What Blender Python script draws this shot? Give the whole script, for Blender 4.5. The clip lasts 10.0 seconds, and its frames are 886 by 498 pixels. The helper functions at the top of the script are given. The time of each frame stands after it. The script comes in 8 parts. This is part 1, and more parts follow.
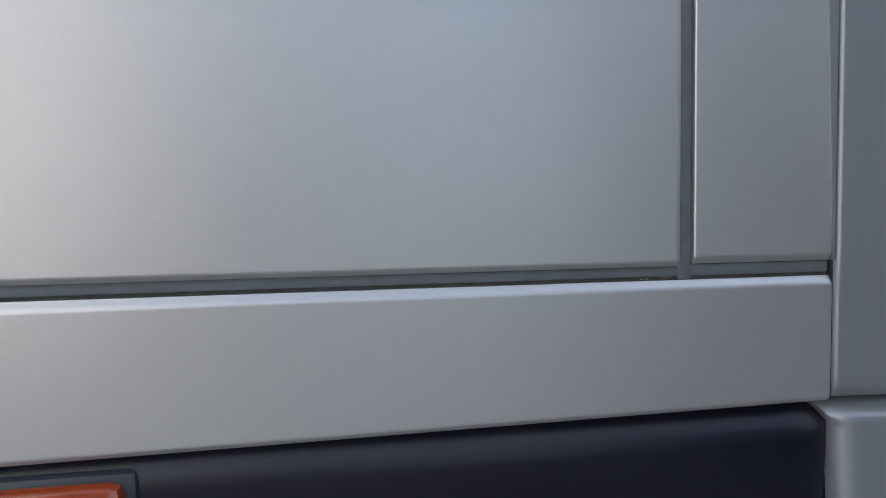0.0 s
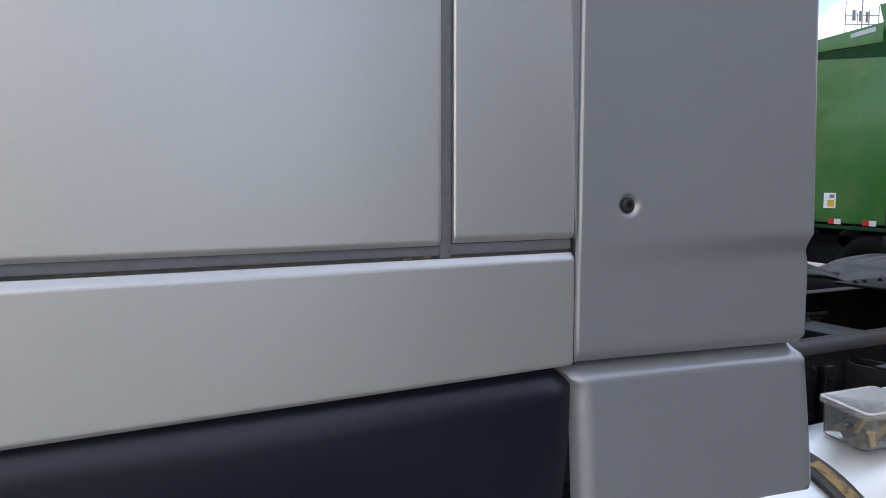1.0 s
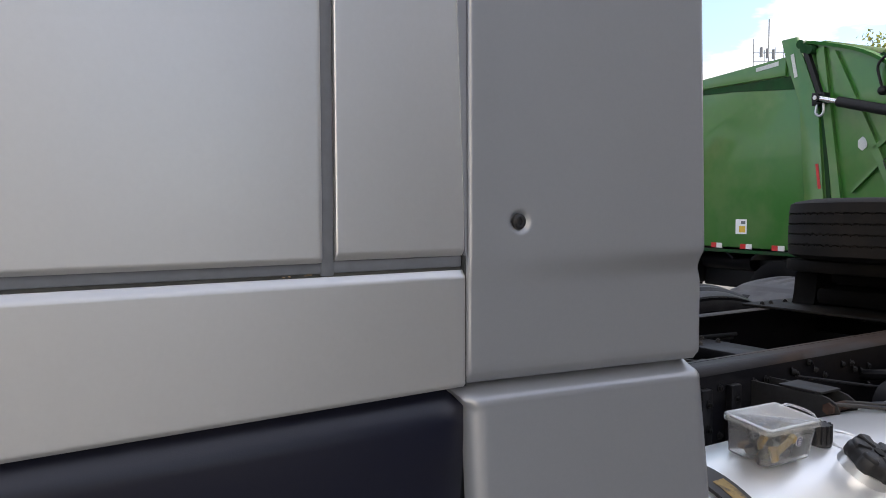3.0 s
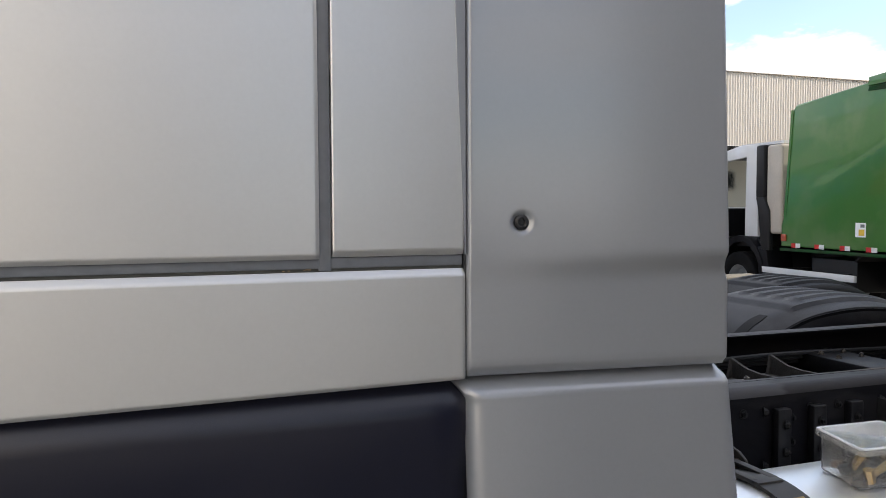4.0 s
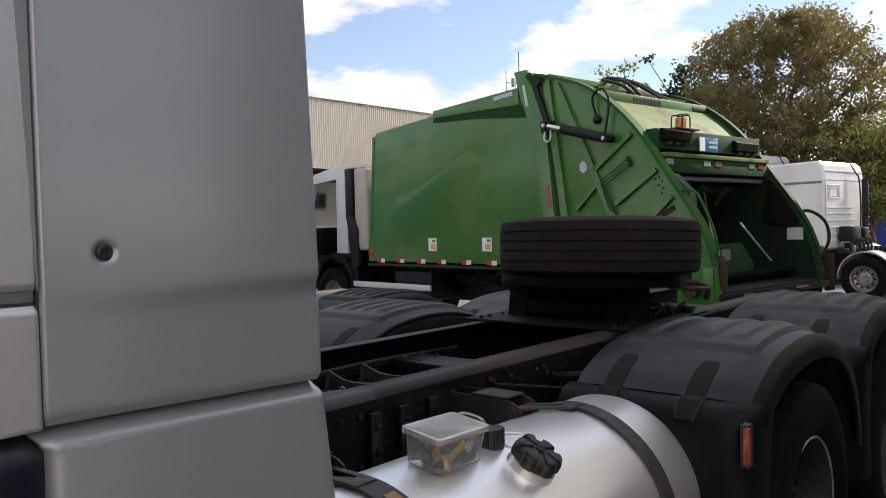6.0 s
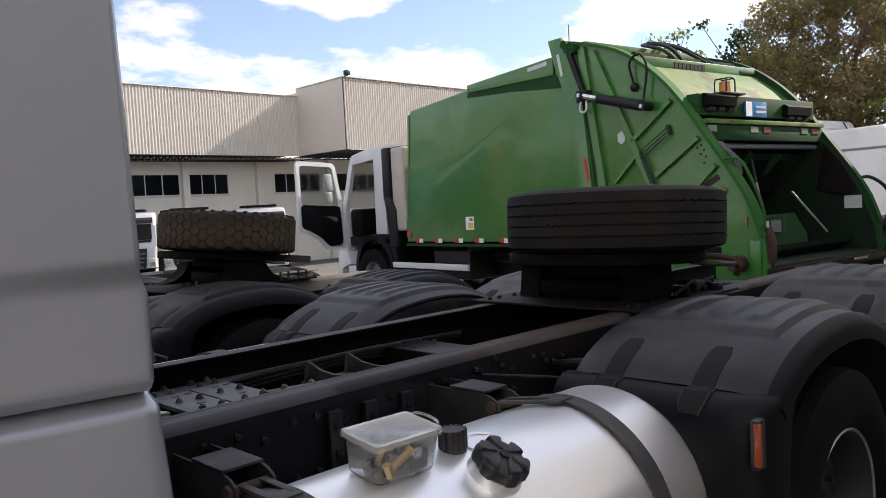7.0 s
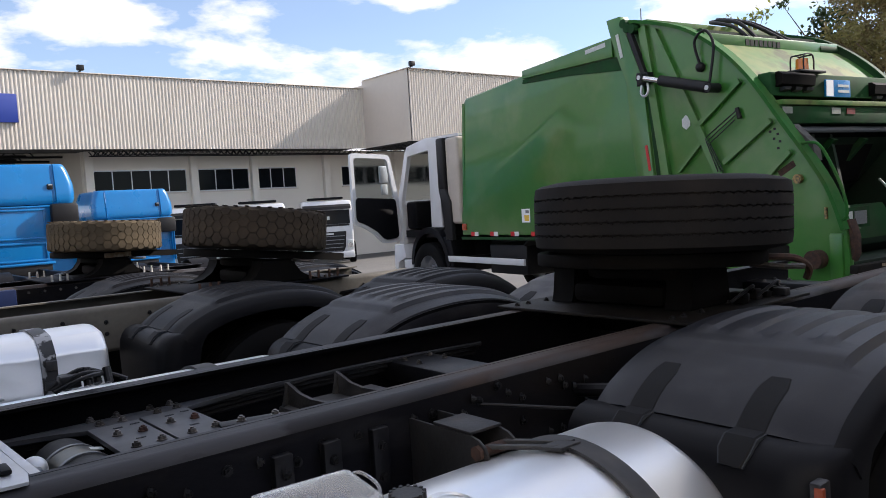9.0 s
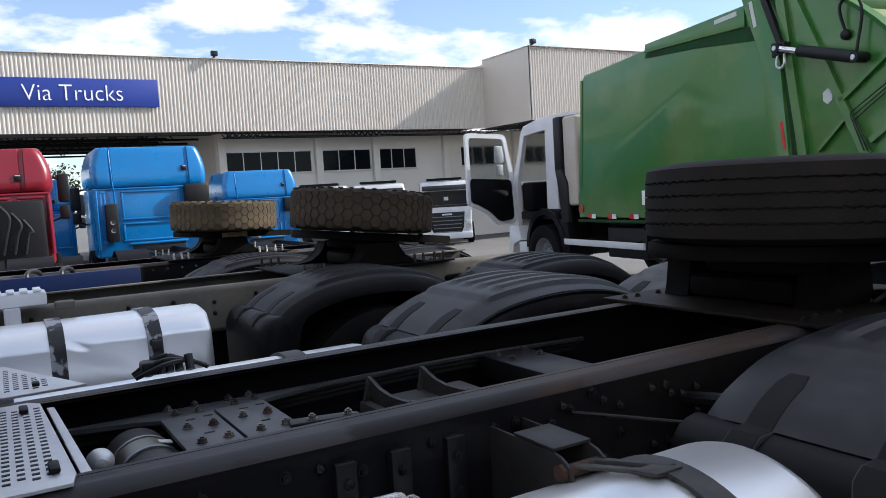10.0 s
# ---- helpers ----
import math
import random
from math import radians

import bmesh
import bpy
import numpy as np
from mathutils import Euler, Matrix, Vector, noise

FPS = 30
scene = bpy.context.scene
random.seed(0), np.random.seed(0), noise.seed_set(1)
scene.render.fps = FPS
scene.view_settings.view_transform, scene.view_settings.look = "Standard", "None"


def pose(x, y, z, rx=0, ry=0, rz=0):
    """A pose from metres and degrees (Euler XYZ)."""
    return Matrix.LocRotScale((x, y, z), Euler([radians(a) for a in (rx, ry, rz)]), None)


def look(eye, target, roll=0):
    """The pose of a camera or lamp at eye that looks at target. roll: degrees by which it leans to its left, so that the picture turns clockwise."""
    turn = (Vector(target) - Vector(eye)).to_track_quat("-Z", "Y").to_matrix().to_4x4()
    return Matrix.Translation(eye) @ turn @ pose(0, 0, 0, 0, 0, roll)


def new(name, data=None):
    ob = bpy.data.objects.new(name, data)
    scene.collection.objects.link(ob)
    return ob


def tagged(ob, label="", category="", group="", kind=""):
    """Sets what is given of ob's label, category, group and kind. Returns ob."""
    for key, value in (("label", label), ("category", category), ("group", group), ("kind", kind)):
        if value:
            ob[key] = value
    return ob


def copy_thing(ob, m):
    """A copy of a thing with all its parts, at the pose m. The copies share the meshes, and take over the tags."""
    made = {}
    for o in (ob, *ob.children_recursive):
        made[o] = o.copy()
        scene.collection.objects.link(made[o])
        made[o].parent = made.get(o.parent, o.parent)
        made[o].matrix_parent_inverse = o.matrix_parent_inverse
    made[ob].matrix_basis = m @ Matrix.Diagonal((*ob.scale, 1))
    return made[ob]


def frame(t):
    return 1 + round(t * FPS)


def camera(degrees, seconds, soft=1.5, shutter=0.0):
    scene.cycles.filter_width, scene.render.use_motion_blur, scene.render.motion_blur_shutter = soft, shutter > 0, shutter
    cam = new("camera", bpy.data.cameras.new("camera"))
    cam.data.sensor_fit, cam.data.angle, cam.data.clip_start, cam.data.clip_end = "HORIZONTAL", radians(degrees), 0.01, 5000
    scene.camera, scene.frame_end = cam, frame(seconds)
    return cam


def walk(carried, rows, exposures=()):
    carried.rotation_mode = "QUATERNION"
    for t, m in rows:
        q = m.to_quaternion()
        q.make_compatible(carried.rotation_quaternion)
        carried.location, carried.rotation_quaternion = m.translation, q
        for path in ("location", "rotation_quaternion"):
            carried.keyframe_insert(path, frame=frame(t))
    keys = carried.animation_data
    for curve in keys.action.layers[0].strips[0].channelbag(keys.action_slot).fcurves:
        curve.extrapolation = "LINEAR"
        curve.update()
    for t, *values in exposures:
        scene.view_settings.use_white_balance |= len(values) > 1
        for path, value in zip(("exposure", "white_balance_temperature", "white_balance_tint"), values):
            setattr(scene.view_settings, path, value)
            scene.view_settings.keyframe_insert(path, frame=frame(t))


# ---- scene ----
cam = camera(59.90, 10.0, soft=0.9)
EXPOSURES = [(0, 0.57, 5850, 10), (0.5, 0.58, 6100, 11), (1, 0.88, 6150, 13), (1.5, 0.90, 6200, 15), (2.5, 0.88, 6400, 15), (4, 0.91, 6700, 12), (5, 0.73, 6800, 12), (5.5, 0.52, 6850, 14), (6, 0.43, 6850, 16), (7.5, 0.68, 6600, 17), (8.5, 0.54, 6450, 17), (10, 0.55, 6050, 13)]
ROWS = [
    (0, 0.0724, 0.0026, 1.5451, -10.555, -3.455, 0.721),
    (0.5, 0.0583, -0.0004, 1.5738, -13.970, -5.834, 0.718),
    (1, 0.0872, -0.0015, 1.5485, -26.912, -5.187, -0.019),
    (1.5, 0.1124, -0.0049, 1.5474, -30.513, -4.013, -0.553),
    (2, 0.1020, 0.0184, 1.5402, -30.154, -2.873, -0.031),
    (2.5, 0.1032, 0.0224, 1.5335, -30.935, -2.627, 0.356),
    (2.7, 0.1133, 0.0250, 1.5335, -32.359, -2.952, 0.222),
    (3.8, 0.3133, -0.1425, 1.5145, -24.100, -2.857, 0.032),
    (4, 0.3369, -0.1529, 1.5242, -19.522, -2.602, 0.279),
    (4.5, 0.3033, -0.1532, 1.5258, -19.381, -2.372, 0.814),
    (5, 0.2752, -0.1590, 1.5368, -23.427, -1.720, 1.698),
    (5.5, 0.3013, -0.1730, 1.5503, -31.352, -1.216, 1.560),
    (6, 0.3394, -0.1645, 1.5320, -48.782, -1.567, 1.549),
    (6.2, 0.3816, -0.1659, 1.5203, -50.840, -1.858, 1.666),
    (7.3, 0.8121, -0.1837, 1.5079, -43.181, -3.373, 3.332),
    (7.5, 0.8462, -0.1535, 1.5065, -43.833, -3.832, 3.117),
    (8, 0.9547, -0.0110, 1.5110, -50.434, -4.155, 2.510),
    (8.5, 1.0318, 0.0440, 1.5120, -51.534, -4.017, 2.912),
    (9, 1.1890, -0.0270, 1.5129, -39.339, -3.308, 3.568),
    (9.5, 1.3205, -0.0253, 1.5146, -29.709, -3.764, 3.482),
    (10, 1.3823, 0.0824, 1.5196, -30.368, -4.232, 3.411),
]
walk(cam, [(t, pose(x, y, z, 90 + pitch, roll, yaw)) for t, x, y, z, yaw, pitch, roll in ROWS], EXPOSURES)

# ---- world and sun ----
SUN_AZ, SUN_EL = 108.0, 31.5  # degrees clockwise from +y, and above the horizon
world = bpy.data.worlds.new("sky")
scene.world = world
world.use_nodes = True
wn, wl = world.node_tree.nodes, world.node_tree.links
wn.clear()
w_out, w_bg = wn.new("ShaderNodeOutputWorld"), wn.new("ShaderNodeBackground")
w_sky = wn.new("ShaderNodeTexSky")
w_sky.sky_type, w_sky.sun_disc = "NISHITA", False
w_sky.sun_elevation, w_sky.sun_rotation = radians(SUN_EL), radians(SUN_AZ)
w_sky.air_density, w_sky.dust_density, w_sky.ozone_density = 1.0, 0.35, 1.9
w_co, w_map = wn.new("ShaderNodeTexCoord"), wn.new("ShaderNodeMapping")
w_map.inputs["Scale"].default_value = (1.0, 1.0, 2.6)
w_map.inputs["Location"].default_value = (1.35, 0.62, 0.2)
w_noise, w_ramp = wn.new("ShaderNodeTexNoise"), wn.new("ShaderNodeValToRGB")
w_noise.inputs["Scale"].default_value, w_noise.inputs["Detail"].default_value = 4.6, 9.0
w_noise.inputs["Roughness"].default_value, w_noise.inputs["Distortion"].default_value = 0.55, 0.1
w_ramp.color_ramp.elements[0].position, w_ramp.color_ramp.elements[1].position = 0.472, 0.552
w_ramp.color_ramp.elements[0].color = (0.12, 0.12, 0.12, 1)
w_mix, w_cloud = wn.new("ShaderNodeMix"), wn.new("ShaderNodeMix")
w_mix.data_type = w_cloud.data_type = "RGBA"
w_noise2 = wn.new("ShaderNodeTexNoise")
w_noise2.inputs["Scale"].default_value, w_noise2.inputs["Detail"].default_value = 9.0, 4.0
w_cloud.inputs["A"].default_value, w_cloud.inputs["B"].default_value = (7.5, 7.7, 8.0, 1), (9.7, 9.6, 9.4, 1)
wl.new(w_co.outputs["Generated"], w_map.inputs["Vector"])
wl.new(w_map.outputs["Vector"], w_noise.inputs["Vector"])
wl.new(w_map.outputs["Vector"], w_noise2.inputs["Vector"])
wl.new(w_noise.outputs["Fac"], w_ramp.inputs["Fac"])
wl.new(w_noise2.outputs["Fac"], w_cloud.inputs["Factor"])
wl.new(w_ramp.outputs["Color"], w_mix.inputs["Factor"])
w_gain = wn.new("ShaderNodeMix")
w_gain.data_type, w_gain.blend_type = "RGBA", "MULTIPLY"
w_gain.inputs["Factor"].default_value, w_gain.inputs["B"].default_value = 1.0, (1.20, 1.26, 1.32, 1)
wl.new(w_sky.outputs["Color"], w_gain.inputs["A"])
wl.new(w_gain.outputs["Result"], w_mix.inputs["A"])
wl.new(w_cloud.outputs["Result"], w_mix.inputs["B"])
wl.new(w_mix.outputs["Result"], w_bg.inputs["Color"])
w_bg.inputs["Strength"].default_value = 0.098
wl.new(w_bg.outputs["Background"], w_out.inputs["Surface"])

sun = new("sun", bpy.data.lights.new("sun", "SUN"))
sun.data.energy, sun.data.angle, sun.data.color = 5.0, radians(0.6), (1.0, 0.93, 0.82)
sun_dir = Vector((math.sin(radians(SUN_AZ)) * math.cos(radians(SUN_EL)), math.cos(radians(SUN_AZ)) * math.cos(radians(SUN_EL)), math.sin(radians(SUN_EL))))
sun.matrix_world = look(sun_dir * 60, (0, 0, 0))


# ---- materials ----
def mat(name, colour, rough=0.5, metal=0.0, vary=0.12, grain=40.0, stain=3.0, stain_colour=None, stain_amount=0.0, bump=0.0, bump_scale=None,
        coat=0.0, stretch=(1, 1, 1), spec=0.5, glow=0.0, piece=0.0, edge=(0.42, 0.68), second=None):
    """A procedural surface: fine grain, broad stains, fine relief; all at real size."""
    m = bpy.data.materials.new(name)
    m.use_nodes = True
    n, l = m.node_tree.nodes, m.node_tree.links
    b = n["Principled BSDF"]
    co, mp = n.new("ShaderNodeTexCoord"), n.new("ShaderNodeMapping")
    mp.inputs["Scale"].default_value = stretch
    l.new(co.outputs["Object"], mp.inputs["Vector"])

    def noise_tex(scale, detail):
        t = n.new("ShaderNodeTexNoise")
        t.inputs["Scale"].default_value, t.inputs["Detail"].default_value = scale, detail
        l.new(mp.outputs["Vector"], t.inputs["Vector"])
        return t

    fine, broad = noise_tex(grain, 4.0), noise_tex(stain, 5.0)
    mix = n.new("ShaderNodeMix")
    mix.data_type = "RGBA"
    mix.inputs["A"].default_value = (*[c * (1 - vary) for c in colour], 1)
    mix.inputs["B"].default_value = (*[min(1, c * (1 + vary)) for c in colour], 1)
    l.new(fine.outputs["Fac"], mix.inputs["Factor"])
    col = mix.outputs["Result"]
    ramp = n.new("ShaderNodeValToRGB")
    ramp.color_ramp.elements[0].position, ramp.color_ramp.elements[1].position = edge
    l.new(broad.outputs["Fac"], ramp.inputs["Fac"])
    dirt = n.new("ShaderNodeMath")
    dirt.operation = "MULTIPLY"
    dirt.inputs[1].default_value = stain_amount
    l.new(ramp.outputs["Color"], dirt.inputs[0])
    if stain_amount > 0:
        m2 = n.new("ShaderNodeMix")
        m2.data_type = "RGBA"
        l.new(dirt.outputs["Value"], m2.inputs["Factor"])
        l.new(col, m2.inputs["A"])
        m2.inputs["B"].default_value = (*(stain_colour or [c * 0.6 for c in colour]), 1)
        col = m2.outputs["Result"]
    if second is not None:
        # another broad stain, of its own size and colour
        tex, r2, m3, amt = noise_tex(second[0], 6.0), n.new("ShaderNodeMapRange"), n.new("ShaderNodeMix"), n.new("ShaderNodeMath")
        tex.noise_dimensions = "4D"
        tex.inputs["W"].default_value = 3.7
        r2.inputs["From Min"].default_value, r2.inputs["From Max"].default_value = second[3], second[4]
        amt.operation, amt.inputs[1].default_value = "MULTIPLY", second[2]
        m3.data_type = "RGBA"
        l.new(tex.outputs["Fac"], r2.inputs["Value"])
        l.new(r2.outputs["Result"], amt.inputs[0])
        l.new(amt.outputs["Value"], m3.inputs["Factor"])
        l.new(col, m3.inputs["A"])
        m3.inputs["B"].default_value = (*second[1], 1)
        col = m3.outputs["Result"]
    if piece > 0:
        info, hsv, rng = n.new("ShaderNodeObjectInfo"), n.new("ShaderNodeHueSaturation"), n.new("ShaderNodeMapRange")
        rng.inputs["To Min"].default_value, rng.inputs["To Max"].default_value = 1 - piece, 1 + piece
        l.new(info.outputs["Random"], rng.inputs["Value"])
        l.new(rng.outputs["Result"], hsv.inputs["Value"])
        l.new(col, hsv.inputs["Color"])
        col = hsv.outputs["Color"]
    l.new(col, b.inputs["Base Color"])
    rr = n.new("ShaderNodeMapRange")
    rr.inputs["To Min"].default_value, rr.inputs["To Max"].default_value = max(0.02, rough - 0.08), min(1, rough + 0.10)
    l.new(broad.outputs["Fac"], rr.inputs["Value"])
    l.new(rr.outputs["Result"], b.inputs["Roughness"])
    b.inputs["Metallic"].default_value = metal
    b.inputs["Specular IOR Level"].default_value = spec
    b.inputs["Coat Weight"].default_value = coat
    b.inputs["Coat Roughness"].default_value = 0.06
    if bump > 0:
        bt = noise_tex(bump_scale or grain * 2, 5.0)
        bp = n.new("ShaderNodeBump")
        bp.inputs["Strength"].default_value, bp.inputs["Distance"].default_value = bump, 0.01
        l.new(bt.outputs["Fac"], bp.inputs["Height"])
        l.new(bp.outputs["Normal"], b.inputs["Normal"])
    if glow > 0:
        b.inputs["Emission Color"].default_value = (*colour, 1)
        b.inputs["Emission Strength"].default_value = glow
    return m


def glass(name, colour, rough=0.02, amount=1.0):
    m = mat(name, colour, rough, vary=0.02)
    m.node_tree.nodes["Principled BSDF"].inputs["Transmission Weight"].default_value = amount
    m.node_tree.nodes["Principled BSDF"].inputs["IOR"].default_value = 1.3
    return m


SILVER = mat("silver_paint", (0.572, 0.580, 0.592), 0.40, metal=0.72, vary=0.03, grain=180, stain=2.2, stain_colour=(0.53, 0.542, 0.56), stain_amount=0.35, coat=0.1, bump=0.010, bump_scale=5)
SILVER_LOW = mat("silver_plastic_paint", (0.245, 0.260, 0.292), 0.40, metal=0.25, vary=0.03, grain=160, stain=2.5, stain_amount=0.10, coat=1.0, bump=0.010, bump_scale=7)
SILVER_LOW.node_tree.nodes["Principled BSDF"].inputs["Coat IOR"].default_value = 1.75
SILVER_LOW.node_tree.nodes["Principled BSDF"].inputs["Coat Roughness"].default_value = 0.16
NAVY_PLASTIC = mat("navy_black_plastic", (0.0065, 0.0075, 0.018), 0.34, vary=0.15, grain=300, stain=4, stain_colour=(0.012, 0.013, 0.024), stain_amount=0.3, bump=0.04, bump_scale=500)
SEAL = mat("rubber_seal", (0.135, 0.148, 0.172), 0.6, vary=0.2, grain=60)
LAMP_HOUSING = mat("navy_grey_housing", (0.040, 0.045, 0.058), 0.42, vary=0.15, grain=120)
HOSE_BLUE = mat("blue_air_hose", (0.012, 0.035, 0.15), 0.35, vary=0.15, grain=60)
GAP = mat("dark_gap", (0.024, 0.028, 0.034), 0.8, vary=0.2)
RUST_DARK = mat("dark_rust", (0.055, 0.026, 0.016), 0.85, vary=0.5, grain=120, stain=30, stain_colour=(0.016, 0.014, 0.013), stain_amount=0.7)
RUST = mat("rust", (0.20, 0.13, 0.07), 0.9, vary=0.5, grain=200, stain=30, stain_colour=(0.42, 0.38, 0.30), stain_amount=0.6)
FRAME = mat("frame_black", (0.0055, 0.0055, 0.0075), 0.45, vary=0.3, grain=50, stain=5, stain_colour=(0.010, 0.010, 0.010), stain_amount=0.35, spec=0.25, bump=0.08, bump_scale=90)
RAIL_TOP = mat("scuffed_rail", (0.0056, 0.0056, 0.0078), 0.62, vary=0.3, grain=40, stain=4.2, stain_colour=(0.017, 0.017, 0.019), stain_amount=0.6, edge=(0.555, 0.62), spec=0.09, bump=0.12, bump_scale=60, stretch=(0.45, 1.3, 1.3), second=(3.1, (0.0095, 0.0078, 0.0068), 0.8, 0.52, 0.66))
CAST = mat("grey_black_casting", (0.046, 0.044, 0.044), 0.62, vary=0.25, grain=70, stain=9, stain_colour=(0.020, 0.019, 0.018), stain_amount=0.7, spec=0.3, bump=0.25, bump_scale=140)
SILL_RUST = mat("dark_brown_rusty_steel", (0.030, 0.017, 0.011), 0.8, spec=0.2, vary=0.4, grain=30, stain=7, stain_colour=(0.010, 0.009, 0.008), stain_amount=0.7)
OILY_PLATE = mat("oily_brown_black_steel", (0.0075, 0.0065, 0.0058), 0.6, vary=0.3, grain=45, stain=5, stain_colour=(0.020, 0.016, 0.012), stain_amount=0.7, spec=0.2, bump=0.15, bump_scale=70)
WORN_EDGE = mat("worn_rail_edge", (0.021, 0.0205, 0.0235), 0.55, vary=0.3, grain=45, stain=3.4, stain_colour=(0.054, 0.054, 0.060), stain_amount=0.9, edge=(0.51, 0.535), spec=0.24, stretch=(0.35, 1, 1), bump=0.12, bump_scale=60, second=(3.2, (0.048, 0.031, 0.023), 0.85, 0.50, 0.56))
BRASS_DULL = mat("dull_olive_steel", (0.16, 0.15, 0.12), 0.3, metal=0.7, vary=0.2, grain=60)
RAIL_DUST = mat("dust_covered_rail", (0.125, 0.112, 0.090), 0.7, vary=0.2, grain=40, stain=3, stain_colour=(0.055, 0.050, 0.042), stain_amount=0.6)
GREASE = mat("greasy_black_steel", (0.0045, 0.0042, 0.0040), 0.7, spec=0.08, vary=0.3, grain=40, stain=6, stain_colour=(0.012, 0.010, 0.008), stain_amount=0.5)
BOLT_DARK = mat("black_bolt", (0.007, 0.007, 0.008), 0.55, spec=0.25, vary=0.3, piece=0.3)
PLATE = mat("worn_grey_plate", (0.058, 0.060, 0.067), 0.45, vary=0.2, grain=50, stain=7, stain_colour=(0.030, 0.029, 0.029), stain_amount=0.7, spec=0.45)
TOP_PLATE = mat("grey_black_bracket", (0.022, 0.0225, 0.0245), 0.55, vary=0.3, grain=70, stain=8, stain_colour=(0.008, 0.008, 0.008), stain_amount=0.7, spec=0.38, bump=0.10, bump_scale=90, second=(14.0, (0.030, 0.021, 0.015), 0.6, 0.55, 0.68))
RUST_BOLT = mat("rusty_bolt", (0.065, 0.026, 0.018), 0.75, vary=0.4, grain=150, stain=60, stain_colour=(0.05, 0.02, 0.014), stain_amount=0.6, piece=0.3)
BOLT = mat("zinc_bolt", (0.12, 0.115, 0.11), 0.4, metal=0.4, vary=0.3, stain=60, stain_colour=(0.09, 0.05, 0.03), stain_amount=0.5, piece=0.55)
ALU = mat("brushed_aluminium", (0.90, 0.91, 0.92), 0.31, metal=0.75, vary=0.03, grain=22, stain=2.5, stain_colour=(0.80, 0.81, 0.82), stain_amount=0.45, stretch=(0.2, 1.5, 1.5))
ALU_PLATE = mat("dull_aluminium_plate", (0.62, 0.63, 0.65), 0.40, metal=0.6, vary=0.12, grain=60, stain=6, stain_colour=(0.42, 0.41, 0.40), stain_amount=0.4)
STRAP_TORN = mat("torn_foil_strap", (0.020, 0.020, 0.022), 0.5, vary=0.2, grain=80, stain=7, stain_colour=(0.42, 0.42, 0.43), stain_amount=0.9, edge=(0.53, 0.555))
STRAP = mat("rubber_strap", (0.022, 0.022, 0.024), 0.55, vary=0.2, grain=80, stain=12, stain_colour=(0.07, 0.065, 0.06), stain_amount=0.5)
CAP_BLACK = mat("matt_black_cap", (0.013, 0.013, 0.015), 0.5, vary=0.25, grain=90, bump=0.1, bump_scale=220)
FENDER = mat("grey_black_fender_plastic", (0.0085, 0.0087, 0.0120), 0.45, vary=0.15, grain=140, stain=4, stain_colour=(0.0145, 0.0148, 0.0180), stain_amount=0.7, spec=0.32, bump=0.07, bump_scale=300, second=(7.0, (0.039, 0.039, 0.043), 0.6, 0.50, 0.74))
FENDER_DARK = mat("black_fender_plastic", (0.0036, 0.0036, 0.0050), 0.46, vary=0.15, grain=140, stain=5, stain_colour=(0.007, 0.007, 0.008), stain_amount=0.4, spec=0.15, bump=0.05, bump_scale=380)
# Rear-axle fenders: dust, plus the stronger light there put into paler greys.
FENDER_DUSTY_LIT = mat("dusty_lit_grey_fender_plastic", (0.022, 0.022, 0.025), 0.6, vary=0.15, grain=140, stain=4, stain_colour=(0.060, 0.056, 0.055), stain_amount=0.8, spec=0.3, bump=0.07, bump_scale=300, second=(7.0, (0.090, 0.084, 0.080), 0.6, 0.50, 0.70))
FENDER_PALE_LIT = mat("lit_pale_fender_plastic", (0.085, 0.085, 0.090), 0.7, vary=0.15, grain=90, stain=5, stain_colour=(0.140, 0.138, 0.138), stain_amount=0.7, spec=0.25, bump=0.07, bump_scale=300, second=(6.0, (0.045, 0.044, 0.045), 0.7, 0.52, 0.68))
PAD = mat("matt_black_pad_plastic", (0.0060, 0.0060, 0.0068), 0.62, vary=0.2, grain=140, spec=0.2, bump=0.05, bump_scale=300)
RUBBER = mat("tyre_rubber", (0.0105, 0.010, 0.010), 0.75, spec=0.18, vary=0.25, grain=60, stain=5, stain_colour=(0.024, 0.020, 0.017), stain_amount=0.6, bump=0.12, bump_scale=120)
RUBBER_DUSTY = mat("dusty_tyre_rubber", (0.030, 0.025, 0.019), 0.85, spec=0.2, vary=0.25, grain=50, stain=4, stain_colour=(0.085, 0.062, 0.042), stain_amount=0.7, bump=0.15, bump_scale=120)
# Paler copy of the dusty rubber: sunlight put into the far tyre's colour.
RUBBER_SUNLIT = mat("sunlit_dusty_tyre_rubber", (0.070, 0.055, 0.036), 0.85, spec=0.15, vary=0.25, grain=50, stain=5, stain_colour=(0.140, 0.105, 0.066), stain_amount=0.7, bump=0.15, bump_scale=120)
# Mounted tyres and grimy rims, darkened in colour for shade under the fenders.
RUBBER_SIDE = mat("shaded_mounted_tyre_rubber", (0.0034, 0.0034, 0.0039), 0.7, spec=0.10, vary=0.2, grain=50, stain=6, stain_colour=(0.011, 0.010, 0.009), stain_amount=0.5)
RIM_DARK = mat("grimy_shaded_rim", (0.030, 0.030, 0.034), 0.45, metal=0.5, vary=0.2, grain=60, stain=8, stain_colour=(0.03, 0.03, 0.03), stain_amount=0.7)
DARK_WALL = mat("dark_grey_wall", (0.055, 0.053, 0.052), 0.85, vary=0.15, grain=8, stain=0.8, stain_amount=0.4)
GREY_WALL = mat("grey_wall", (0.11, 0.108, 0.107), 0.85, vary=0.15, grain=8, stain=0.8, stain_amount=0.4)
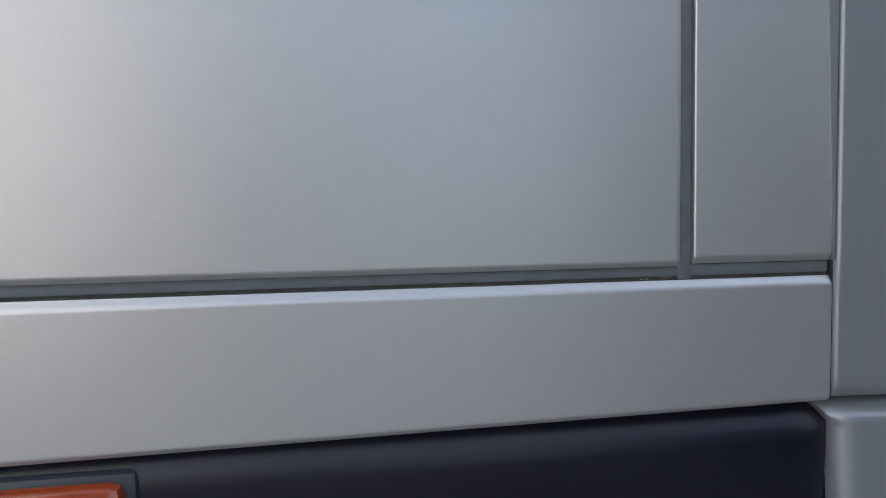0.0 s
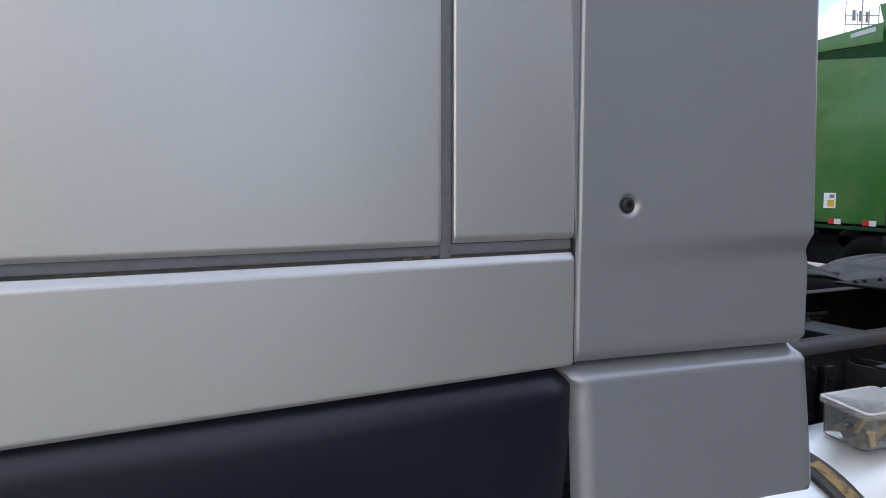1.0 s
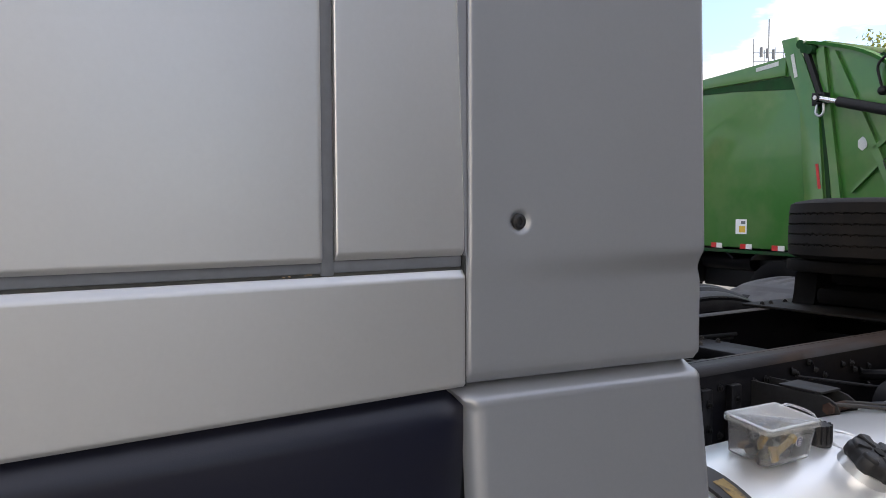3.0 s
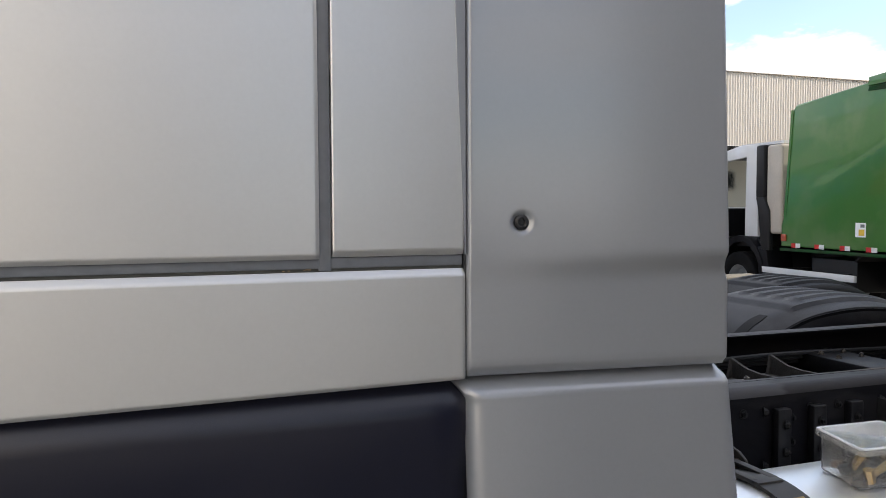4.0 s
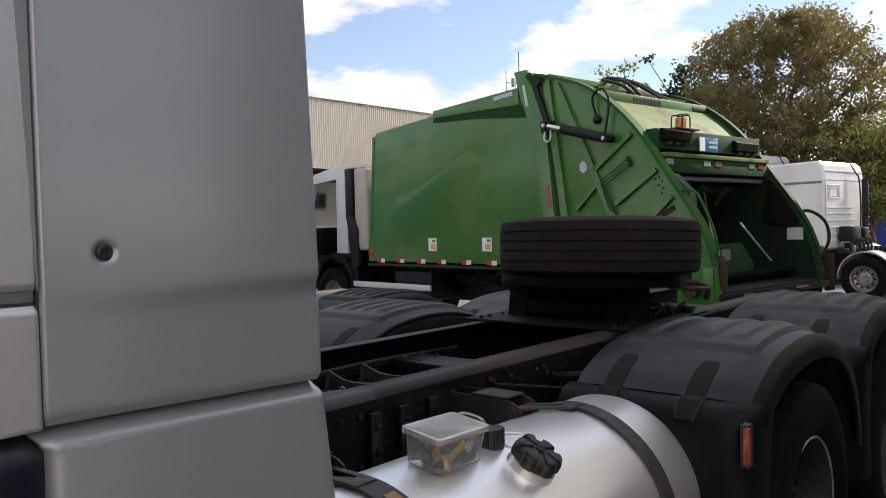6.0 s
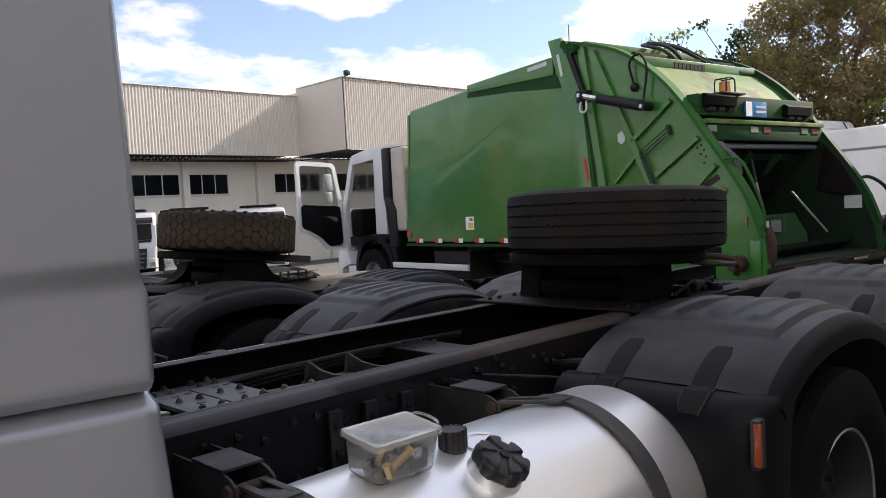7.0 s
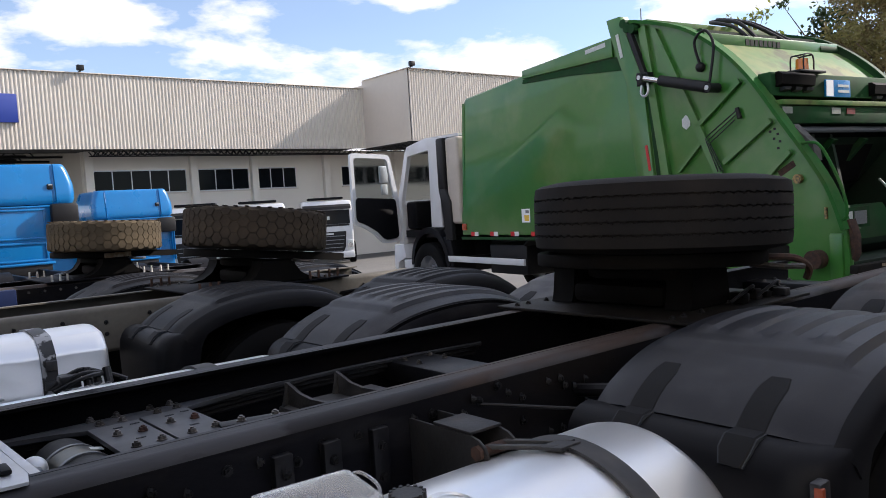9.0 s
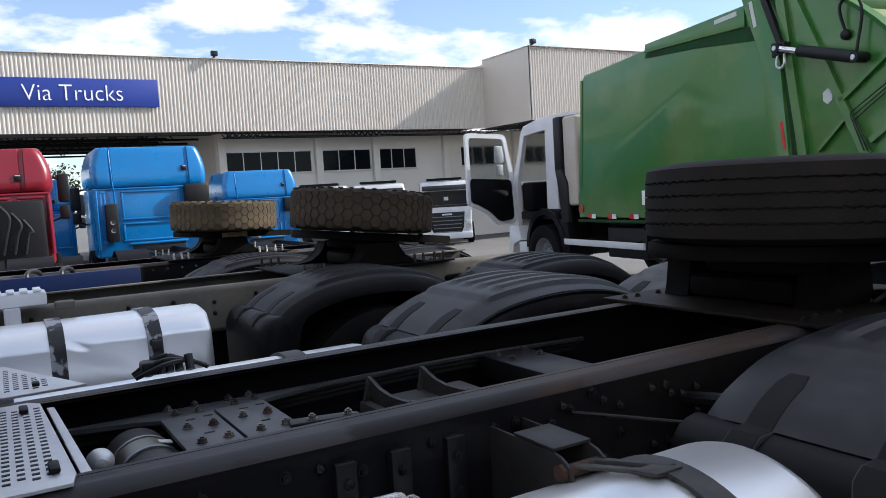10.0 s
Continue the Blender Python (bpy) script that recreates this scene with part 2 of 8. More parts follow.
RIM = mat("steel_rim", (0.36, 0.37, 0.39), 0.4, metal=0.75, vary=0.1, grain=60, stain=8, stain_colour=(0.16, 0.15, 0.14), stain_amount=0.5)
BEACON = mat("orange_beacon_lens", (0.62, 0.17, 0.02), 0.2, vary=0.08, grain=60, coat=0.5)
AMBER = mat("amber_lens", (0.34, 0.055, 0.012), 0.16, vary=0.1, grain=120, coat=0.7)
ORANGE_REFLEX = mat("orange_reflector", (0.26, 0.045, 0.012), 0.35, vary=0.2, grain=200, coat=0.3)
CLEAR_PLASTIC = glass("clear_plastic", (0.93, 0.94, 0.93), 0.14, 0.92)
LID_PLASTIC = glass("milky_plastic_lid", (0.92, 0.92, 0.90), 0.24, 0.80)
BRASS = mat("brass_fitting", (0.62, 0.45, 0.20), 0.3, metal=0.9, vary=0.15, grain=90)
GREY_PART = mat("grey_parts", (0.16, 0.17, 0.18), 0.5, vary=0.3, grain=60)
GREEN = mat("green_paint", (0.030, 0.150, 0.020), 0.34, vary=0.08, grain=14, stain=1.4, stain_colour=(0.050, 0.165, 0.022), stain_amount=0.6, coat=0.35, bump=0.11, bump_scale=2.2, second=(1.7, (0.085, 0.185, 0.050), 0.7, 0.50, 0.64))
# Dust and stains, with the sun's yellow-green put into the colour.
GREEN_TOP = mat("dusty_sunlit_green_paint", (0.045, 0.145, 0.030), 0.66, vary=0.25, grain=14, stain=2.2, stain_colour=(0.22, 0.21, 0.075), stain_amount=0.75, spec=0.25, second=(4.0, (0.045, 0.040, 0.018), 0.75, 0.53, 0.64))
GREEN_EDGE = mat("matt_green_edge", (0.022, 0.120, 0.024), 0.75, vary=0.15, grain=20, stain=5, stain_colour=(0.07, 0.10, 0.03), stain_amount=0.5, spec=0.15)
# Worn green parts, also the far tailgate sheet with shade in its colour.
GREEN_DARK = mat("worn_shaded_green", (0.012, 0.060, 0.018), 0.7, spec=0.15, vary=0.3, grain=12, stain=3, stain_colour=(0.03, 0.03, 0.022), stain_amount=0.6)
MAROON = mat("dirty_dark_red_steel", (0.011, 0.006, 0.007), 0.7, spec=0.2, vary=0.4, grain=12, stain=4, stain_colour=(0.010, 0.010, 0.009), stain_amount=0.7)
# Hopper steel: grime, and the shade inside put into a near-black green.
HOPPER = mat("grimy_shaded_hopper_steel", (0.008, 0.022, 0.011), 0.6, spec=0.25, vary=0.4, grain=10, stain=3, stain_colour=(0.016, 0.014, 0.011), stain_amount=0.6)
WHITE = mat("white_paint", (0.64, 0.65, 0.67), 0.3, vary=0.04, grain=40, stain=2, stain_colour=(0.50, 0.50, 0.49), stain_amount=0.5, coat=0.3)
BEIGE = mat("beige_cab_primer", (0.47, 0.42, 0.36), 0.5, vary=0.08, grain=30, stain=3, stain_amount=0.2)
BLUE = mat("bright_blue_paint", (0.0006, 0.165, 0.440), 0.28, vary=0.06, grain=20, stain=2, stain_colour=(0.001, 0.13, 0.37), stain_amount=0.5, coat=0.35)
RED = mat("dark_red_paint", (0.215, 0.006, 0.017), 0.30, vary=0.08, grain=20, stain=2, stain_amount=0.25, coat=0.2)
NAVY = mat("navy_beam_paint", (0.004, 0.013, 0.056), 0.5, spec=0.15, vary=0.2, grain=30, stain=4, stain_colour=(0.010, 0.014, 0.036), stain_amount=0.3)
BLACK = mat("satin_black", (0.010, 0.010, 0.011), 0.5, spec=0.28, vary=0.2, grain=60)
DARK_GLASS = mat("dark_window_glass", (0.006, 0.008, 0.011), 0.08, vary=0.3, grain=2, stain=0.7, stain_colour=(0.010, 0.012, 0.014), stain_amount=0.5, spec=0.10)
CLADDING = mat("cream_corrugated_steel", (0.62, 0.57, 0.50), 0.5, vary=0.06, grain=6, stain=0.35, stain_colour=(0.52, 0.46, 0.39), stain_amount=0.45)
PANEL_WALL = mat("cream_panel", (0.60, 0.54, 0.47), 0.6, vary=0.05, grain=4, stain=0.3, stain_amount=0.15)
PLASTER = mat("cream_plaster", (0.66, 0.60, 0.52), 0.85, vary=0.06, grain=20, stain=0.6, stain_colour=(0.52, 0.47, 0.41), stain_amount=0.4, bump=0.1, bump_scale=60)
WALL_PAINT = mat("cream_wall_paint", (0.80, 0.75, 0.67), 0.85, vary=0.05, grain=20, stain=0.6, stain_colour=(0.68, 0.63, 0.56), stain_amount=0.4, bump=0.1, bump_scale=60)
DECK = mat("grey_steel_deck", (0.16, 0.155, 0.15), 0.6, vary=0.15, grain=6, stain=1, stain_amount=0.3)
SIGN_BLUE = mat("sign_blue", (0.012, 0.035, 0.24), 0.4, vary=0.05, grain=3)
SIGN_NAVY = mat("label_navy", (0.03, 0.03, 0.11), 0.5, vary=0.1)
SIGN_WHITE = mat("sign_white", (0.85, 0.86, 0.88), 0.5, vary=0.02)
ASPHALT = mat("asphalt", (0.125, 0.122, 0.117), 0.9, vary=0.3, grain=60, stain=0.4, stain_colour=(0.17, 0.16, 0.145), stain_amount=0.6, bump=0.25, bump_scale=90)
# Rear markers, their colours dulled for the shade beneath the lip.
MARKER_RED = mat("shaded_red_marker", (0.19, 0.018, 0.018), 0.5, vary=0.25, grain=40, stain=12, stain_colour=(0.05, 0.03, 0.02), stain_amount=0.6)
MARKER_WHITE = mat("shaded_white_marker", (0.24, 0.26, 0.23), 0.5, vary=0.25, grain=40, stain=12, stain_colour=(0.08, 0.09, 0.06), stain_amount=0.6)
FLAP_GREY = mat("dirty_grey_rubber", (0.085, 0.083, 0.075), 0.8, vary=0.3, grain=30, stain=9, stain_colour=(0.03, 0.03, 0.026), stain_amount=0.7)
STUD_ZINC = mat("bright_zinc_stud", (0.58, 0.56, 0.52), 0.4, metal=0.3, vary=0.2, grain=60, piece=0.3)
SEAL_DARK = mat("dark_olive_seal", (0.050, 0.053, 0.050), 0.75, vary=0.3, grain=90, stain=40, stain_colour=(0.020, 0.020, 0.018), stain_amount=0.6)
REFLECT_RED = mat("red_reflective", (0.52, 0.02, 0.02), 0.35, vary=0.1)
REFLECT_WHITE = mat("white_reflective", (0.72, 0.72, 0.70), 0.35, vary=0.08)
LABEL_WORN = mat("worn_yellow_label", (0.30, 0.21, 0.075), 0.6, vary=0.3, grain=60, stain=45, stain_colour=(0.05, 0.045, 0.04), stain_amount=0.8, edge=(0.45, 0.6))
STICKER_YELLOW = mat("yellow_sticker", (0.75, 0.48, 0.05), 0.5, vary=0.1)
CHROME = mat("chrome_rod", (0.75, 0.76, 0.78), 0.12, metal=1.0, vary=0.03)
FENDER_PALE = mat("pale_grey_fender", (0.30, 0.305, 0.31), 0.5, vary=0.15, grain=40, stain=3, stain_colour=(0.16, 0.155, 0.15), stain_amount=0.6)
LIGHT_PANEL = mat("faded_label", (0.55, 0.58, 0.56), 0.55, vary=0.25, grain=60)
BARK = mat("bark", (0.12, 0.085, 0.06), 0.9, vary=0.35, grain=20, bump=0.4, bump_scale=25)


def leaf_mat(name, a, b_):
    """Leaves let some of the light through."""
    m = mat(name, a, 0.55, vary=0.35, grain=2.5, stain=0.45, stain_colour=b_, stain_amount=0.9)
    n, l = m.node_tree.nodes, m.node_tree.links
    b = n["Principled BSDF"]
    thin, both = n.new("ShaderNodeBsdfTranslucent"), n.new("ShaderNodeMixShader")
    l.new(b.inputs["Base Color"].links[0].from_socket, thin.inputs["Color"])
    both.inputs["Fac"].default_value = 0.45
    l.new(b.outputs["BSDF"], both.inputs[1])
    l.new(thin.outputs["BSDF"], both.inputs[2])
    l.new(both.outputs["Shader"], n["Material Output"].inputs["Surface"])
    return m


LEAF_OLIVE = leaf_mat("olive_brown_leaves", (0.19, 0.175, 0.055), (0.20, 0.140, 0.078))
LEAF_GREEN = leaf_mat("green_leaves", (0.15, 0.19, 0.045), (0.24, 0.23, 0.06))
LEAF_DARK = leaf_mat("dark_green_leaves", (0.030, 0.055, 0.018), (0.045, 0.06, 0.02))


# ---- builders ----
MESHES = {}
BASE = {}


def thing(name, base, label, category, group="", kind="", turn=0.0):
    ob = new(name)
    ob.matrix_basis = pose(*base, 0, 0, turn)
    ob.empty_display_size = 0.2
    BASE[ob] = ob.matrix_basis.inverted()
    return tagged(ob, label, category, group, kind)


def root_of(ob):
    while ob.parent:
        ob = ob.parent
    return ob


def finish(bm, name, material, sharp=32):
    bmesh.ops.recalc_face_normals(bm, faces=bm.faces)
    me = bpy.data.meshes.new(name)
    bm.to_mesh(me)
    bm.free()
    me.polygons.foreach_set("use_smooth", [True] * len(me.polygons))
    me.set_sharp_from_angle(angle=radians(sharp))
    me.materials.append(material)
    return me


def part(name, bm, material, parent, label="", sharp=32):
    """One mesh object under a thing or a part; bm is in world metres."""
    bm.transform(BASE[root_of(parent)])
    ob = new(name, finish(bm, name, material, sharp))
    ob.parent = parent
    if label:
        tagged(ob, label)
    return ob


def piece(name, key, build, material, parent, m, label=""):
    """One of many alike pieces: the mesh is built once under key, about its own origin, and set at the world pose m."""
    if key not in MESHES:
        bm = bmesh.new()
        build(bm)
        MESHES[key] = finish(bm, name, material)
    ob = new(name, MESHES[key])
    ob.parent = parent
    inv = BASE[root_of(parent)]
    ob.matrix_basis = inv @ m
    if label:
        tagged(ob, label)
    return ob


def lp(name, bm, material, parent, label="", sharp=32):
    """A part whose bm is already in the frame of its thing."""
    ob = new(name, finish(bm, name, material, sharp))
    ob.parent = parent
    if label:
        tagged(ob, label)
    return ob


def lpiece(name, key, build, material, parent, m, label=""):
    return piece(name, key, build, material, parent, BASE[root_of(parent)].inverted() @ m, label)


def solid(name, bm, material, label, category, group="", kind="", sharp=32):
    """A thing that is one mesh, its origin at the middle of its base."""
    lo = [min(v.co[i] for v in bm.verts) for i in range(3)]
    hi = [max(v.co[i] for v in bm.verts) for i in range(3)]
    base = Vector(((lo[0] + hi[0]) / 2, (lo[1] + hi[1]) / 2, lo[2]))
    bm.transform(Matrix.Translation(-base))
    ob = new(name, finish(bm, name, material, sharp))
    ob.location = base
    BASE[ob] = Matrix.Translation(-base)
    return tagged(ob, label, category, group, kind)


def box(bm, x0, x1, y0, y1, z0, z1, bev=0.0, m=None, seg=2):
    r = bmesh.ops.create_cube(bm, size=1.0)
    vs = r["verts"]
    for v in vs:
        v.co = Vector((x0 + (v.co.x + 0.5) * (x1 - x0), y0 + (v.co.y + 0.5) * (y1 - y0), z0 + (v.co.z + 0.5) * (z1 - z0)))
    out = vs
    if bev > 0:
        es = list({e for v in vs for e in v.link_edges})
        out = bmesh.ops.bevel(bm, geom=es, offset=bev, segments=seg, profile=0.5, affect="EDGES", clamp_overlap=True)["verts"]
        out = list({*out, *[v for v in vs if v.is_valid]})
    if m is not None:
        bmesh.ops.transform(bm, matrix=m, verts=[v for v in out if v.is_valid])
    return bm


def B(*a, **k):
    return box(bmesh.new(), *a, **k)


def rod(bm, p, q, r, n=14, r2=None):
    p, q = Vector(p), Vector(q)
    d = q - p
    m = Matrix.Translation((p + q) / 2) @ d.to_track_quat("Z", "Y").to_matrix().to_4x4()
    bmesh.ops.create_cone(bm, cap_ends=True, segments=n, radius1=r, radius2=r if r2 is None else r2, depth=d.length, matrix=m)
    return bm


def pipe(bm, pts, r, n=8):
    """A tube along a line of points."""
    pts = [Vector(p) for p in pts]
    rings = []
    for i, p in enumerate(pts):
        d = (pts[min(i + 1, len(pts) - 1)] - pts[max(i - 1, 0)]).normalized()
        a = d.orthogonal().normalized() if i == 0 else (rings_a - d * rings_a.dot(d)).normalized()
        rings_a = a
        b = d.cross(a)
        rings.append([bm.verts.new(p + (a * math.cos(t) + b * math.sin(t)) * r) for t in [2 * math.pi * k / n for k in range(n)]])
    for A, C in zip(rings, rings[1:]):
        for k in range(n):
            bm.faces.new((A[k], A[(k + 1) % n], C[(k + 1) % n], C[k]))
    bm.faces.new(rings[0])
    bm.faces.new(rings[-1])
    return bm


def bow(pts, per=6):
    """A smooth line through points."""
    pts = [Vector(p) for p in pts]
    out = []
    for i in range(len(pts) - 1):
        a, b, c, d = pts[max(i - 1, 0)], pts[i], pts[i + 1], pts[min(i + 2, len(pts) - 1)]
        for k in range(per):
            t = k / per
            out.append(0.5 * ((2 * b) + (c - a) * t + (2 * a - 5 * b + 4 * c - d) * t * t + (3 * b - a - 3 * c + d) * t ** 3))
    return out + [pts[-1]]


def prism(bm, pts, axis, a, b, bev=0.0, m=None, seg=2):
    """A flat outline given in the other two axes (xy, xz or yz), drawn out along axis from a to b."""
    def at(p, h):
        return {"z": (p[0], p[1], h), "y": (p[0], h, p[1]), "x": (h, p[0], p[1])}[axis]
    lo, hi = [bm.verts.new(at(p, a)) for p in pts], [bm.verts.new(at(p, b)) for p in pts]
    fs = [bm.faces.new(lo), bm.faces.new(hi)]
    n = len(pts)
    for i in range(n):
        fs.append(bm.faces.new((lo[i], lo[(i + 1) % n], hi[(i + 1) % n], hi[i])))
    vs = lo + hi
    if bev > 0:
        es = list({e for f in fs[:2] for e in f.edges})
        vs = list({*bmesh.ops.bevel(bm, geom=es, offset=bev, segments=seg, profile=0.5, affect="EDGES", clamp_overlap=True)["verts"], *[v for v in vs if v.is_valid]})
    if m is not None:
        bmesh.ops.transform(bm, matrix=m, verts=[v for v in vs if v.is_valid])
    return bm


def lathe(bm, prof, n=48, m=None, zig=None, closed=True):
    """Turns a profile of (radius, height) about z; closed profiles make rings. zig: a sway in height, per profile point, that alternates round the ring."""
    rings = []
    for k in range(n):
        t = 2 * math.pi * k / n
        rings.append([bm.verts.new((r * math.cos(t), r * math.sin(t), z + ((zig[i] * (1 if k % 2 else -1)) if zig else 0))) for i, (r, z) in enumerate(prof)])
    c = len(prof)
    for k in range(n):
        A, C = rings[k], rings[(k + 1) % n]
        for i in range(c if closed else c - 1):
            bm.faces.new((A[i], C[i], C[(i + 1) % c], A[(i + 1) % c]))
    if m is not None:
        bmesh.ops.transform(bm, matrix=m, verts=[v for r in rings for v in r])
    return bm


def sheet(bm, f, nu, nv, thick=None):
    """A surface f(u, v) over 0..1; with thick (a vector), a closed slab."""
    def grid(off):
        return [[bm.verts.new(Vector(f(i / nu, j / nv)) + off) for j in range(nv + 1)] for i in range(nu + 1)]
    g = grid(Vector())
    for i in range(nu):
        for j in range(nv):
            bm.faces.new((g[i][j], g[i + 1][j], g[i + 1][j + 1], g[i][j + 1]))
    if thick is not None:
        h = grid(Vector(thick))
        for i in range(nu):
            for j in range(nv):
                bm.faces.new((h[i][j], h[i][j + 1], h[i + 1][j + 1], h[i + 1][j]))
        ring = [(i, 0) for i in range(nu)] + [(nu, j) for j in range(nv)] + [(i, nv) for i in range(nu, 0, -1)] + [(0, j) for j in range(nv, 0, -1)]
        for (a, b), (c, d) in zip(ring, ring[1:] + ring[:1]):
            bm.faces.new((g[a][b], g[c][d], h[c][d], h[a][b]))
    return bm


def sweep(bm, path, section):
    """A closed section (side, out) carried along a flat path of (x, z): side runs along y, out along the path's normal."""
    rings = []
    for i, p in enumerate(path):
        a, c = path[max(i - 1, 0)], path[min(i + 1, len(path) - 1)]
        d = Vector((c[0] - a[0], c[1] - a[1])).normalized()
        nx, nz = -d.y, d.x
        sec = section(i / (len(path) - 1))
        rings.append([bm.verts.new((p[0] + nx * o, s, p[1] + nz * o)) for s, o in sec])
    n = len(rings[0])
    for A, C in zip(rings, rings[1:]):
        for k in range(n):
            bm.faces.new((A[k], A[(k + 1) % n], C[(k + 1) % n], C[k]))
    bm.faces.new(rings[0])
    bm.faces.new(rings[-1])
    return bm


def smooth(t):
    t = max(0.0, min(1.0, t))
    return t * t * (3 - 2 * t)


def ground_z(x, y):
    """The yard falls away gently beyond the nearest rows."""
    return -0.13 - 0.77 * smooth((y - 12) / 18) - 0.30 * smooth((x - 12) / 8) * (1 - smooth((y - 12) / 18))


# ---- ground and building ----
def build_ground():
    bm = bmesh.new()
    xs = [-900, -300, -100, -40] + [-30 + 2 * i for i in range(46)] + [70, 110, 300, 900]
    ys = [-900, -300, -100, -40] + [-30 + 2 * i for i in range(46)] + [70, 110, 300, 900]
    g = [[bm.verts.new((x, y, ground_z(x, y))) for y in ys] for x in xs]
    for i in range(len(xs) - 1):
        for j in range(len(ys) - 1):
            bm.faces.new((g[i][j], g[i + 1][j], g[i + 1][j + 1], g[i][j + 1]))
    me = finish(bm, "ground", ASPHALT)
    tagged(new("ground", me), "worn grey asphalt yard under the parked trucks", "ground", kind="structure")


build_ground()
FACADE_Y, WING_X, WING_Y, ROOF, WING_ROOF, EAVE = 32.8, 23.28, 28.95, 7.60, 7.97, 4.6


def corrugated(bm, p, q, z0, z1, pitch=0.146, depth=0.036, out=(0, -1)):
    """A ribbed steel sheet that stands from p to q."""
    p, q = Vector(p), Vector(q)
    d, o = (q - p), Vector(out)
    n = int(d.length / pitch)
    prev = None
    for i in range(n):
        for s, h in ((0, 0), (0.30, 0), (0.50, 1), (0.80, 1)):
            c = p + d * ((i + s) / n) + o * (depth * h)
            cur = [bm.verts.new((c.x, c.y, z)) for z in (z0, z1)]
            if prev:
                bm.faces.new((prev[0], cur[0], cur[1], prev[1]))
            prev = cur
    return bm


def build_building():
    hall = thing("dealership_hall", (8, FACADE_Y + 4, -0.9), "long cream hall with a ribbed steel fascia over a plastered wall", "building", kind="structure")
    left = -26.0
    gate_r = 10.25
    fascia = corrugated(bmesh.new(), (left, FACADE_Y), (WING_X, FACADE_Y), EAVE, ROOF)
    part("fascia", fascia, CLADDING, hall, "cream ribbed steel fascia")
    part("wing_fascia", corrugated(bmesh.new(), (WING_X, WING_Y), (46, WING_Y), EAVE, WING_ROOF), CLADDING, hall, "cream ribbed steel fascia of the wing")
    part("wing_side", B(WING_X - 0.02, WING_X + 0.06, WING_Y, FACADE_Y, EAVE, WING_ROOF), PANEL_WALL, hall, "smooth cream panel end wall")
    part("roof", B(left, WING_X, FACADE_Y + 0.1, FACADE_Y + 16, ROOF - 0.35, ROOF - 0.15), PANEL_WALL, hall)
    part("wing_roof", B(WING_X + 0.1, 46, WING_Y + 0.1, FACADE_Y + 26, WING_ROOF - 0.35, WING_ROOF - 0.15), PANEL_WALL, hall)
    part("coping", B(left, WING_X, FACADE_Y - 0.10, FACADE_Y + 0.10, ROOF, ROOF + 0.035, 0.005), PANEL_WALL, hall)
    part("wing_coping", B(WING_X - 0.08, 46, WING_Y - 0.12, WING_Y + 0.1, WING_ROOF, WING_ROOF + 0.035, 0.005), PANEL_WALL, hall)
    part("side_coping", B(WING_X - 0.08, WING_X + 0.1, WING_Y + 0.1, FACADE_Y - 0.1, WING_ROOF, WING_ROOF + 0.035, 0.005), PANEL_WALL, hall)
    # Soffit in black: the deep shade under the eaves is in its colour.
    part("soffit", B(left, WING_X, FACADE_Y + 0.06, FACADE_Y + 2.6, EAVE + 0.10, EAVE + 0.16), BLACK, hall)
    # plaster wall, set back under the fascia, with three long windows
    y0, y1 = FACADE_Y + 2.2, FACADE_Y + 2.5
    spans = [(10.62, 14.70), (15.28, 17.80), (18.28, 20.38), (23.10, 26.0), (27.2, 30.1)]
    wz0, wz1 = 2.84, 3.89
    wall = bmesh.new()
    box(wall, gate_r, 46, y0, y1, -1.2, wz0)
    box(wall, gate_r, 46, y0, y1, wz1, EAVE + 0.09)
    edge = gate_r
    for a, b in spans:
        box(wall, edge, a, y0, y1, wz0, wz1)
        edge = b
    box(wall, edge, 46, y0, y1, wz0, wz1)
    part("plaster_wall", wall, WALL_PAINT, hall)
    for x in (10.27, 14.84, 17.86, 21.9, 26.4):
        part("pilaster", B(x, x + 0.34, y0 - 0.28, y0 - 0.003, -1.2, EAVE + 0.09, 0.02), WALL_PAINT, hall)
    for (a, b), count in zip(spans, (5, 3, 3, 4, 4)):
        win = part("window", B(a, b, y0 + 0.02, y0 + 0.07, wz0, wz0 + 0.05), ALU_PLATE, hall, "long dark window in an aluminium frame")
        step = (b - a) / count
        for k in range(count + 1):
            part("mullion", B(max(a, a + k * step - 0.018), min(b, a + k * step + 0.018), y0 + 0.015, y0 + 0.08, wz0 + 0.05, wz1 - 0.05), ALU_PLATE, win)
        part("top_rail", B(a, b, y0 + 0.02, y0 + 0.07, wz1 - 0.05, wz1), ALU_PLATE, win)
        for k in range(count):
            part("pane", B(a + k * step + 0.025, a + (k + 1) * step - 0.025, y0 + 0.035, y0 + 0.045, wz0 + 0.05, wz1 - 0.05), DARK_GLASS, win)
        part("window_sill", B(a - 0.05, b + 0.05, y0 - 0.06, y0 - 0.003, wz0 - 0.06, wz0 - 0.003), PLASTER, win)
    # roof trusses over the drive-through
    for k in range(6):
        y = FACADE_Y + 2.9 + k * 2.5
        tr = bmesh.new()
        rod(tr, (left, y, 4.75), (gate_r, y, 4.75), 0.05, 6)
        rod(tr, (left, y, 5.45), (gate_r, y, 5.45), 0.05, 6)
        for i in range(26):
            x = left + i * 1.35
            rod(tr, (x, y, 4.75), (x + 0.68, y, 5.45), 0.03, 5)
            rod(tr, (x + 0.68, y, 5.45), (x + 1.35, y, 4.75), 0.03, 5)
        part("roof_truss", tr, BLACK, hall)
    part("ceiling_deck", B(left, gate_r, FACADE_Y + 2.7, FACADE_Y + 16, 5.6, 5.66), DECK, hall)
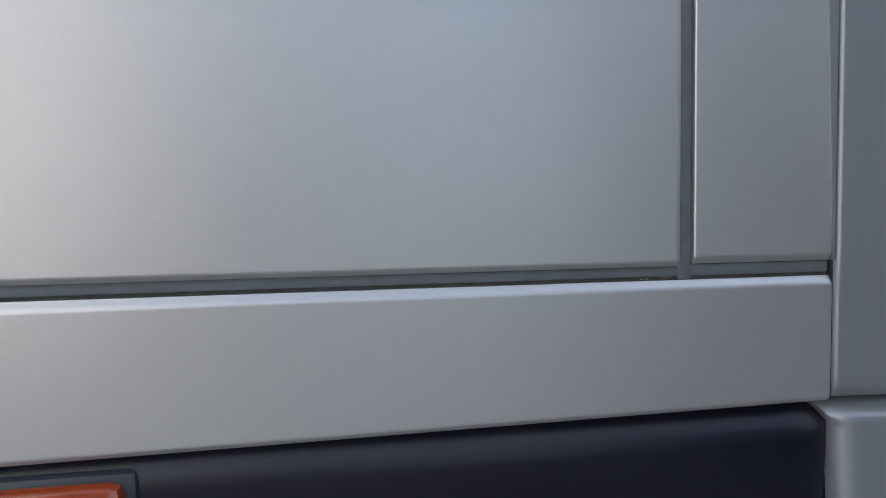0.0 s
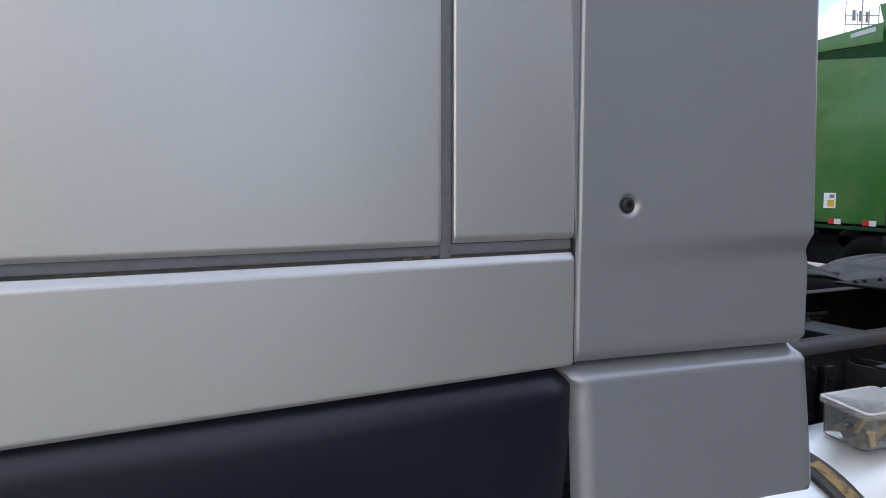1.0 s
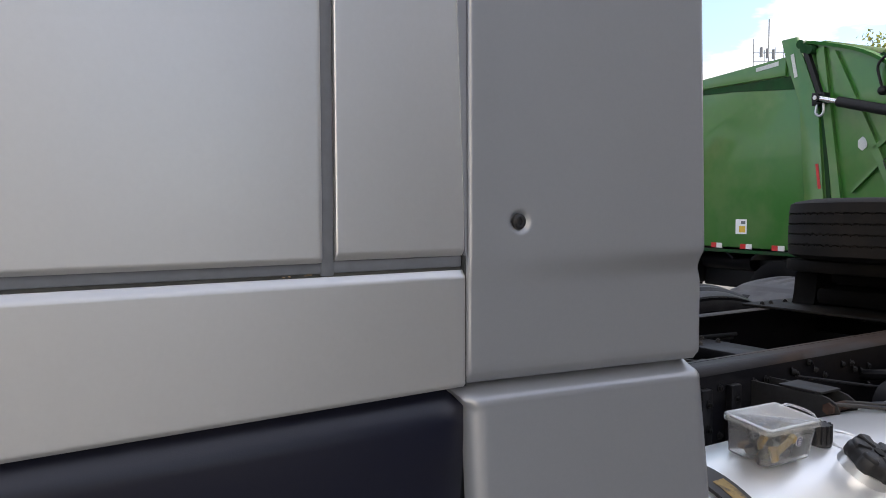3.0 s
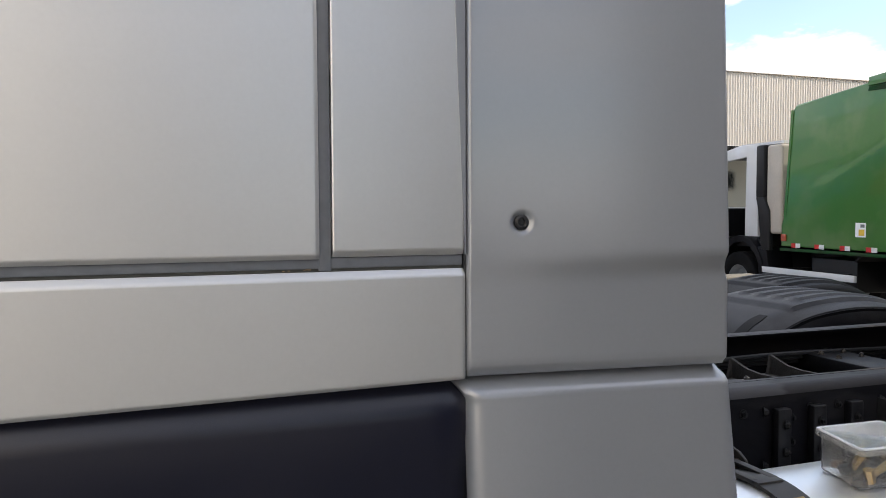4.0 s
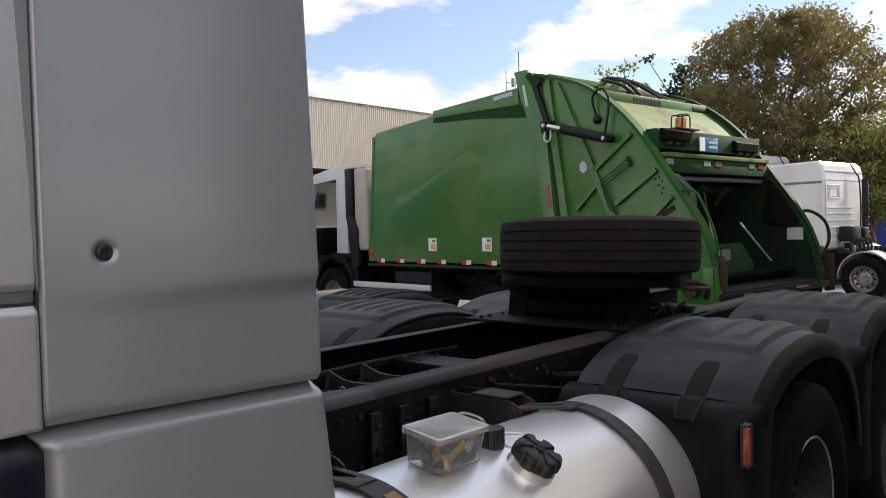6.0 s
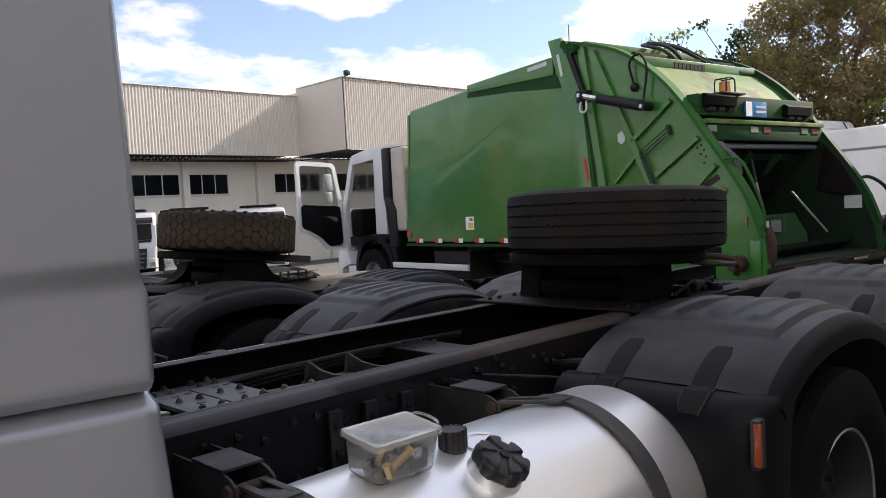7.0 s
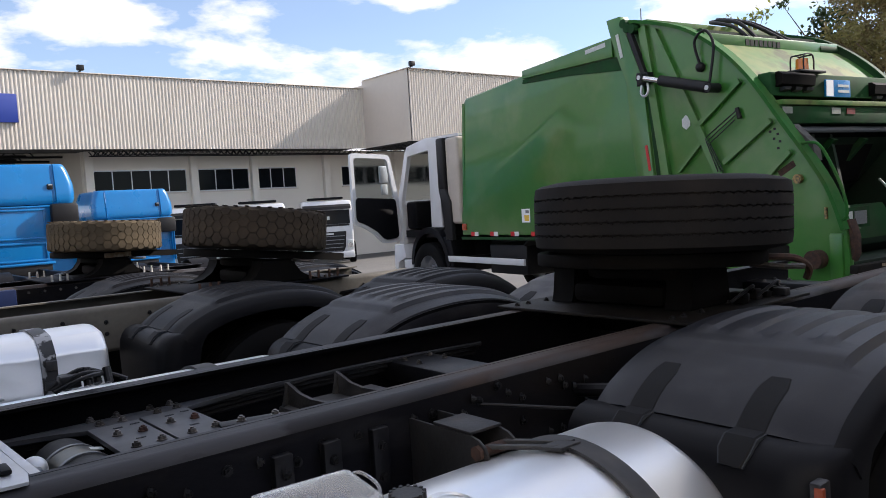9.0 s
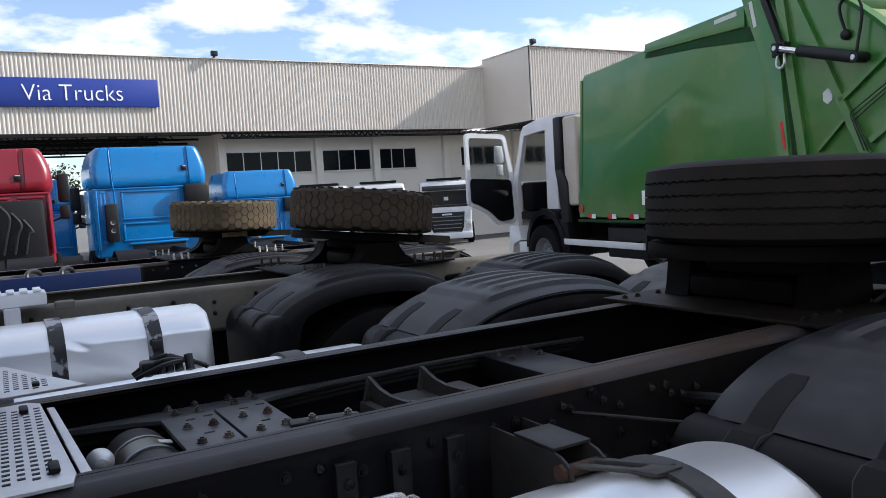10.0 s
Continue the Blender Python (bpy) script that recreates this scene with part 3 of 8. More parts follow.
    part("gate_wall", B(gate_r, gate_r + 0.25, y1, FACADE_Y + 16.1, -1.2, 5.66), PLASTER, hall)
    # lattice girders that hang under the eaves, dark against the wall
    for nm, p, q in (("eave_girder", (gate_r, FACADE_Y + 0.45), (WING_X, FACADE_Y + 0.45)), ("eave_girder", (gate_r, FACADE_Y + 1.1), (WING_X, FACADE_Y + 1.1)), ("wing_girder", (WING_X + 0.3, WING_Y + 0.4), (46, WING_Y + 0.4)), ("wing_girder", (WING_X + 0.3, WING_Y + 1.8), (46, WING_Y + 1.8)), ("wing_girder", (WING_X + 0.3, WING_Y + 3.2), (46, WING_Y + 3.2)), ("side_girder", (WING_X + 0.25, WING_Y + 0.4), (WING_X + 0.25, FACADE_Y + 0.4))):
        p, q, g = Vector(p), Vector(q), bmesh.new()
        n = int((q - p).length / 0.30)
        for k in range(n):
            a, b = p.lerp(q, k / n), p.lerp(q, (k + 1) / n)
            c = (a + b) / 2
            rod(g, (a.x, a.y, EAVE - 0.01), (c.x, c.y, EAVE - 0.20), 0.022, 4)
            rod(g, (c.x, c.y, EAVE - 0.20), (b.x, b.y, EAVE - 0.01), 0.022, 4)
        rod(g, (p.x, p.y, EAVE - 0.20), (q.x, q.y, EAVE - 0.20), 0.026, 5)
        part(nm, g, BLACK, hall)
    part("deck_end", B(left, gate_r, FACADE_Y + 15.9, FACADE_Y + 16.1, 4.95, 5.6), DECK, hall)
    # Black here too, for the shade under the wing's eaves.
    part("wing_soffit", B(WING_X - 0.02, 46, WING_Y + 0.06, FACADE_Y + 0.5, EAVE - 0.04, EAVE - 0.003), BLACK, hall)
    for x in (-3.0, -14.0):
        part("column", B(x, x + 0.4, FACADE_Y + 0.3, FACADE_Y + 0.7, -1.2, EAVE - 0.03, 0.02), PLASTER, hall)
    # floodlights on the roof edge
    for x, y, z in ((9.85, FACADE_Y - 0.25, ROOF), (WING_X + 0.1, WING_Y - 0.25, WING_ROOF)):
        lamp = part("floodlight", B(x - 0.13, x + 0.13, y - 0.10, y + 0.10, z + 0.08, z + 0.29, 0.02), BLACK, hall, "small black floodlight on the roof edge")
        part("bracket", B(x - 0.03, x + 0.03, y - 0.03, y + 0.2, z + 0.037, z + 0.08), BLACK, lamp)
    # sign
    sign = thing("wall_sign", (4.0, FACADE_Y - 0.1, 5.6), "blue sign board with white lettering on the hall", "sign")
    part("board", B(-0.6, 7.53, FACADE_Y - 0.16, FACADE_Y - 0.06, 5.60, 6.68, 0.02), SIGN_BLUE, sign)
    cu = bpy.data.curves.new("lettering", "FONT")
    cu.body, cu.size, cu.extrude = "Via Trucks", 0.99, 0.012
    cu.offset = -0.012
    tx = new("lettering_curve", cu)
    bpy.context.view_layer.update()
    me = bpy.data.meshes.new_from_object(tx.evaluated_get(bpy.context.evaluated_depsgraph_get()))
    bpy.data.objects.remove(tx)
    w = max(v.co.x for v in me.vertices) - min(v.co.x for v in me.vertices)
    x_min = min(v.co.x for v in me.vertices)
    me.transform(Matrix.Translation((2.69, FACADE_Y - 0.168, 5.83)) @ pose(0, 0, 0, 90, 0, 0) @ Matrix.Diagonal((3.50 / w, 0.90, 1, 1)) @ Matrix.Translation((-x_min, 0, 0)))
    me.transform(BASE[sign])
    me.materials.append(SIGN_WHITE)
    ob = new("lettering", me)
    ob.parent = sign


build_building()


def unseen_wall(name, x0, x1, y0, y1, h, material=PLASTER):
    solid(name, B(x0, x1, y0, y1, -1.2, h), material, "unseen plain wall added to shape shade and reflections", "wall", kind="structure")


# Unseen walls, added to shade the near trucks and fill their reflections.
unseen_wall("wall_south", 4.5, 13.9, -2.4, -2.1, 2.4, DARK_WALL)
unseen_wall("wall_south_end", 1.6, 4.49, -2.4, -2.1, 3.8, GREY_WALL)
unseen_wall("wall_west", -6.4, -6.0, -32, -3, 16.0, WALL_PAINT)
unseen_wall("wall_yard_end", -3.0, 1.6, -12.4, -12.0, 6.0, GREY_WALL)
unseen_wall("wall_east", 14.0, 14.4, -7, 1.6, 11.5, WALL_PAINT)


# ---- wheels and tyres ----
TR = 0.513  # tyre radius


def tyre_profile(w=0.29, r=TR, grooves=4):
    """Half-open ring outline (radius, height): bead, sidewall, shoulder, ribbed tread, and back."""
    p = [(0.30, 0.03), (0.36, 0.0), (0.43, 0.002), (0.485, 0.014), (r - 0.006, 0.026)]
    z = [0] * len(p)
    zig = []
    step = (w - 0.052) / (grooves + 1)
    for g in range(grooves):
        c = 0.026 + step * (g + 1)
        for dz, dr in ((-0.0042, 0), (-0.003, -0.010), (0.003, -0.010), (0.0042, 0)):
            p.append((r + dr, c + dz))
            z.append(0.0022)
    p += [(r - 0.006, w - 0.026), (0.485, w - 0.014), (0.43, w - 0.002), (0.36, w), (0.30, w - 0.03)]
    z += [0] * 5
    return p, z


def ribbed_tyre(bm, m=None):
    p, z = tyre_profile()
    lathe(bm, p, 150, m, z)


def block_carcass(bm, m=None):
    """The plain carcass of a drive tyre, under its blocks."""
    w, r = 0.29, TR
    lathe(bm, [(0.30, 0.03), (0.36, 0.0), (0.43, 0.002), (0.485, 0.012), (r - 0.010, 0.03), (r - 0.010, w - 0.03), (0.485, w - 0.012), (0.43, w - 0.002), (0.36, w), (0.30, w - 0.03)], 72, m)


ROWS_T, ROUND_T = 7, 26


def tread_block(row):
    """One six-sided block of a drive tyre's tread, at angle 0."""
    def build(bm):
        hz = 0.27 / ROWS_T
        half = math.pi / ROUND_T
        zc = 0.01 + hz * (row + 0.5)
        top, low = [], []
        # neighbouring rows interlock: the flats are short and the points reach between them
        for a, b in ((-0.64, 0.0), (-0.31, 0.93), (0.31, 0.93), (0.64, 0.0), (0.31, -0.93), (-0.31, -0.93)):
            t = a * half
            z = zc + b * hz
            edge = max(0.016 - z, z - 0.274, 0.0)
            z = min(max(z, 0.016), 0.274)
            cut = 0.010 if edge > 0 else 0.0
            for lst, rr, k in ((top, TR - 0.004 - cut, 0.955), (low, TR - 0.02, 1.0)):
                lst.append(bm.verts.new((rr * math.cos(t * k), rr * math.sin(t * k), zc + (z - zc) * k)))
        bm.faces.new(top)
        for q in range(6):
            bm.faces.new((low[q], low[(q + 1) % 6], top[(q + 1) % 6], top[q]))
    return build


def shoulder_lug(bm):
    box(bm, 0.455, 0.497, -0.012, 0.012, 0.282, 0.2905, 0.003)


def rim_shape(bm):
    """A steel rim with a dished centre, lying flat, outer face up."""
    lathe(bm, [(0.30, 0.03), (0.315, 0.25), (0.300, 0.262), (0.288, 0.25), (0.272, 0.19), (0.262, 0.14), (0.20, 0.10), (0.165, 0.115), (0.15, 0.16), (0.03, 0.165), (0.03, 0.13), (0.14, 0.12), (0.20, 0.07), (0.265, 0.08)], 48)


def hub_shape(bm):
    rod(bm, (0, 0, 0.16), (0, 0, 0.21), 0.085, 20, 0.075)
    for k in range(10):
        t = 2 * math.pi * k / 10
        rod(bm, (0.145 * math.cos(t), 0.145 * math.sin(t), 0.115), (0.145 * math.cos(t), 0.145 * math.sin(t), 0.185), 0.014, 6)


def wheel(parent, x, y, z, side, label="", tread="ribbed"):
    """An upright wheel whose outer face looks to -y (side -1) or +y."""
    w = part("wheel", B(x - 0.06, x + 0.06, y - 0.06, y + 0.06, z - 0.06, z + 0.06, 0.02), BLACK, parent, label or "truck wheel with steel rim")
    m = Matrix.Translation((x, y, z)) @ pose(0, 0, 0, 90 if side < 0 else -90, 0, 0) @ Matrix.Translation((0, 0, -0.06))
    if tread == "ribbed":
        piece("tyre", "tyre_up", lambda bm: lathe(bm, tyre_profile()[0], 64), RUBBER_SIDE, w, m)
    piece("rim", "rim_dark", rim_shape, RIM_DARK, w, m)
    piece("hub", "hub_dark", hub_shape, BLACK, w, m)
    # Paler ring: the glint on the rim's edge, put into the colour.
    piece("rim_edge", "rim_edge", lambda bm: lathe(bm, [(0.302, 0.256), (0.309, 0.262), (0.303, 0.268), (0.296, 0.262)], 48), RIM, w, m)
    return w


def loose_tyre(x, y, z, tilt, kind, dusty=RUBBER_DUSTY):
    """A tyre laid flat on a coupling plate, tilted down towards +x."""
    t = thing("spare_tyre", (x, y, z), "black ribbed truck tyre lying flat on the coupling plate" if kind == "ribbed" else "dusty lug-tread truck tyre lying flat on the coupling plate", "tyre", "loose tyres on couplings")
    t.matrix_basis = pose(x, y, z, 0, tilt, 0)
    BASE[t] = t.matrix_basis.inverted()
    m = pose(x, y, z, 0, tilt, 0)
    bm = bmesh.new()
    if kind == "ribbed":
        ribbed_tyre(bm, m)
        part("carcass", bm, RUBBER, t)
    else:
        block_carcass(bm, m)
        part("carcass", bm, dusty, t)
        for i in range(ROWS_T):
            for k in range(ROUND_T):
                piece("tread_block", "block%d%s" % (i, dusty.name), tread_block(i), dusty, t, m @ pose(0, 0, 0, 0, 0, 360 * (k + 0.5 * (i % 2)) / ROUND_T))
    piece("rim", "rim_flat", rim_shape, RIM, t, m)
    for k in range(0 if kind == "ribbed" else 40):
        piece("shoulder_lug", "lug" + dusty.name, shoulder_lug, dusty, t, m @ pose(0, 0, 0, 0, 0, 9 * k + 3))
    return t


# ---- fenders ----
def fender_path(cx, drop=0.0):
    """The outline of a wheel arch in (x, z), front to rear."""
    pts = [(cx - 0.603, 0.957), (cx - 0.52, 1.018), (cx - 0.36, 1.082), (cx - 0.18, 1.112), (cx + 0.02, 1.120), (cx + 0.22, 1.100), (cx + 0.40, 1.045), (cx + 0.54, 0.955), (cx + 0.64, 0.84), (cx + 0.70, 0.70), (cx + 0.73, 0.55)]
    q = bow([(p[0], 0, p[1] - drop) for p in pts], 8)
    return [(v.x, v.z) for v in q]


def fender(parent, cx, y0, y1, near, material, drop=0.0):
    """A plastic wheel fender; near: -1 when its outer lip looks to -y."""
    path = fender_path(cx, drop)
    e = 0.055

    def sec(s):
        # four raised strips run along the top, on a slightly raised field
        field = 0.013 * smooth((s - 0.20) / 0.016) * (1 - smooth((s - 0.80) / 0.05))
        wave = 0.011 * smooth((s - 0.245) / 0.02) * (1 - smooth((s - 0.60) / 0.15))
        lip = 0.10
        a, b = (y0, y1)
        o = [(a, -lip), (a, -e), (a + 0.3 * e, -0.42 * e), (a + e, -0.010), (a + 0.095, -0.004), (a + 0.112, 0.002 + field)]
        for i in range(4):
            ys = a + 0.162 + 0.118 * i
            o += [(ys, 0.005 + field), (ys + 0.016, 0.005 + field + wave), (ys + 0.052, 0.005 + field + wave), (ys + 0.070, 0.005 + field)]
        o += [(b - 0.09, 0.002 + field), (b - e, -0.006), (b - 0.3 * e, -0.35 * e), (b, -e), (b, -lip)]
        i_ = [(b - 0.008, -lip), (b - 0.008, -e), (b - e, -0.014), (a + e, -0.018), (a + 0.008, -e), (a + 0.008, -lip)]
        return o + i_
    f = part("fender", sweep(bmesh.new(), path, sec), material, parent, "dark grey plastic wheel fender", sharp=28)
    # Thin sheet added over the outer face to make it darker than the top.
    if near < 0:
        part("fender_lip", sweep(bmesh.new(), path, lambda s: [(y0 - 0.0015, -0.101), (y0 - 0.0015, -e), (y0 + 0.3 * e - 0.001, -0.42 * e + 0.0015), (y0 + 0.66 * e, -0.19 * e + 0.0005), (y0 + 0.66 * e, -0.19 * e - 0.006), (y0 + 0.3 * e + 0.003, -0.42 * e - 0.004), (y0 + 0.004, -e), (y0 + 0.004, -0.101)]), FENDER_DARK, f, "black sheet added over the outer fender face", sharp=50)
    # front guard below the arch: its top meets the arch, its outer corner is rounded
    gx = cx - 0.66
    o, i_ = (y0 + 0.004, y1) if near < 0 else (y1 - 0.004, y0)
    k = 1 if near < 0 else -1
    plan = [(gx + 0.22, o), (gx + 0.06, o), (gx - 0.0, o + k * 0.012), (gx - 0.035, o + k * 0.045), (gx - 0.05, o + k * 0.11), (gx - 0.05, i_), (gx - 0.035, i_), (gx - 0.035, o + k * 0.115), (gx - 0.02, o + k * 0.055), (gx + 0.01, o + k * 0.028), (gx + 0.06, o + k * 0.018), (gx + 0.22, o + k * 0.018)]
    gb = bmesh.new()
    rear = (0, len(plan) - 1)
    levels = [[gb.verts.new((cx - back if q in rear else x + dx, y, z - drop)) for q, (x, y) in enumerate(plan)] for z, dx, back in ((0.34, 0.035, 0.53), (0.60, 0.005, 0.53), (0.80, 0.0, 0.505), (0.87, 0.006, 0.49), (0.912, 0.022, 0.47), (0.937, 0.044, 0.45), (0.950, 0.070, 0.43), (0.9565, 0.100, 0.42))]
    gb.faces.new(levels[0])
    gb.faces.new(levels[-1])
    for lo_, hi_ in zip(levels, levels[1:]):
        for q in range(len(plan)):
            gb.faces.new((lo_[q], lo_[(q + 1) % len(plan)], hi_[(q + 1) % len(plan)], hi_[q]))
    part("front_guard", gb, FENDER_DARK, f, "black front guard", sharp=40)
    # hinge pads that lap over the joint
    wide = y1 - y0
    for frac in (0.31, 0.745):
        c = y0 + wide * frac if near < 0 else y1 - wide * frac
        pad = bmesh.new()
        line = [(gx - 0.040, 0.900 - drop), (gx - 0.018, 0.934 - drop), (gx + 0.010, 0.957 - drop)] + [(p[0] - 0.001, p[1] + 0.003) for p in [path[i] for i in (0, 2, 4, 6, 8, 10, 12)]]

        def padsec(s):
            h = 0.039 * (0.72 if s > 0.99 or s < 0.01 else 1.0)
            return [(c - h, -0.010), (c - h, 0.0015), (c - h + 0.004, 0.0045), (c + h - 0.004, 0.0045), (c + h, 0.0015), (c + h, -0.010)]
        sweep(pad, line, padsec)
        pd = part("pad", pad, PAD, f, "black hinge pad")

        def bedsec(s):
            h = 0.0425 * (0.74 if s > 0.99 or s < 0.01 else 1.0)
            return [(c - h, -0.010), (c - h, 0.0008), (c + h, 0.0008), (c + h, -0.010)]
        tip = Vector((path[12][0] - path[10][0], path[12][1] - path[10][1])).normalized() * 0.006
        part("pad_recess", sweep(bmesh.new(), line + [(line[-1][0] + tip.x, line[-1][1] + tip.y)], bedsec), GAP, pd)
    return f


def hex_bolt(bm):
    rod(bm, (0, 0, 0), (0, 0, 0.003), 0.0135, 16)
    rod(bm, (0, 0, 0.003), (0, 0, 0.011), 0.0108, 6, 0.0100)
    rod(bm, (0, 0, 0.011), (0, 0, 0.0150), 0.0055, 8)


def bolt(parent, x, y, z, rx=0, ry=0, material=None):
    piece("bolt", "bolt" + (material or BOLT).name, hex_bolt, material or BOLT, parent, pose(x, y, z, rx, ry, 20 * ((x * 37 + y * 91) % 3)))


# ---- a tractor's bare chassis, built about truck A's places ----
RN0, RN1, RF0, RF1, RZ0, RZ1 = 1.590, 1.686, 2.358, 2.454, 0.745, 1.025
MID = 2.022
AX1, AX2 = 3.47, 4.86


def rail(parent, y_web, y_tip, material, x0=0.95, x1=6.1):
    t = 0.009
    s = 1 if y_tip > y_web else -1
    r = 0.030
    c = [(y_web + s * r * (1 - math.cos(a)), RZ1 - r * (1 - math.sin(a))) for a in [radians(q) for q in (0, 18, 36, 54, 72, 90)]]
    d = [(y, RZ0 + RZ1 - z) for y, z in reversed(c)]
    inner = [(y_tip, RZ0), (y_tip, RZ0 + t), (y_web + s * t, RZ0 + t), (y_web + s * t, RZ1 - t), (y_tip, RZ1 - t), (y_tip, RZ1)]
    pts = list(reversed(c)) + list(reversed(d)) + inner
    bm = bmesh.new()
    prism(bm, pts, "x", x0, x1)
    fr = part("frame_rail", bm, material, parent, "black pressed-steel frame rail, dust along its top", sharp=40)
    if material is RAIL_TOP:
        e, rr = 0.0012, r + 0.0012
        arc = [(y_web + s * (r - rr * math.cos(a)), RZ1 - r + rr * math.sin(a)) for a in [radians(q) for q in range(8, 91, 8)] + [radians(90)]]
        inn = [(y_web + s * (r - (r - 0.002) * math.cos(a)), RZ1 - r + (r - 0.002) * math.sin(a)) for a in [radians(q) for q in [90] + list(range(88, 7, -8))]]
        part("worn_edge", prism(bmesh.new(), arc + [(y_web + s * 0.076, RZ1 + e), (y_web + s * 0.076, RZ1 - 0.002)] + inn, "x", x0 + 0.1, x1 - 0.3), WORN_EDGE, fr, "scuffed grey rail edge")
        part("worn_tip", B(x0 + 0.1, x1 - 0.3, min(y_tip, y_tip - s * 0.016), max(y_tip, y_tip - s * 0.016), RZ1 - 0.004, RZ1 + 0.0012), WORN_EDGE, fr)
    return fr


def coupling(parent, cx, cy, tilt, studs=True, stud=BOLT):
    """A fifth-wheel coupling on its mounting plate."""
    base = part("mounting_plate", B(cx - (0.62 if studs else 0.37), cx + 0.55, RN0 - 0.06, RF1 + 0.06, RZ1 + 0.003, RZ1 + 0.016, 0.004), RAIL_TOP if studs else OILY_PLATE, parent, "flat black steel mounting plate")
    for sx in ((-0.55, -0.47, -0.39) if studs else (-0.33, -0.26, -0.14)) + (0.30, 0.40, 0.48):
        for y in (RN0 + 0.03, RF1 - 0.03):
            bolt(base, cx + sx, y, RZ1 + 0.016, 0, 0, None if studs else BOLT_DARK)
    for sx in (-0.57, -0.50, -0.44, 0.24, 0.31, 0.40, 0.47) if studs else ():
        for y in (RN0 - 0.03, RF1 + 0.03):
            piece("stud", "stud" + stud.name, lambda bm: rod(bm, (0, 0, 0), (0, 0, 0.062), 0.011, 7, 0.009), stud, base, Matrix.Translation((cx + sx, y, RZ1 + 0.014)))
    for y0, y1 in ((MID - 0.46, MID - 0.30), (MID + 0.30, MID + 0.46)) if studs else ((MID - 0.36, MID - 0.24), (MID + 0.24, MID + 0.36)):
        bm = bmesh.new()
        foot = [(0.36, 0.018), (0.24, 0.035), (0.17, 0.075), (0.13, 0.13), (0.12, 0.176)] if studs else [(0.15, 0.018), (0.13, 0.06), (0.12, 0.176)]
        prism(bm, [(cx - dx, RZ1 + dz) for dx, dz in foot] + [(cx + dx, RZ1 + dz) for dx, dz in reversed(foot)], "y", y0, y1, 0.004)
        part("pedestal", bm, GREASE, base)
    part("cross_saddle", B(cx - 0.15, cx + 0.17, MID - 0.235, MID + 0.235, RZ1 + 0.02, RZ1 + 0.11, 0.03), GREASE, base)
    m = pose(cx, cy, RZ1 + 0.185, 0, tilt, 0)
    top = bmesh.new()
    out = [(0.47 * math.cos(a), 0.47 * math.sin(a)) for a in [radians(q) for q in range(38, 323, 12)]] + [(0.62, -0.30), (0.60, -0.20), (0.14, -0.05), (0.08, 0.0), (0.14, 0.05), (0.60, 0.20), (0.62, 0.30)]
    prism(top, out, "z", 0.0, 0.055, 0.008, m)
    plate = part("coupling_plate", top, GREASE, parent, "greasy black fifth-wheel coupling plate")
    sk = bmesh.new()
    prism(sk, [(0.20 * math.cos(a), 0.29 * math.sin(a)) for a in [radians(q) for q in range(0, 360, 15)]], "z", -0.06, -0.003, 0.02, m)
    part("skirt", sk, GREASE, plate)
    hd = bmesh.new()
    pipe(hd, [m @ Vector(p) for p in ((0.1, -0.40, 0.0), (0.14, -0.52, -0.01), (0.2, -0.56, -0.01), (0.24, -0.50, -0.01))], 0.012)
    part("release_handle", hd, BOLT, plate)
    if not studs:
        rnd = random.Random(17)
        for k in range(6):
            x, y = cx + 0.10 + 0.07 * k, RN0 - 0.02 + rnd.uniform(-0.02, 0.05)
            part("clamp", B(x, x + 0.045, y, y + 0.06, RZ1 + 0.017, RZ1 + 0.040 + 0.03 * rnd.random(), 0.006), (GREASE, CAP_BLACK, OILY_PLATE)[k % 3], base)
            bolt(base, x + 0.02, y + 0.08, RZ1 + 0.016)
        part("lock_lever", pipe(bmesh.new(), bow([(cx + 0.30, cy - 0.36, RZ1 + 0.19), (cx + 0.42, cy - 0.42, RZ1 + 0.175), (cx + 0.50, cy - 0.44, RZ1 + 0.13), (cx + 0.52, cy - 0.42, RZ1 + 0.08)], 5), 0.016, 8), RUST_DARK, plate, "rusty lock lever")
        for k in range(2):
            part("grease_line", pipe(bmesh.new(), bow([(cx + 0.05 + 0.2 * k, RN0 + 0.02, RZ1 + 0.03), (cx + 0.14 + 0.2 * k, RN0 - 0.02, RZ1 + 0.085), (cx + 0.24 + 0.2 * k, RN0 + 0.03, RZ1 + 0.06), (cx + 0.32 + 0.2 * k, RN0 + 0.05, RZ1 + 0.03)], 5), 0.007, 7), CAP_BLACK, base)
    return plate


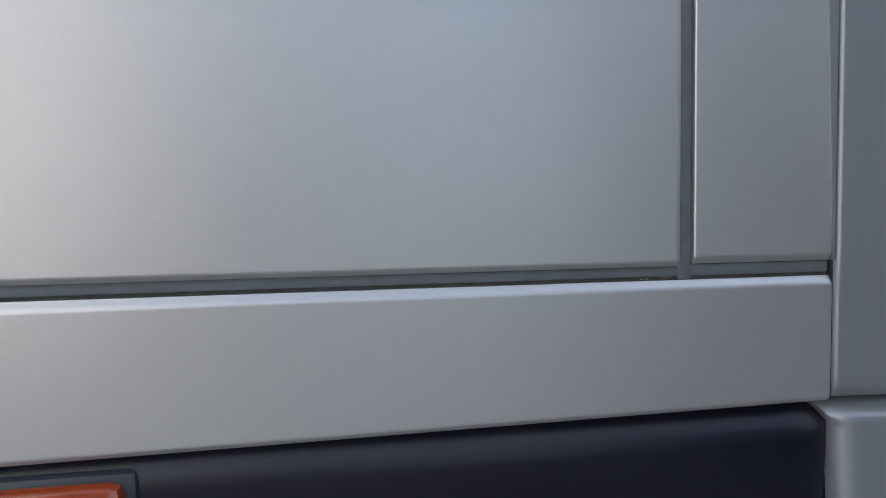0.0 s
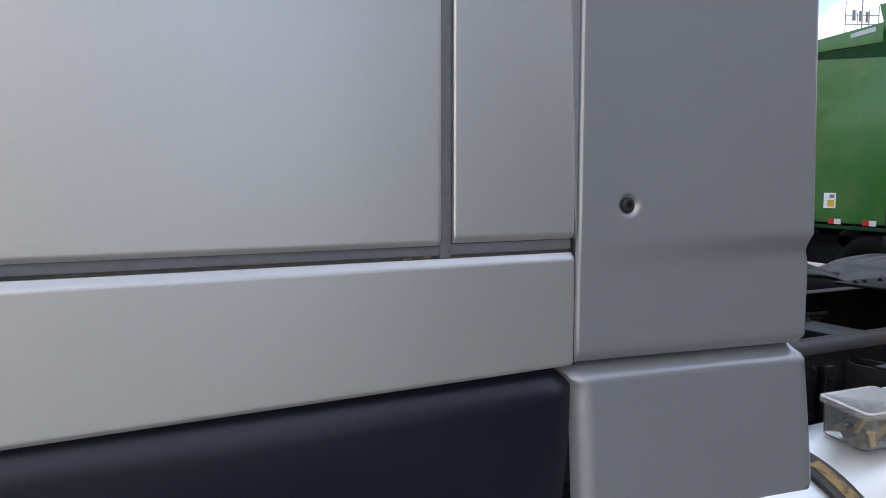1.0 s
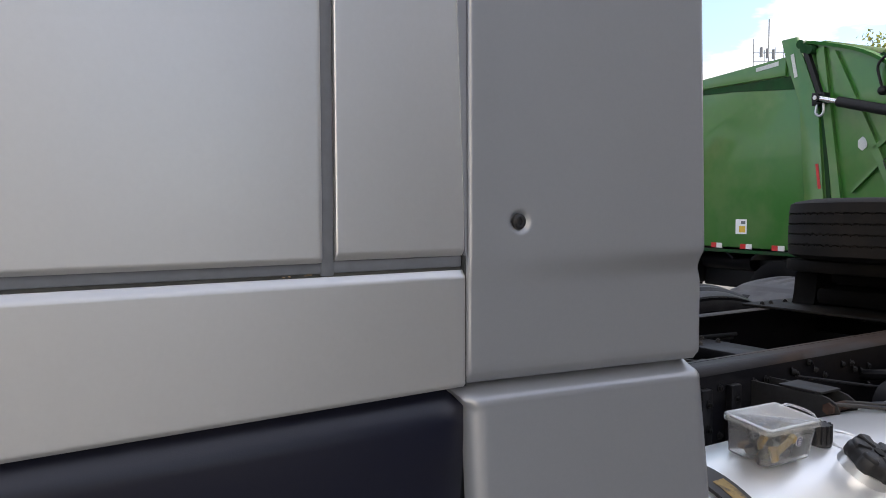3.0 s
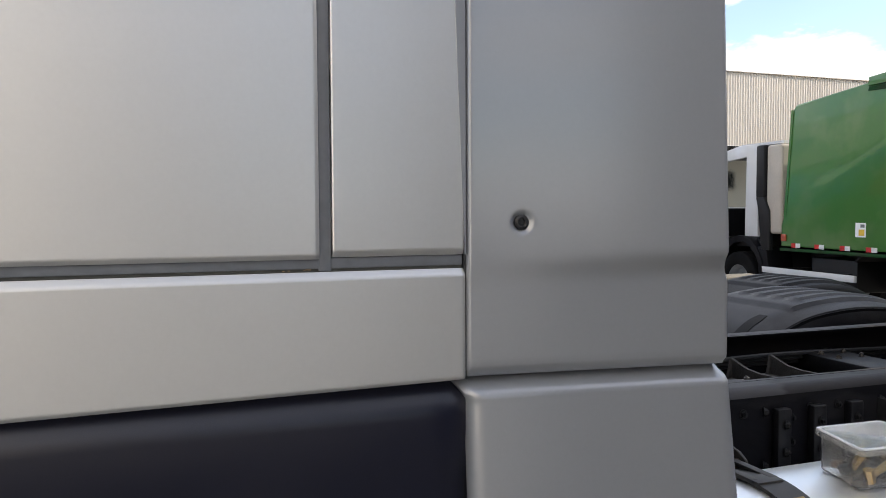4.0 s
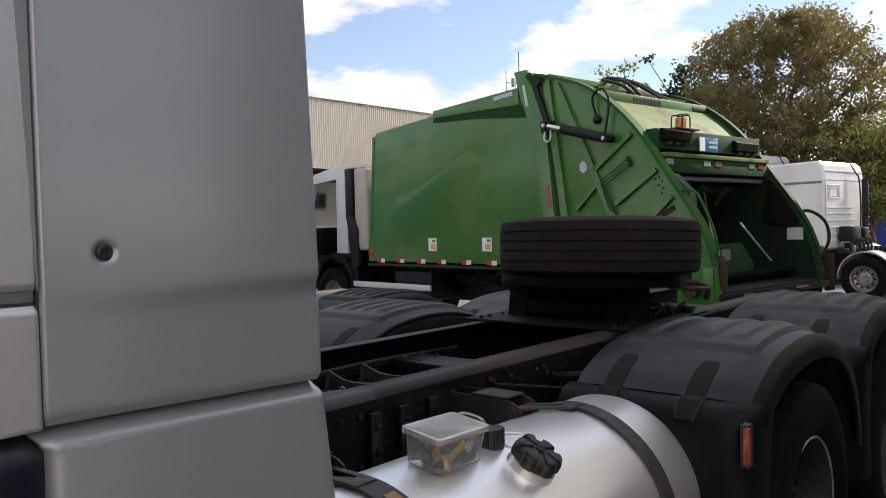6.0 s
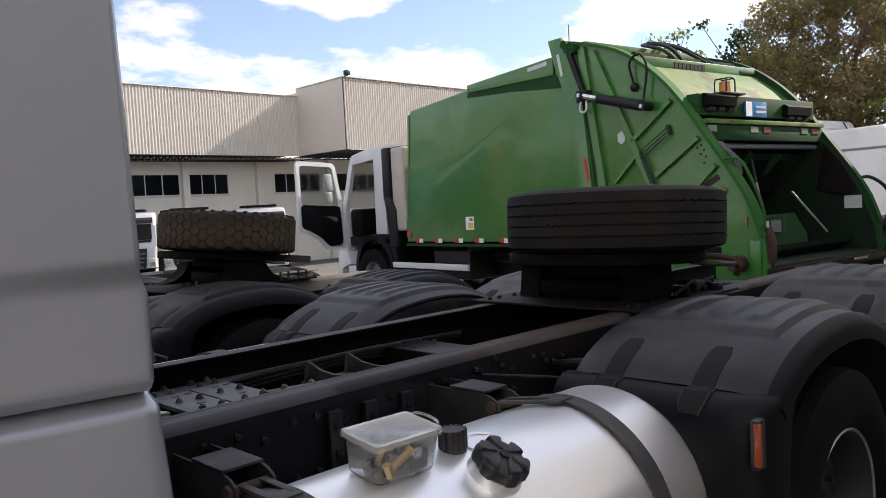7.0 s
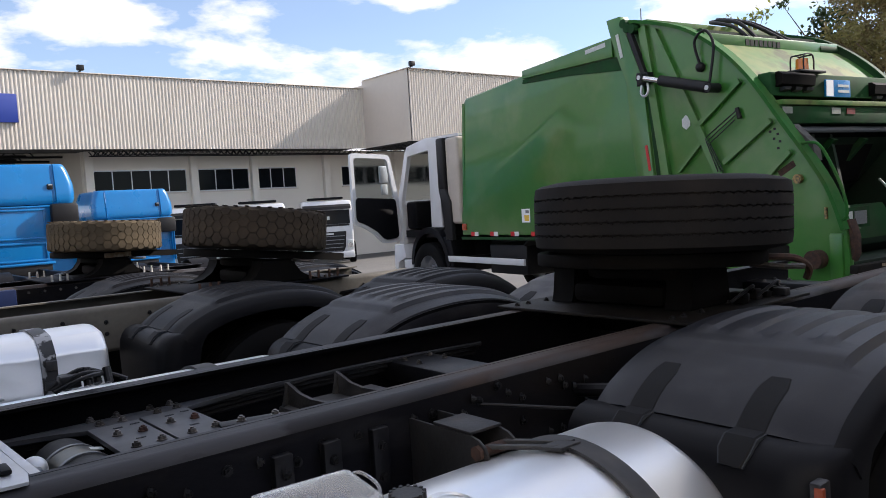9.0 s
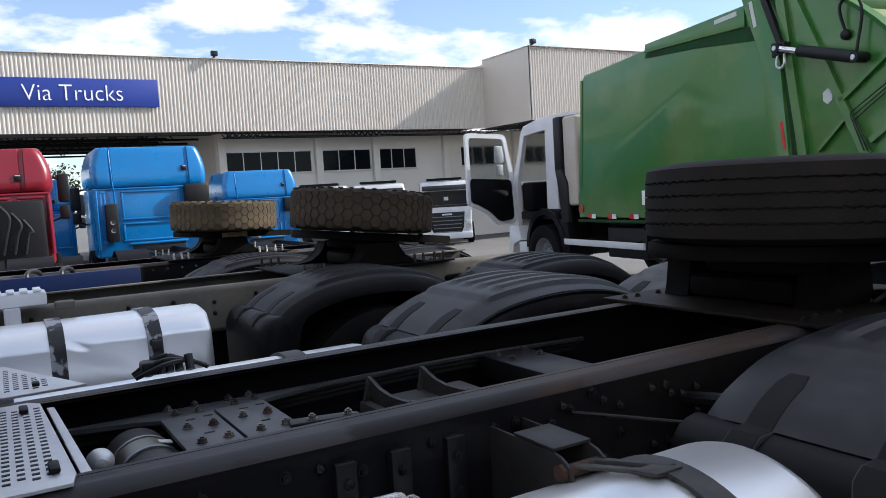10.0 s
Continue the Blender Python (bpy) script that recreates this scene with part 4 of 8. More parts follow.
def chassis(tr, top_mat, detail, fender_mats, axles):
    """axles: their x, and by how much the near and the far fender sit lower than the plan."""
    end = 6.1 if detail else 5.05
    rn = rail(tr, RN0, RN1, top_mat, 0.95, end)
    rail(tr, RF1, RF0, top_mat, 0.95, end)
    for k in range(22 if detail else 9):
        x = 1.25 + k * (0.085 if detail else 0.25) + 0.02 * math.sin(k * 3.1)
        for z in ((0.955, 0.80) if k % 3 else (0.93, 0.86)):
            bolt(rn, x, RN0, z, 90, 0, BOLT_DARK)
    for x in (5.0, 5.35, 5.7) if detail else (4.6, 4.9):
        for z in (0.95, 0.82):
            bolt(rn, x, RN0, z, 90, 0, BOLT_DARK)
    for x, w in ((2.93, 0.20), (4.2, 0.24), (end - 0.5, 0.16)):
        cm = part("crossmember", B(x - w / 2, x + w / 2, RN0 + 0.012, RF1 - 0.012, 0.86, 0.935, 0.01), FRAME, tr, "black crossmember between the rails")
        for dx in (-0.06, 0.06):
            for y in (RN1 + 0.05, RN1 + 0.14, RF0 - 0.05, RF0 - 0.14):
                bolt(cm, x + dx, y, 0.935)
    for ax, dn, df in axles:
        part("axle", rod(bmesh.new(), (ax, 0.95, 0.38), (ax, 3.1, 0.38), 0.11, 14), FRAME, tr)
        bm = bmesh.new()
        bmesh.ops.create_uvsphere(bm, u_segments=16, v_segments=10, radius=0.24, matrix=Matrix.Translation((ax, MID, 0.40)))
        part("differential", bm, FRAME, tr)
        for ya, yb, s in ((0.74, 0.76, -1), (3.30, 3.28, 1)):
            wheel(tr, ax, 0.93 if s < 0 else 3.114, 0.38, s, "twin drive wheel under a plastic fender")
            m = pose(ax, 1.23 if s < 0 else 2.814, 0.38, 90, 0, 0)
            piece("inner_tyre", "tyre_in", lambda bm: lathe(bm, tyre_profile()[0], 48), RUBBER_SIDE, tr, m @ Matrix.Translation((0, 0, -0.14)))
        # On the rear axle, paler fender colours stand for the extra light.
        dusty = FENDER_DUSTY_LIT if detail and ax == AX2 else None
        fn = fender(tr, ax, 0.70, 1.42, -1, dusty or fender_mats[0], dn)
        ff = fender(tr, ax, 2.624, 3.344, 1, FENDER_PALE_LIT if dusty else fender_mats[1], df)
        # Dark plates added to close the arches, where only shade shows.
        for yl, fe, dd in ((1.405, fn, dn), (2.634, ff, df)):
            arch = [(p[0], p[1] - 0.03) for p in fender_path(ax, dd)][3:-3:3]
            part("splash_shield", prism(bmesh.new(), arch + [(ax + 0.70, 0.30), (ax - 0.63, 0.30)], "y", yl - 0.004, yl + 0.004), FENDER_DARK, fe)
        for dx in (-0.45, 0.45):
            part("fender_stay", rod(bmesh.new(), (ax + dx, 1.25, 0.95), (ax + dx, RN0, 0.90), 0.022, 10), FRAME, fn)
    # marker on the front guard
    if not detail:
        return
    ref = part("side_reflector", B(AX1 - 0.738, AX1 - 0.722, 0.694, 0.714, 0.765, 0.885, 0.004), ORANGE_REFLEX, tr, "orange side reflector")
    part("reflector_base", B(AX1 - 0.735, AX1 - 0.69, 0.698, 0.725, 0.755, 0.893, 0.006), CAP_BLACK, ref)


def round_tank(tr, x0, x1, cy, cz, r, square=0.0, dents=()):
    """An aluminium fuel tank with pressed ends; dents on its near side as x, z, half length, half height, depth."""
    def ring(rad, n=72):
        pts = []
        for k in range(n):
            a = 2 * math.pi * k / n
            c, s = math.cos(a), math.sin(a)
            f = 1.0 / max(abs(c), abs(s)) if square else 1.0
            g = (1 - square) + square * min(f, 1.22)
            pts.append((cy + rad * g * c, cz + rad * g * s))
        return pts
    bm = bmesh.new()
    rings = []
    between = [(x0 + 0.035 + 0.012 * k, r) for k in range(1, int((x1 - x0 - 0.08) / 0.012))] if dents else []
    for x, rad in [(x0, r - 0.05), (x0 + 0.012, r - 0.02), (x0 + 0.035, r)] + between + [(x1 - 0.030, r), (x1 - 0.012, r - 0.004), (x1 - 0.003, r - 0.013), (x1, r - 0.028)]:
        row = ring(rad, 216 if dents else 72)
        for dx, dz, a, b, deep in dents:
            row = [(y + (deep * (1 - smooth(math.hypot((x - dx + 0.5 * (z - dz)) / a, (z - dz + 0.25 * (x - dx)) / b))) if y < cy else 0.0), z) for y, z in row]
        rings.append([bm.verts.new((x, y, z)) for y, z in row])
    for A, C in zip(rings, rings[1:]):
        for k in range(len(A)):
            bm.faces.new((A[k], A[(k + 1) % len(A)], C[(k + 1) % len(A)], C[k]))
    bm.faces.new(rings[0])
    bm.faces.new(rings[-1])
    return part("fuel_tank", bm, ALU, tr, "large brushed-aluminium fuel tank", sharp=40), ring


def tank_strap(tank, ring, x, w, r, material=STRAP):
    bm = bmesh.new()
    out, inn = ring(r + 0.011), ring(r + 0.002)
    A, C, D, E = [[bm.verts.new((xx, y, z)) for y, z in p] for xx, p in ((x - w / 2, inn), (x - w / 2, out), (x + w / 2, out), (x + w / 2, inn))]
    n = len(A)
    for k in range(n):
        j = (k + 1) % n
        for P, Q in ((A, C), (C, D), (D, E), (E, A)):
            bm.faces.new((P[k], P[j], Q[j], Q[k]))
    return part("strap", bm, material, tank, "black rubber-lined tank strap", sharp=40)


def filler_cap(tank, x, y, z, r, tilt, lobes=8):
    m = pose(x, y, z, tilt, 0, 12)
    nk = bmesh.new()
    rod(nk, m @ Vector((0, 0, -0.035)), m @ Vector((0, 0, 0.012)), r * 1.10, 28, r * 0.98)
    neck = part("filler_neck", nk, ALU, tank, "pale filler neck")
    bm = bmesh.new()
    # a thick cap: a domed body with grip notches, and broad raised wedges on its top
    def lobe(a):
        return r * (0.93 + 0.12 * smooth(0.55 + 0.9 * math.cos(lobes * a)))
    outline = [2 * math.pi * k / 96 for k in range(96)]
    rings = [[bm.verts.new(m @ Vector((lobe(a) * f * math.cos(a), lobe(a) * f * math.sin(a), z))) for a in outline] for f, z in ((0.94, 0.010), (1.0, 0.016), (1.0, 0.036), (0.97, 0.043), (0.90, 0.0475), (0.70, 0.050), (0.30, 0.0510))]
    for A, C in zip(rings, rings[1:]):
        for k in range(96):
            bm.faces.new((A[k], A[(k + 1) % 96], C[(k + 1) % 96], C[k]))
    bm.faces.new(rings[0])
    bm.faces.new(rings[-1])
    cap = part("cap", bm, CAP_BLACK, tank, "black lobed filler cap", sharp=50)
    for k in range(lobes):
        piece("rib", "filler_rib", lambda b: prism(b, [(r * 0.28, -0.005), (r * 0.60, -0.011), (r * 0.88, -0.020), (r * 0.96, -0.012), (r * 0.98, 0.0), (r * 0.96, 0.012), (r * 0.88, 0.020), (r * 0.60, 0.011), (r * 0.28, 0.005)], "z", 0.040, 0.0555, 0.005, None, 3), CAP_BLACK, cap, m @ pose(0, 0, 0, 0, 0, 360 / lobes * k))
    part("cap_lock", rod(bmesh.new(), m @ Vector((0, 0, 0.0505)), m @ Vector((0, 0, 0.0555)), r * 0.20, 18), BOLT_DARK, cap)


# ---- truck A: silver cab in front, bare chassis behind ----
CAB_Y = 0.858


def truck_a():
    tr = thing("tractor_truck", (3.0, MID, 0.0), "silver tractor truck with a bare black chassis and aluminium tank", "truck", "parked tractors")
    # door, quarter panel and lower panel
    def crowned(x0, x1, z0, z1, crown=0.003, bev=0.010, slope=0.0, side=0.004, low=None):
        """A pressed panel whose face is slightly crowned and whose edges roll in."""
        def f(u, v):
            x, z = x0 + (x1 - x0) * u, (z0 + slope * (1 - u)) + (z1 - (z0 + slope * (1 - u))) * v
            dx, be = min(u, 1 - u) * (x1 - x0), bev if v > 0.5 else lo_
            dz = min(v, 1 - v) * (z1 - z0)
            roll = side * (1 - smooth(dx / (side * 1.6))) ** 1.3 + be * (1 - smooth(dz / (be * 1.6))) ** 1.3
            return (x, CAB_Y + min(roll, bev * 1.4) + crown * ((z - 1.45) / 0.5) ** 2 * (0.4 if z > 1.45 else 0), z)
        lo_ = low or bev
        bm = bmesh.new()
        us, ws = [0, side * 0.4, side * 0.9, side * 1.6, side * 1.6 + 0.002, side * 1.6 + 0.006], [0, bev * 0.4, bev * 0.9, bev * 1.6, bev * 1.6 + 0.002, bev * 1.6 + 0.006]
        L, H = x1 - x0, z1 - z0
        uu = sorted({a / L for a in us} | {1 - a / L for a in us} | {i / 14 for i in range(1, 14)})
        vv = sorted({a * (lo_ / bev) / H for a in ws[:4]} | {(lo_ * 1.6 + 0.002) / H, (lo_ * 1.6 + 0.006) / H} | {1 - a / H for a in ws} | {i / 12 for i in range(1, 12)})
        g = [[bm.verts.new(f(u, v)) for v in vv] for u in uu]
        for i in range(len(uu) - 1):
            for j in range(len(vv) - 1):
                bm.faces.new((g[i][j], g[i + 1][j], g[i + 1][j + 1], g[i][j + 1]))
        rim = [(i, 0) for i in range(len(uu) - 1)] + [(len(uu) - 1, j) for j in range(len(vv) - 1)] + [(i, len(vv) - 1) for i in range(len(uu) - 1, 0, -1)] + [(0, j) for j in range(len(vv) - 1, 0, -1)]
        back = {}
        for i, j in rim:
            c = g[i][j].co
            back[i, j] = bm.verts.new((c.x, CAB_Y + 0.05, c.z))
        for a, b in zip(rim, rim[1:] + rim[:1]):
            bm.faces.new((g[a[0]][a[1]], g[b[0]][b[1]], back[b], back[a]))
        return bm
    door = part("cab_door", crowned(-1.15, 0.5225, 1.4650, 2.62, bev=0.004, side=0.003), SILVER, tr, "silver-grey cab door skin", sharp=50)
    part("mark", B(0.1425, 0.1475, CAB_Y + 0.0005, CAB_Y + 0.0025, 1.6432, 1.6442), SEAL, door)
    part("quarter_panel", crowned(0.540, 0.7265, 1.4672, 2.62, bev=0.0055, side=0.0009), SILVER, tr, "silver-grey cab quarter panel", sharp=50)
    part("sill_panel", crowned(-1.15, 0.7290, 1.289, 1.4475, bev=0.0065, slope=-0.026, side=0.0025, low=0.003), SILVER, tr, "silver-grey lower cab panel", sharp=50)
    part("quarter_trim", prism(bmesh.new(), [(0.7275, 1.4672), (0.7290, 1.4672), (0.7290, 2.6), (0.690, 2.6), (0.713, 1.86)], "y", CAB_Y - 0.0015, CAB_Y + 0.006), SILVER_LOW, tr)
    part("door_seal", B(0.5220, 0.5395, CAB_Y + 0.006, CAB_Y + 0.04, 1.4480, 2.6, 0.003), SEAL, tr, "blue-grey rubber door seal")
    part("sill_seal", B(-1.15, 0.727, CAB_Y + 0.008, CAB_Y + 0.05, 1.4518, 1.4670, 0.002), SEAL, tr, "grey rubber seal")
    part("seam_gap", B(0.7285, 0.7322, CAB_Y + 0.0045, CAB_Y + 0.04, 1.289, 2.6), GAP, tr)
    part("seam_filler", B(-1.15, 0.727, CAB_Y + 0.011, CAB_Y + 0.045, 1.4440, 1.4517), SEAL_DARK, tr, "dark seal down in the seam")
    rust = bmesh.new()
    rr = random.Random(4)
    for k in range(16):
        x = 0.474 + 0.0034 * k + 0.001 * rr.random()
        z = 1.4485 + 0.0022 * rr.random()
        box(rust, x, x + 0.0028 + 0.002 * rr.random(), CAB_Y + 0.009 + 0.004 * rr.random(), CAB_Y + 0.03, z, z + 0.0012 + 0.002 * rr.random(), 0.0004, seg=1)
    part("rust_patch", rust, RUST, tr, "rusty flaking spot in the seam")
    # navy plastic skirt under the sill panel
    def skirt(u, v):
        z = 1.305 - 0.60 * v
        bulge = 0.050 - 0.046 * smooth((1.292 - z) / 0.034) + 0.085 * max(0.0, (1.215 - z) / 0.5) ** 1.2
        x = -1.15 + 1.886 * u
        bulge += 0.012 * smooth((x - 0.720) / 0.014)
        return (x, CAB_Y + bulge, z)
    bm = bmesh.new()
    sheet(bm, skirt, 60, 26, (0, 0.02, 0))
    part("side_skirt", bm, NAVY_PLASTIC, tr, "navy-black plastic side skirt", sharp=60)
    # amber side marker in the skirt
    lamp = part("marker_housing", B(-0.36, -0.105, CAB_Y - 0.004, CAB_Y + 0.05, 1.150, 1.2625, 0.008), LAMP_HOUSING, tr, "grey marker lamp housing")
    part("lens", B(-0.345, -0.117, CAB_Y - 0.022, CAB_Y + 0.02, 1.163, 1.2535, 0.014, seg=2), AMBER, lamp, "amber ribbed marker lens")
    # rear corner fairing
    def fairing_y(x, z):
        s = max(0.0, (x - 0.735) / 0.391)
        up = CAB_Y - 0.004 - 0.068 * s ** 1.25
        low = CAB_Y - 0.002 - 0.047 * s ** 1.1
        k = max(0.0, min(1.0, (z - 1.420 - 0.010 * s) / 0.036))
        k = k * k * (2.1 - 1.1 * k)  # a crisp crease above, a soft run-out below
        return low + (up - low) * k
    SX, SZ = 0.811, 1.512
    def fair(u, v):
        z = 1.2915 + 1.32 * v
        x = 0.7315 + (0.3995 - 0.028 * max(0.0, z - 1.47) + 0.016 * smooth((1.465 - z) / 0.05)) * u
        y = fairing_y(x, z)
        y += 0.005 * (1 - smooth((x - 0.7315) / 0.004)) + 0.010 * (1 - smooth((z - 1.2915) / 0.014))
        y += 0.012 * smooth((u - 0.972) / 0.028) ** 2
        y += 0.0050 * (1 - smooth((math.hypot(x - SX, z - SZ) - 0.0095) / 0.0085))
        return (x, y, z)
    bm = bmesh.new()
    cu, cv = (SX - 0.7325) / 0.3955, (SZ - 1.2915) / 1.32
    us = [0, 0.004, 0.008, 0.013, 0.022, 0.03] + [0.03 + 0.92 * i / 40 for i in range(1, 40)] + [0.95, 0.957, 0.965, 0.974, 0.983, 0.992, 1.0]
    vs = [0, 0.004, 0.008, 0.012, 0.02, 0.04, 0.06, 0.08] + [0.09 + 0.006 * i for i in range(0, 22)] + [0.24 + 0.04 * i for i in range(20)]
    us = sorted([u for u in us if abs(u - cu) > 0.052] + [cu + 0.0068 * k for k in range(-7, 8)])
    vs = sorted([v for v in vs if abs(v - cv) > 0.0160] + [cv + 0.0021 * k for k in range(-7, 8)])
    g = [[bm.verts.new(fair(u, v)) for v in vs] for u in us]
    for i in range(len(us) - 1):
        for j in range(len(vs) - 1):
            bm.faces.new((g[i][j], g[i + 1][j], g[i + 1][j + 1], g[i][j + 1]))
    for j in range(len(vs) - 1):
        a, b = g[-1][j].co, g[-1][j + 1].co
        bm.faces.new((g[-1][j], g[-1][j + 1], bm.verts.new((b.x + 0.004, b.y + 0.16, b.z)), bm.verts.new((a.x + 0.004, a.y + 0.16, a.z))))
    for i in range(len(us) - 1):
        a, b = g[i][0].co, g[i + 1][0].co
        bm.faces.new((g[i][0], g[i + 1][0], bm.verts.new((b.x, b.y + 0.05, b.z)), bm.verts.new((a.x, a.y + 0.05, a.z))))
    for j in range(len(vs) - 1):
        a, b = g[0][j].co, g[0][j + 1].co
        bm.faces.new((g[0][j], g[0][j + 1], bm.verts.new((b.x, b.y + 0.05, b.z)), bm.verts.new((a.x, a.y + 0.05, a.z))))
    bmesh.ops.remove_doubles(bm, verts=bm.verts, dist=0.0002)
    fr = part("rear_fairing", bm, SILVER_LOW, tr, "silver-grey moulded rear corner fairing", sharp=70)
    sy = fairing_y(SX, SZ)
    sc = bmesh.new()
    lathe(sc, [(0.0001, 0.0006), (0.0040, 0.0006), (0.0046, 0.0030), (0.0075, 0.0034), (0.0108, 0.0018), (0.0112, -0.004), (0.0001, -0.004)], 24, pose(SX, sy + 0.0030, SZ, 90, 0, 0))
    part("screw", sc, CAP_BLACK, fr, "black fixing screw in a dimple")
    # lower fairing, its top edge rolled over
    def low(u, v):
        z = 1.286 - 0.242 * v
        x0 = 0.7340 - 0.015 * (1 - smooth(v / 0.128))
        x = x0 + (1.1530 + 0.012 * v - x0) * u
        y = CAB_Y - 0.006 - 0.046 * u ** 1.1
        y -= 0.030 * smooth(v / 0.078) - 0.030
        y -= 0.018 * v
        y += 0.010 * (1 - smooth(u / 0.03)) + 0.020 * smooth((u - 0.955) / 0.045) ** 2 + 0.03 * smooth((v - 0.93) / 0.07) ** 2
        if u > 0.9 and v > 0.86:
            x -= 0.02 * ((v - 0.86) / 0.14) ** 2 * ((u - 0.9) / 0.1)
        return (x, y, z)
    bm = bmesh.new()
    sheet(bm, low, 44, 36, (0, 0.02, 0))
    part("lower_fairing", bm, SILVER_LOW, tr, "silver-grey lower corner fairing with a rolled top", sharp=60)
    # the cab behind its skins
    part("cab_body", B(-1.2, 1.10, CAB_Y + 0.06, 3.18, 1.08, 2.62, 0.03), GAP, tr)
    part("cab_floor", B(-1.2, 1.10, CAB_Y + 0.12, 3.12, 0.72, 1.079, 0.02), FRAME, tr)
    part("cab_roof", B(-1.25, 1.16, CAB_Y + 0.02, 3.20, 2.625, 2.74, 0.05), SILVER, tr)
    part("front_wheel_arch", B(-1.1, -0.2, CAB_Y + 0.16, 1.25, 0.45, 0.719, 0.02), FENDER_DARK, tr)
    wheel(tr, -0.65, 1.02, 0.38, -1, "front steering wheel")
    wheel(tr, -0.65, 3.02, 0.38, 1, "front steering wheel")
    chassis(tr, RAIL_TOP, True, (FENDER, FENDER), ((AX1, 0.028, 0.028), (AX2, 0.025, 0.085)))
    coupling(tr, 3.92, 1.95, 2.6, False)
    # fuel tank with straps, caps and hanging brackets
    CY, CZ, R = 1.20, 0.585, 0.34
    tank, ring = round_tank(tr, 0.98, 2.778, CY, CZ, R)
    for x, w in ((1.565, 0.074), (2.53, 0.064)):
        tank_strap(tank, ring, x, w, R)
    lab = bmesh.new()
    arc_pts = [(CY + (R + rr) * math.cos(radians(q)), CZ + (R + rr) * math.sin(radians(q))) for rr, qs in ((0.0128, range(106, 135, 4)), (0.0112, range(134, 105, -4))) for q in qs]
    prism(lab, arc_pts, "x", 1.552, 1.588)
    part("strap_label", lab, LABEL_WORN, tank, "worn yellow label on the strap")
    filler_cap(tank, 2.042, 1.030, 0.884, 0.067, 31, 6)
    small = bmesh.new()
    rod(small, (2.022, 1.150, 0.915), (2.022, 1.150, 0.970), 0.034, 24, 0.033)
    sc_cap = part("sender_cap", small, CAP_BLACK, tank, "small black sender cap")
    for k in range(14):
        a = 2 * math.pi * k / 14
        piece("rib", "cap_rib", lambda bm: rod(bm, (0, 0, 0.925), (0, 0, 0.972), 0.004, 6), CAP_BLACK, sc_cap, Matrix.Translation((2.022 + 0.033 * math.cos(a), 1.15 + 0.033 * math.sin(a), 0)))
    seam = bmesh.new()
    lathe(seam, [(0.052, 0.0), (0.056, 0.004), (0.06, 0.0), (0.056, -0.002)], 32, pose(2.11, 1.13, 0.918, 11, 0, 0))
    part("sender_flange", seam, ALU, tank)
    for x in (1.56, 2.405):
        br = bmesh.new()
        box(br, x - 0.053, x + 0.050, 1.343, 1.488, 0.962, 0.970, 0.002)
        cheek = [(1.588, 0.961), (1.345, 0.961), (1.318, 0.955), (1.296, 0.942), (1.286, 0.920), (1.290, 0.885), (1.40, 0.80), (1.588, 0.62)]
        prism(br, cheek, "x", x - 0.053, x - 0.045, 0.002)
        prism(br, cheek, "x", x + 0.042, x + 0.050, 0.002)
        bkt = part("tank_bracket", br, TOP_PLATE, tr, "black steel tank bracket on the rail")
        rd = bmesh.new()
        rod(rd, (x - 0.044, 1.315, 0.926), (x + 0.041, 1.315, 0.926), 0.014, 16)
        rod(rd, (x - 0.064, 1.315, 0.926), (x - 0.0535, 1.315, 0.926), 0.019, 6)
        part("strap_pin", rd, RUST_DARK, bkt, "rusty strap pin")
        ln = bmesh.new()
        dx = 0.0 if x < 2 else 0.10
        for k, w in ((-1, 0.010), (1, 0.010)):
            prism(ln, [(x + k * 0.026 - w, 1.315), (x + k * 0.026 + w, 1.315), (x + dx + k * 0.026 + w, 1.185), (x + dx + k * 0.026 - w, 1.185)], "z", 0.930, 0.940, 0.002)
        prism(ln, [(x + dx * 0.75 - 0.034, 1.215), (x + dx * 0.75 + 0.034, 1.215), (x + dx + 0.034, 1.165), (x + dx - 0.034, 1.165)], "z", 0.929, 0.939, 0.002)
        part("strap_link", ln, STRAP, bkt)
    # steel strut and clips beside the rail
    st = bmesh.new()
    rod(st, (2.60, 1.585, 0.945), (2.86, 1.40, 0.905), 0.005, 8)
    rod(st, (2.86, 1.40, 0.905), (2.98, 1.36, 0.905), 0.009, 8)
    part("stay_rod", st, FRAME, tr)
    for x, z in ((2.57, 0.965), (2.67, 0.985), (2.95, 0.93), (2.99, 0.92)):
        bolt(tr, x, RN0 - 0.004, z, 90, 0, BOLT_DARK)
    for x in (1.95, 2.08, 2.22):
        part("rail_stiffener", B(x, x + 0.05, RN0 - 0.03, RN0 - 0.003, 0.76, 0.965, 0.006), FRAME, tr)
        bolt(tr, x + 0.025, RN0 - 0.03, 0.92, 90, 0, BOLT_DARK)
        bolt(tr, x + 0.025, RN0 - 0.03, 0.84, 90, 0, BOLT_DARK)
    # gusset along the far rail and bolted plates between the rails
    gus = bmesh.new()
    prism(gus, [(1.30, 2.355), (1.30, 2.335), (1.52, 2.325), (1.66, 2.285), (1.76, 2.238), (1.84, 2.222), (1.92, 2.236), (2.04, 2.285), (2.22, 2.332), (2.45, 2.352)], "z", 0.935, 0.947, 0.002)
    gp = part("gusset_plate", gus, PLATE, tr, "curved black gusset plate")
    for x, y in ((1.762, 2.345), (1.772, 2.285), (1.835, 2.345), (1.832, 2.278), (1.933, 2.345), (1.935, 2.285), (1.995, 2.350), (1.998, 2.300)):
        bolt(gp, x, y, 0.947)
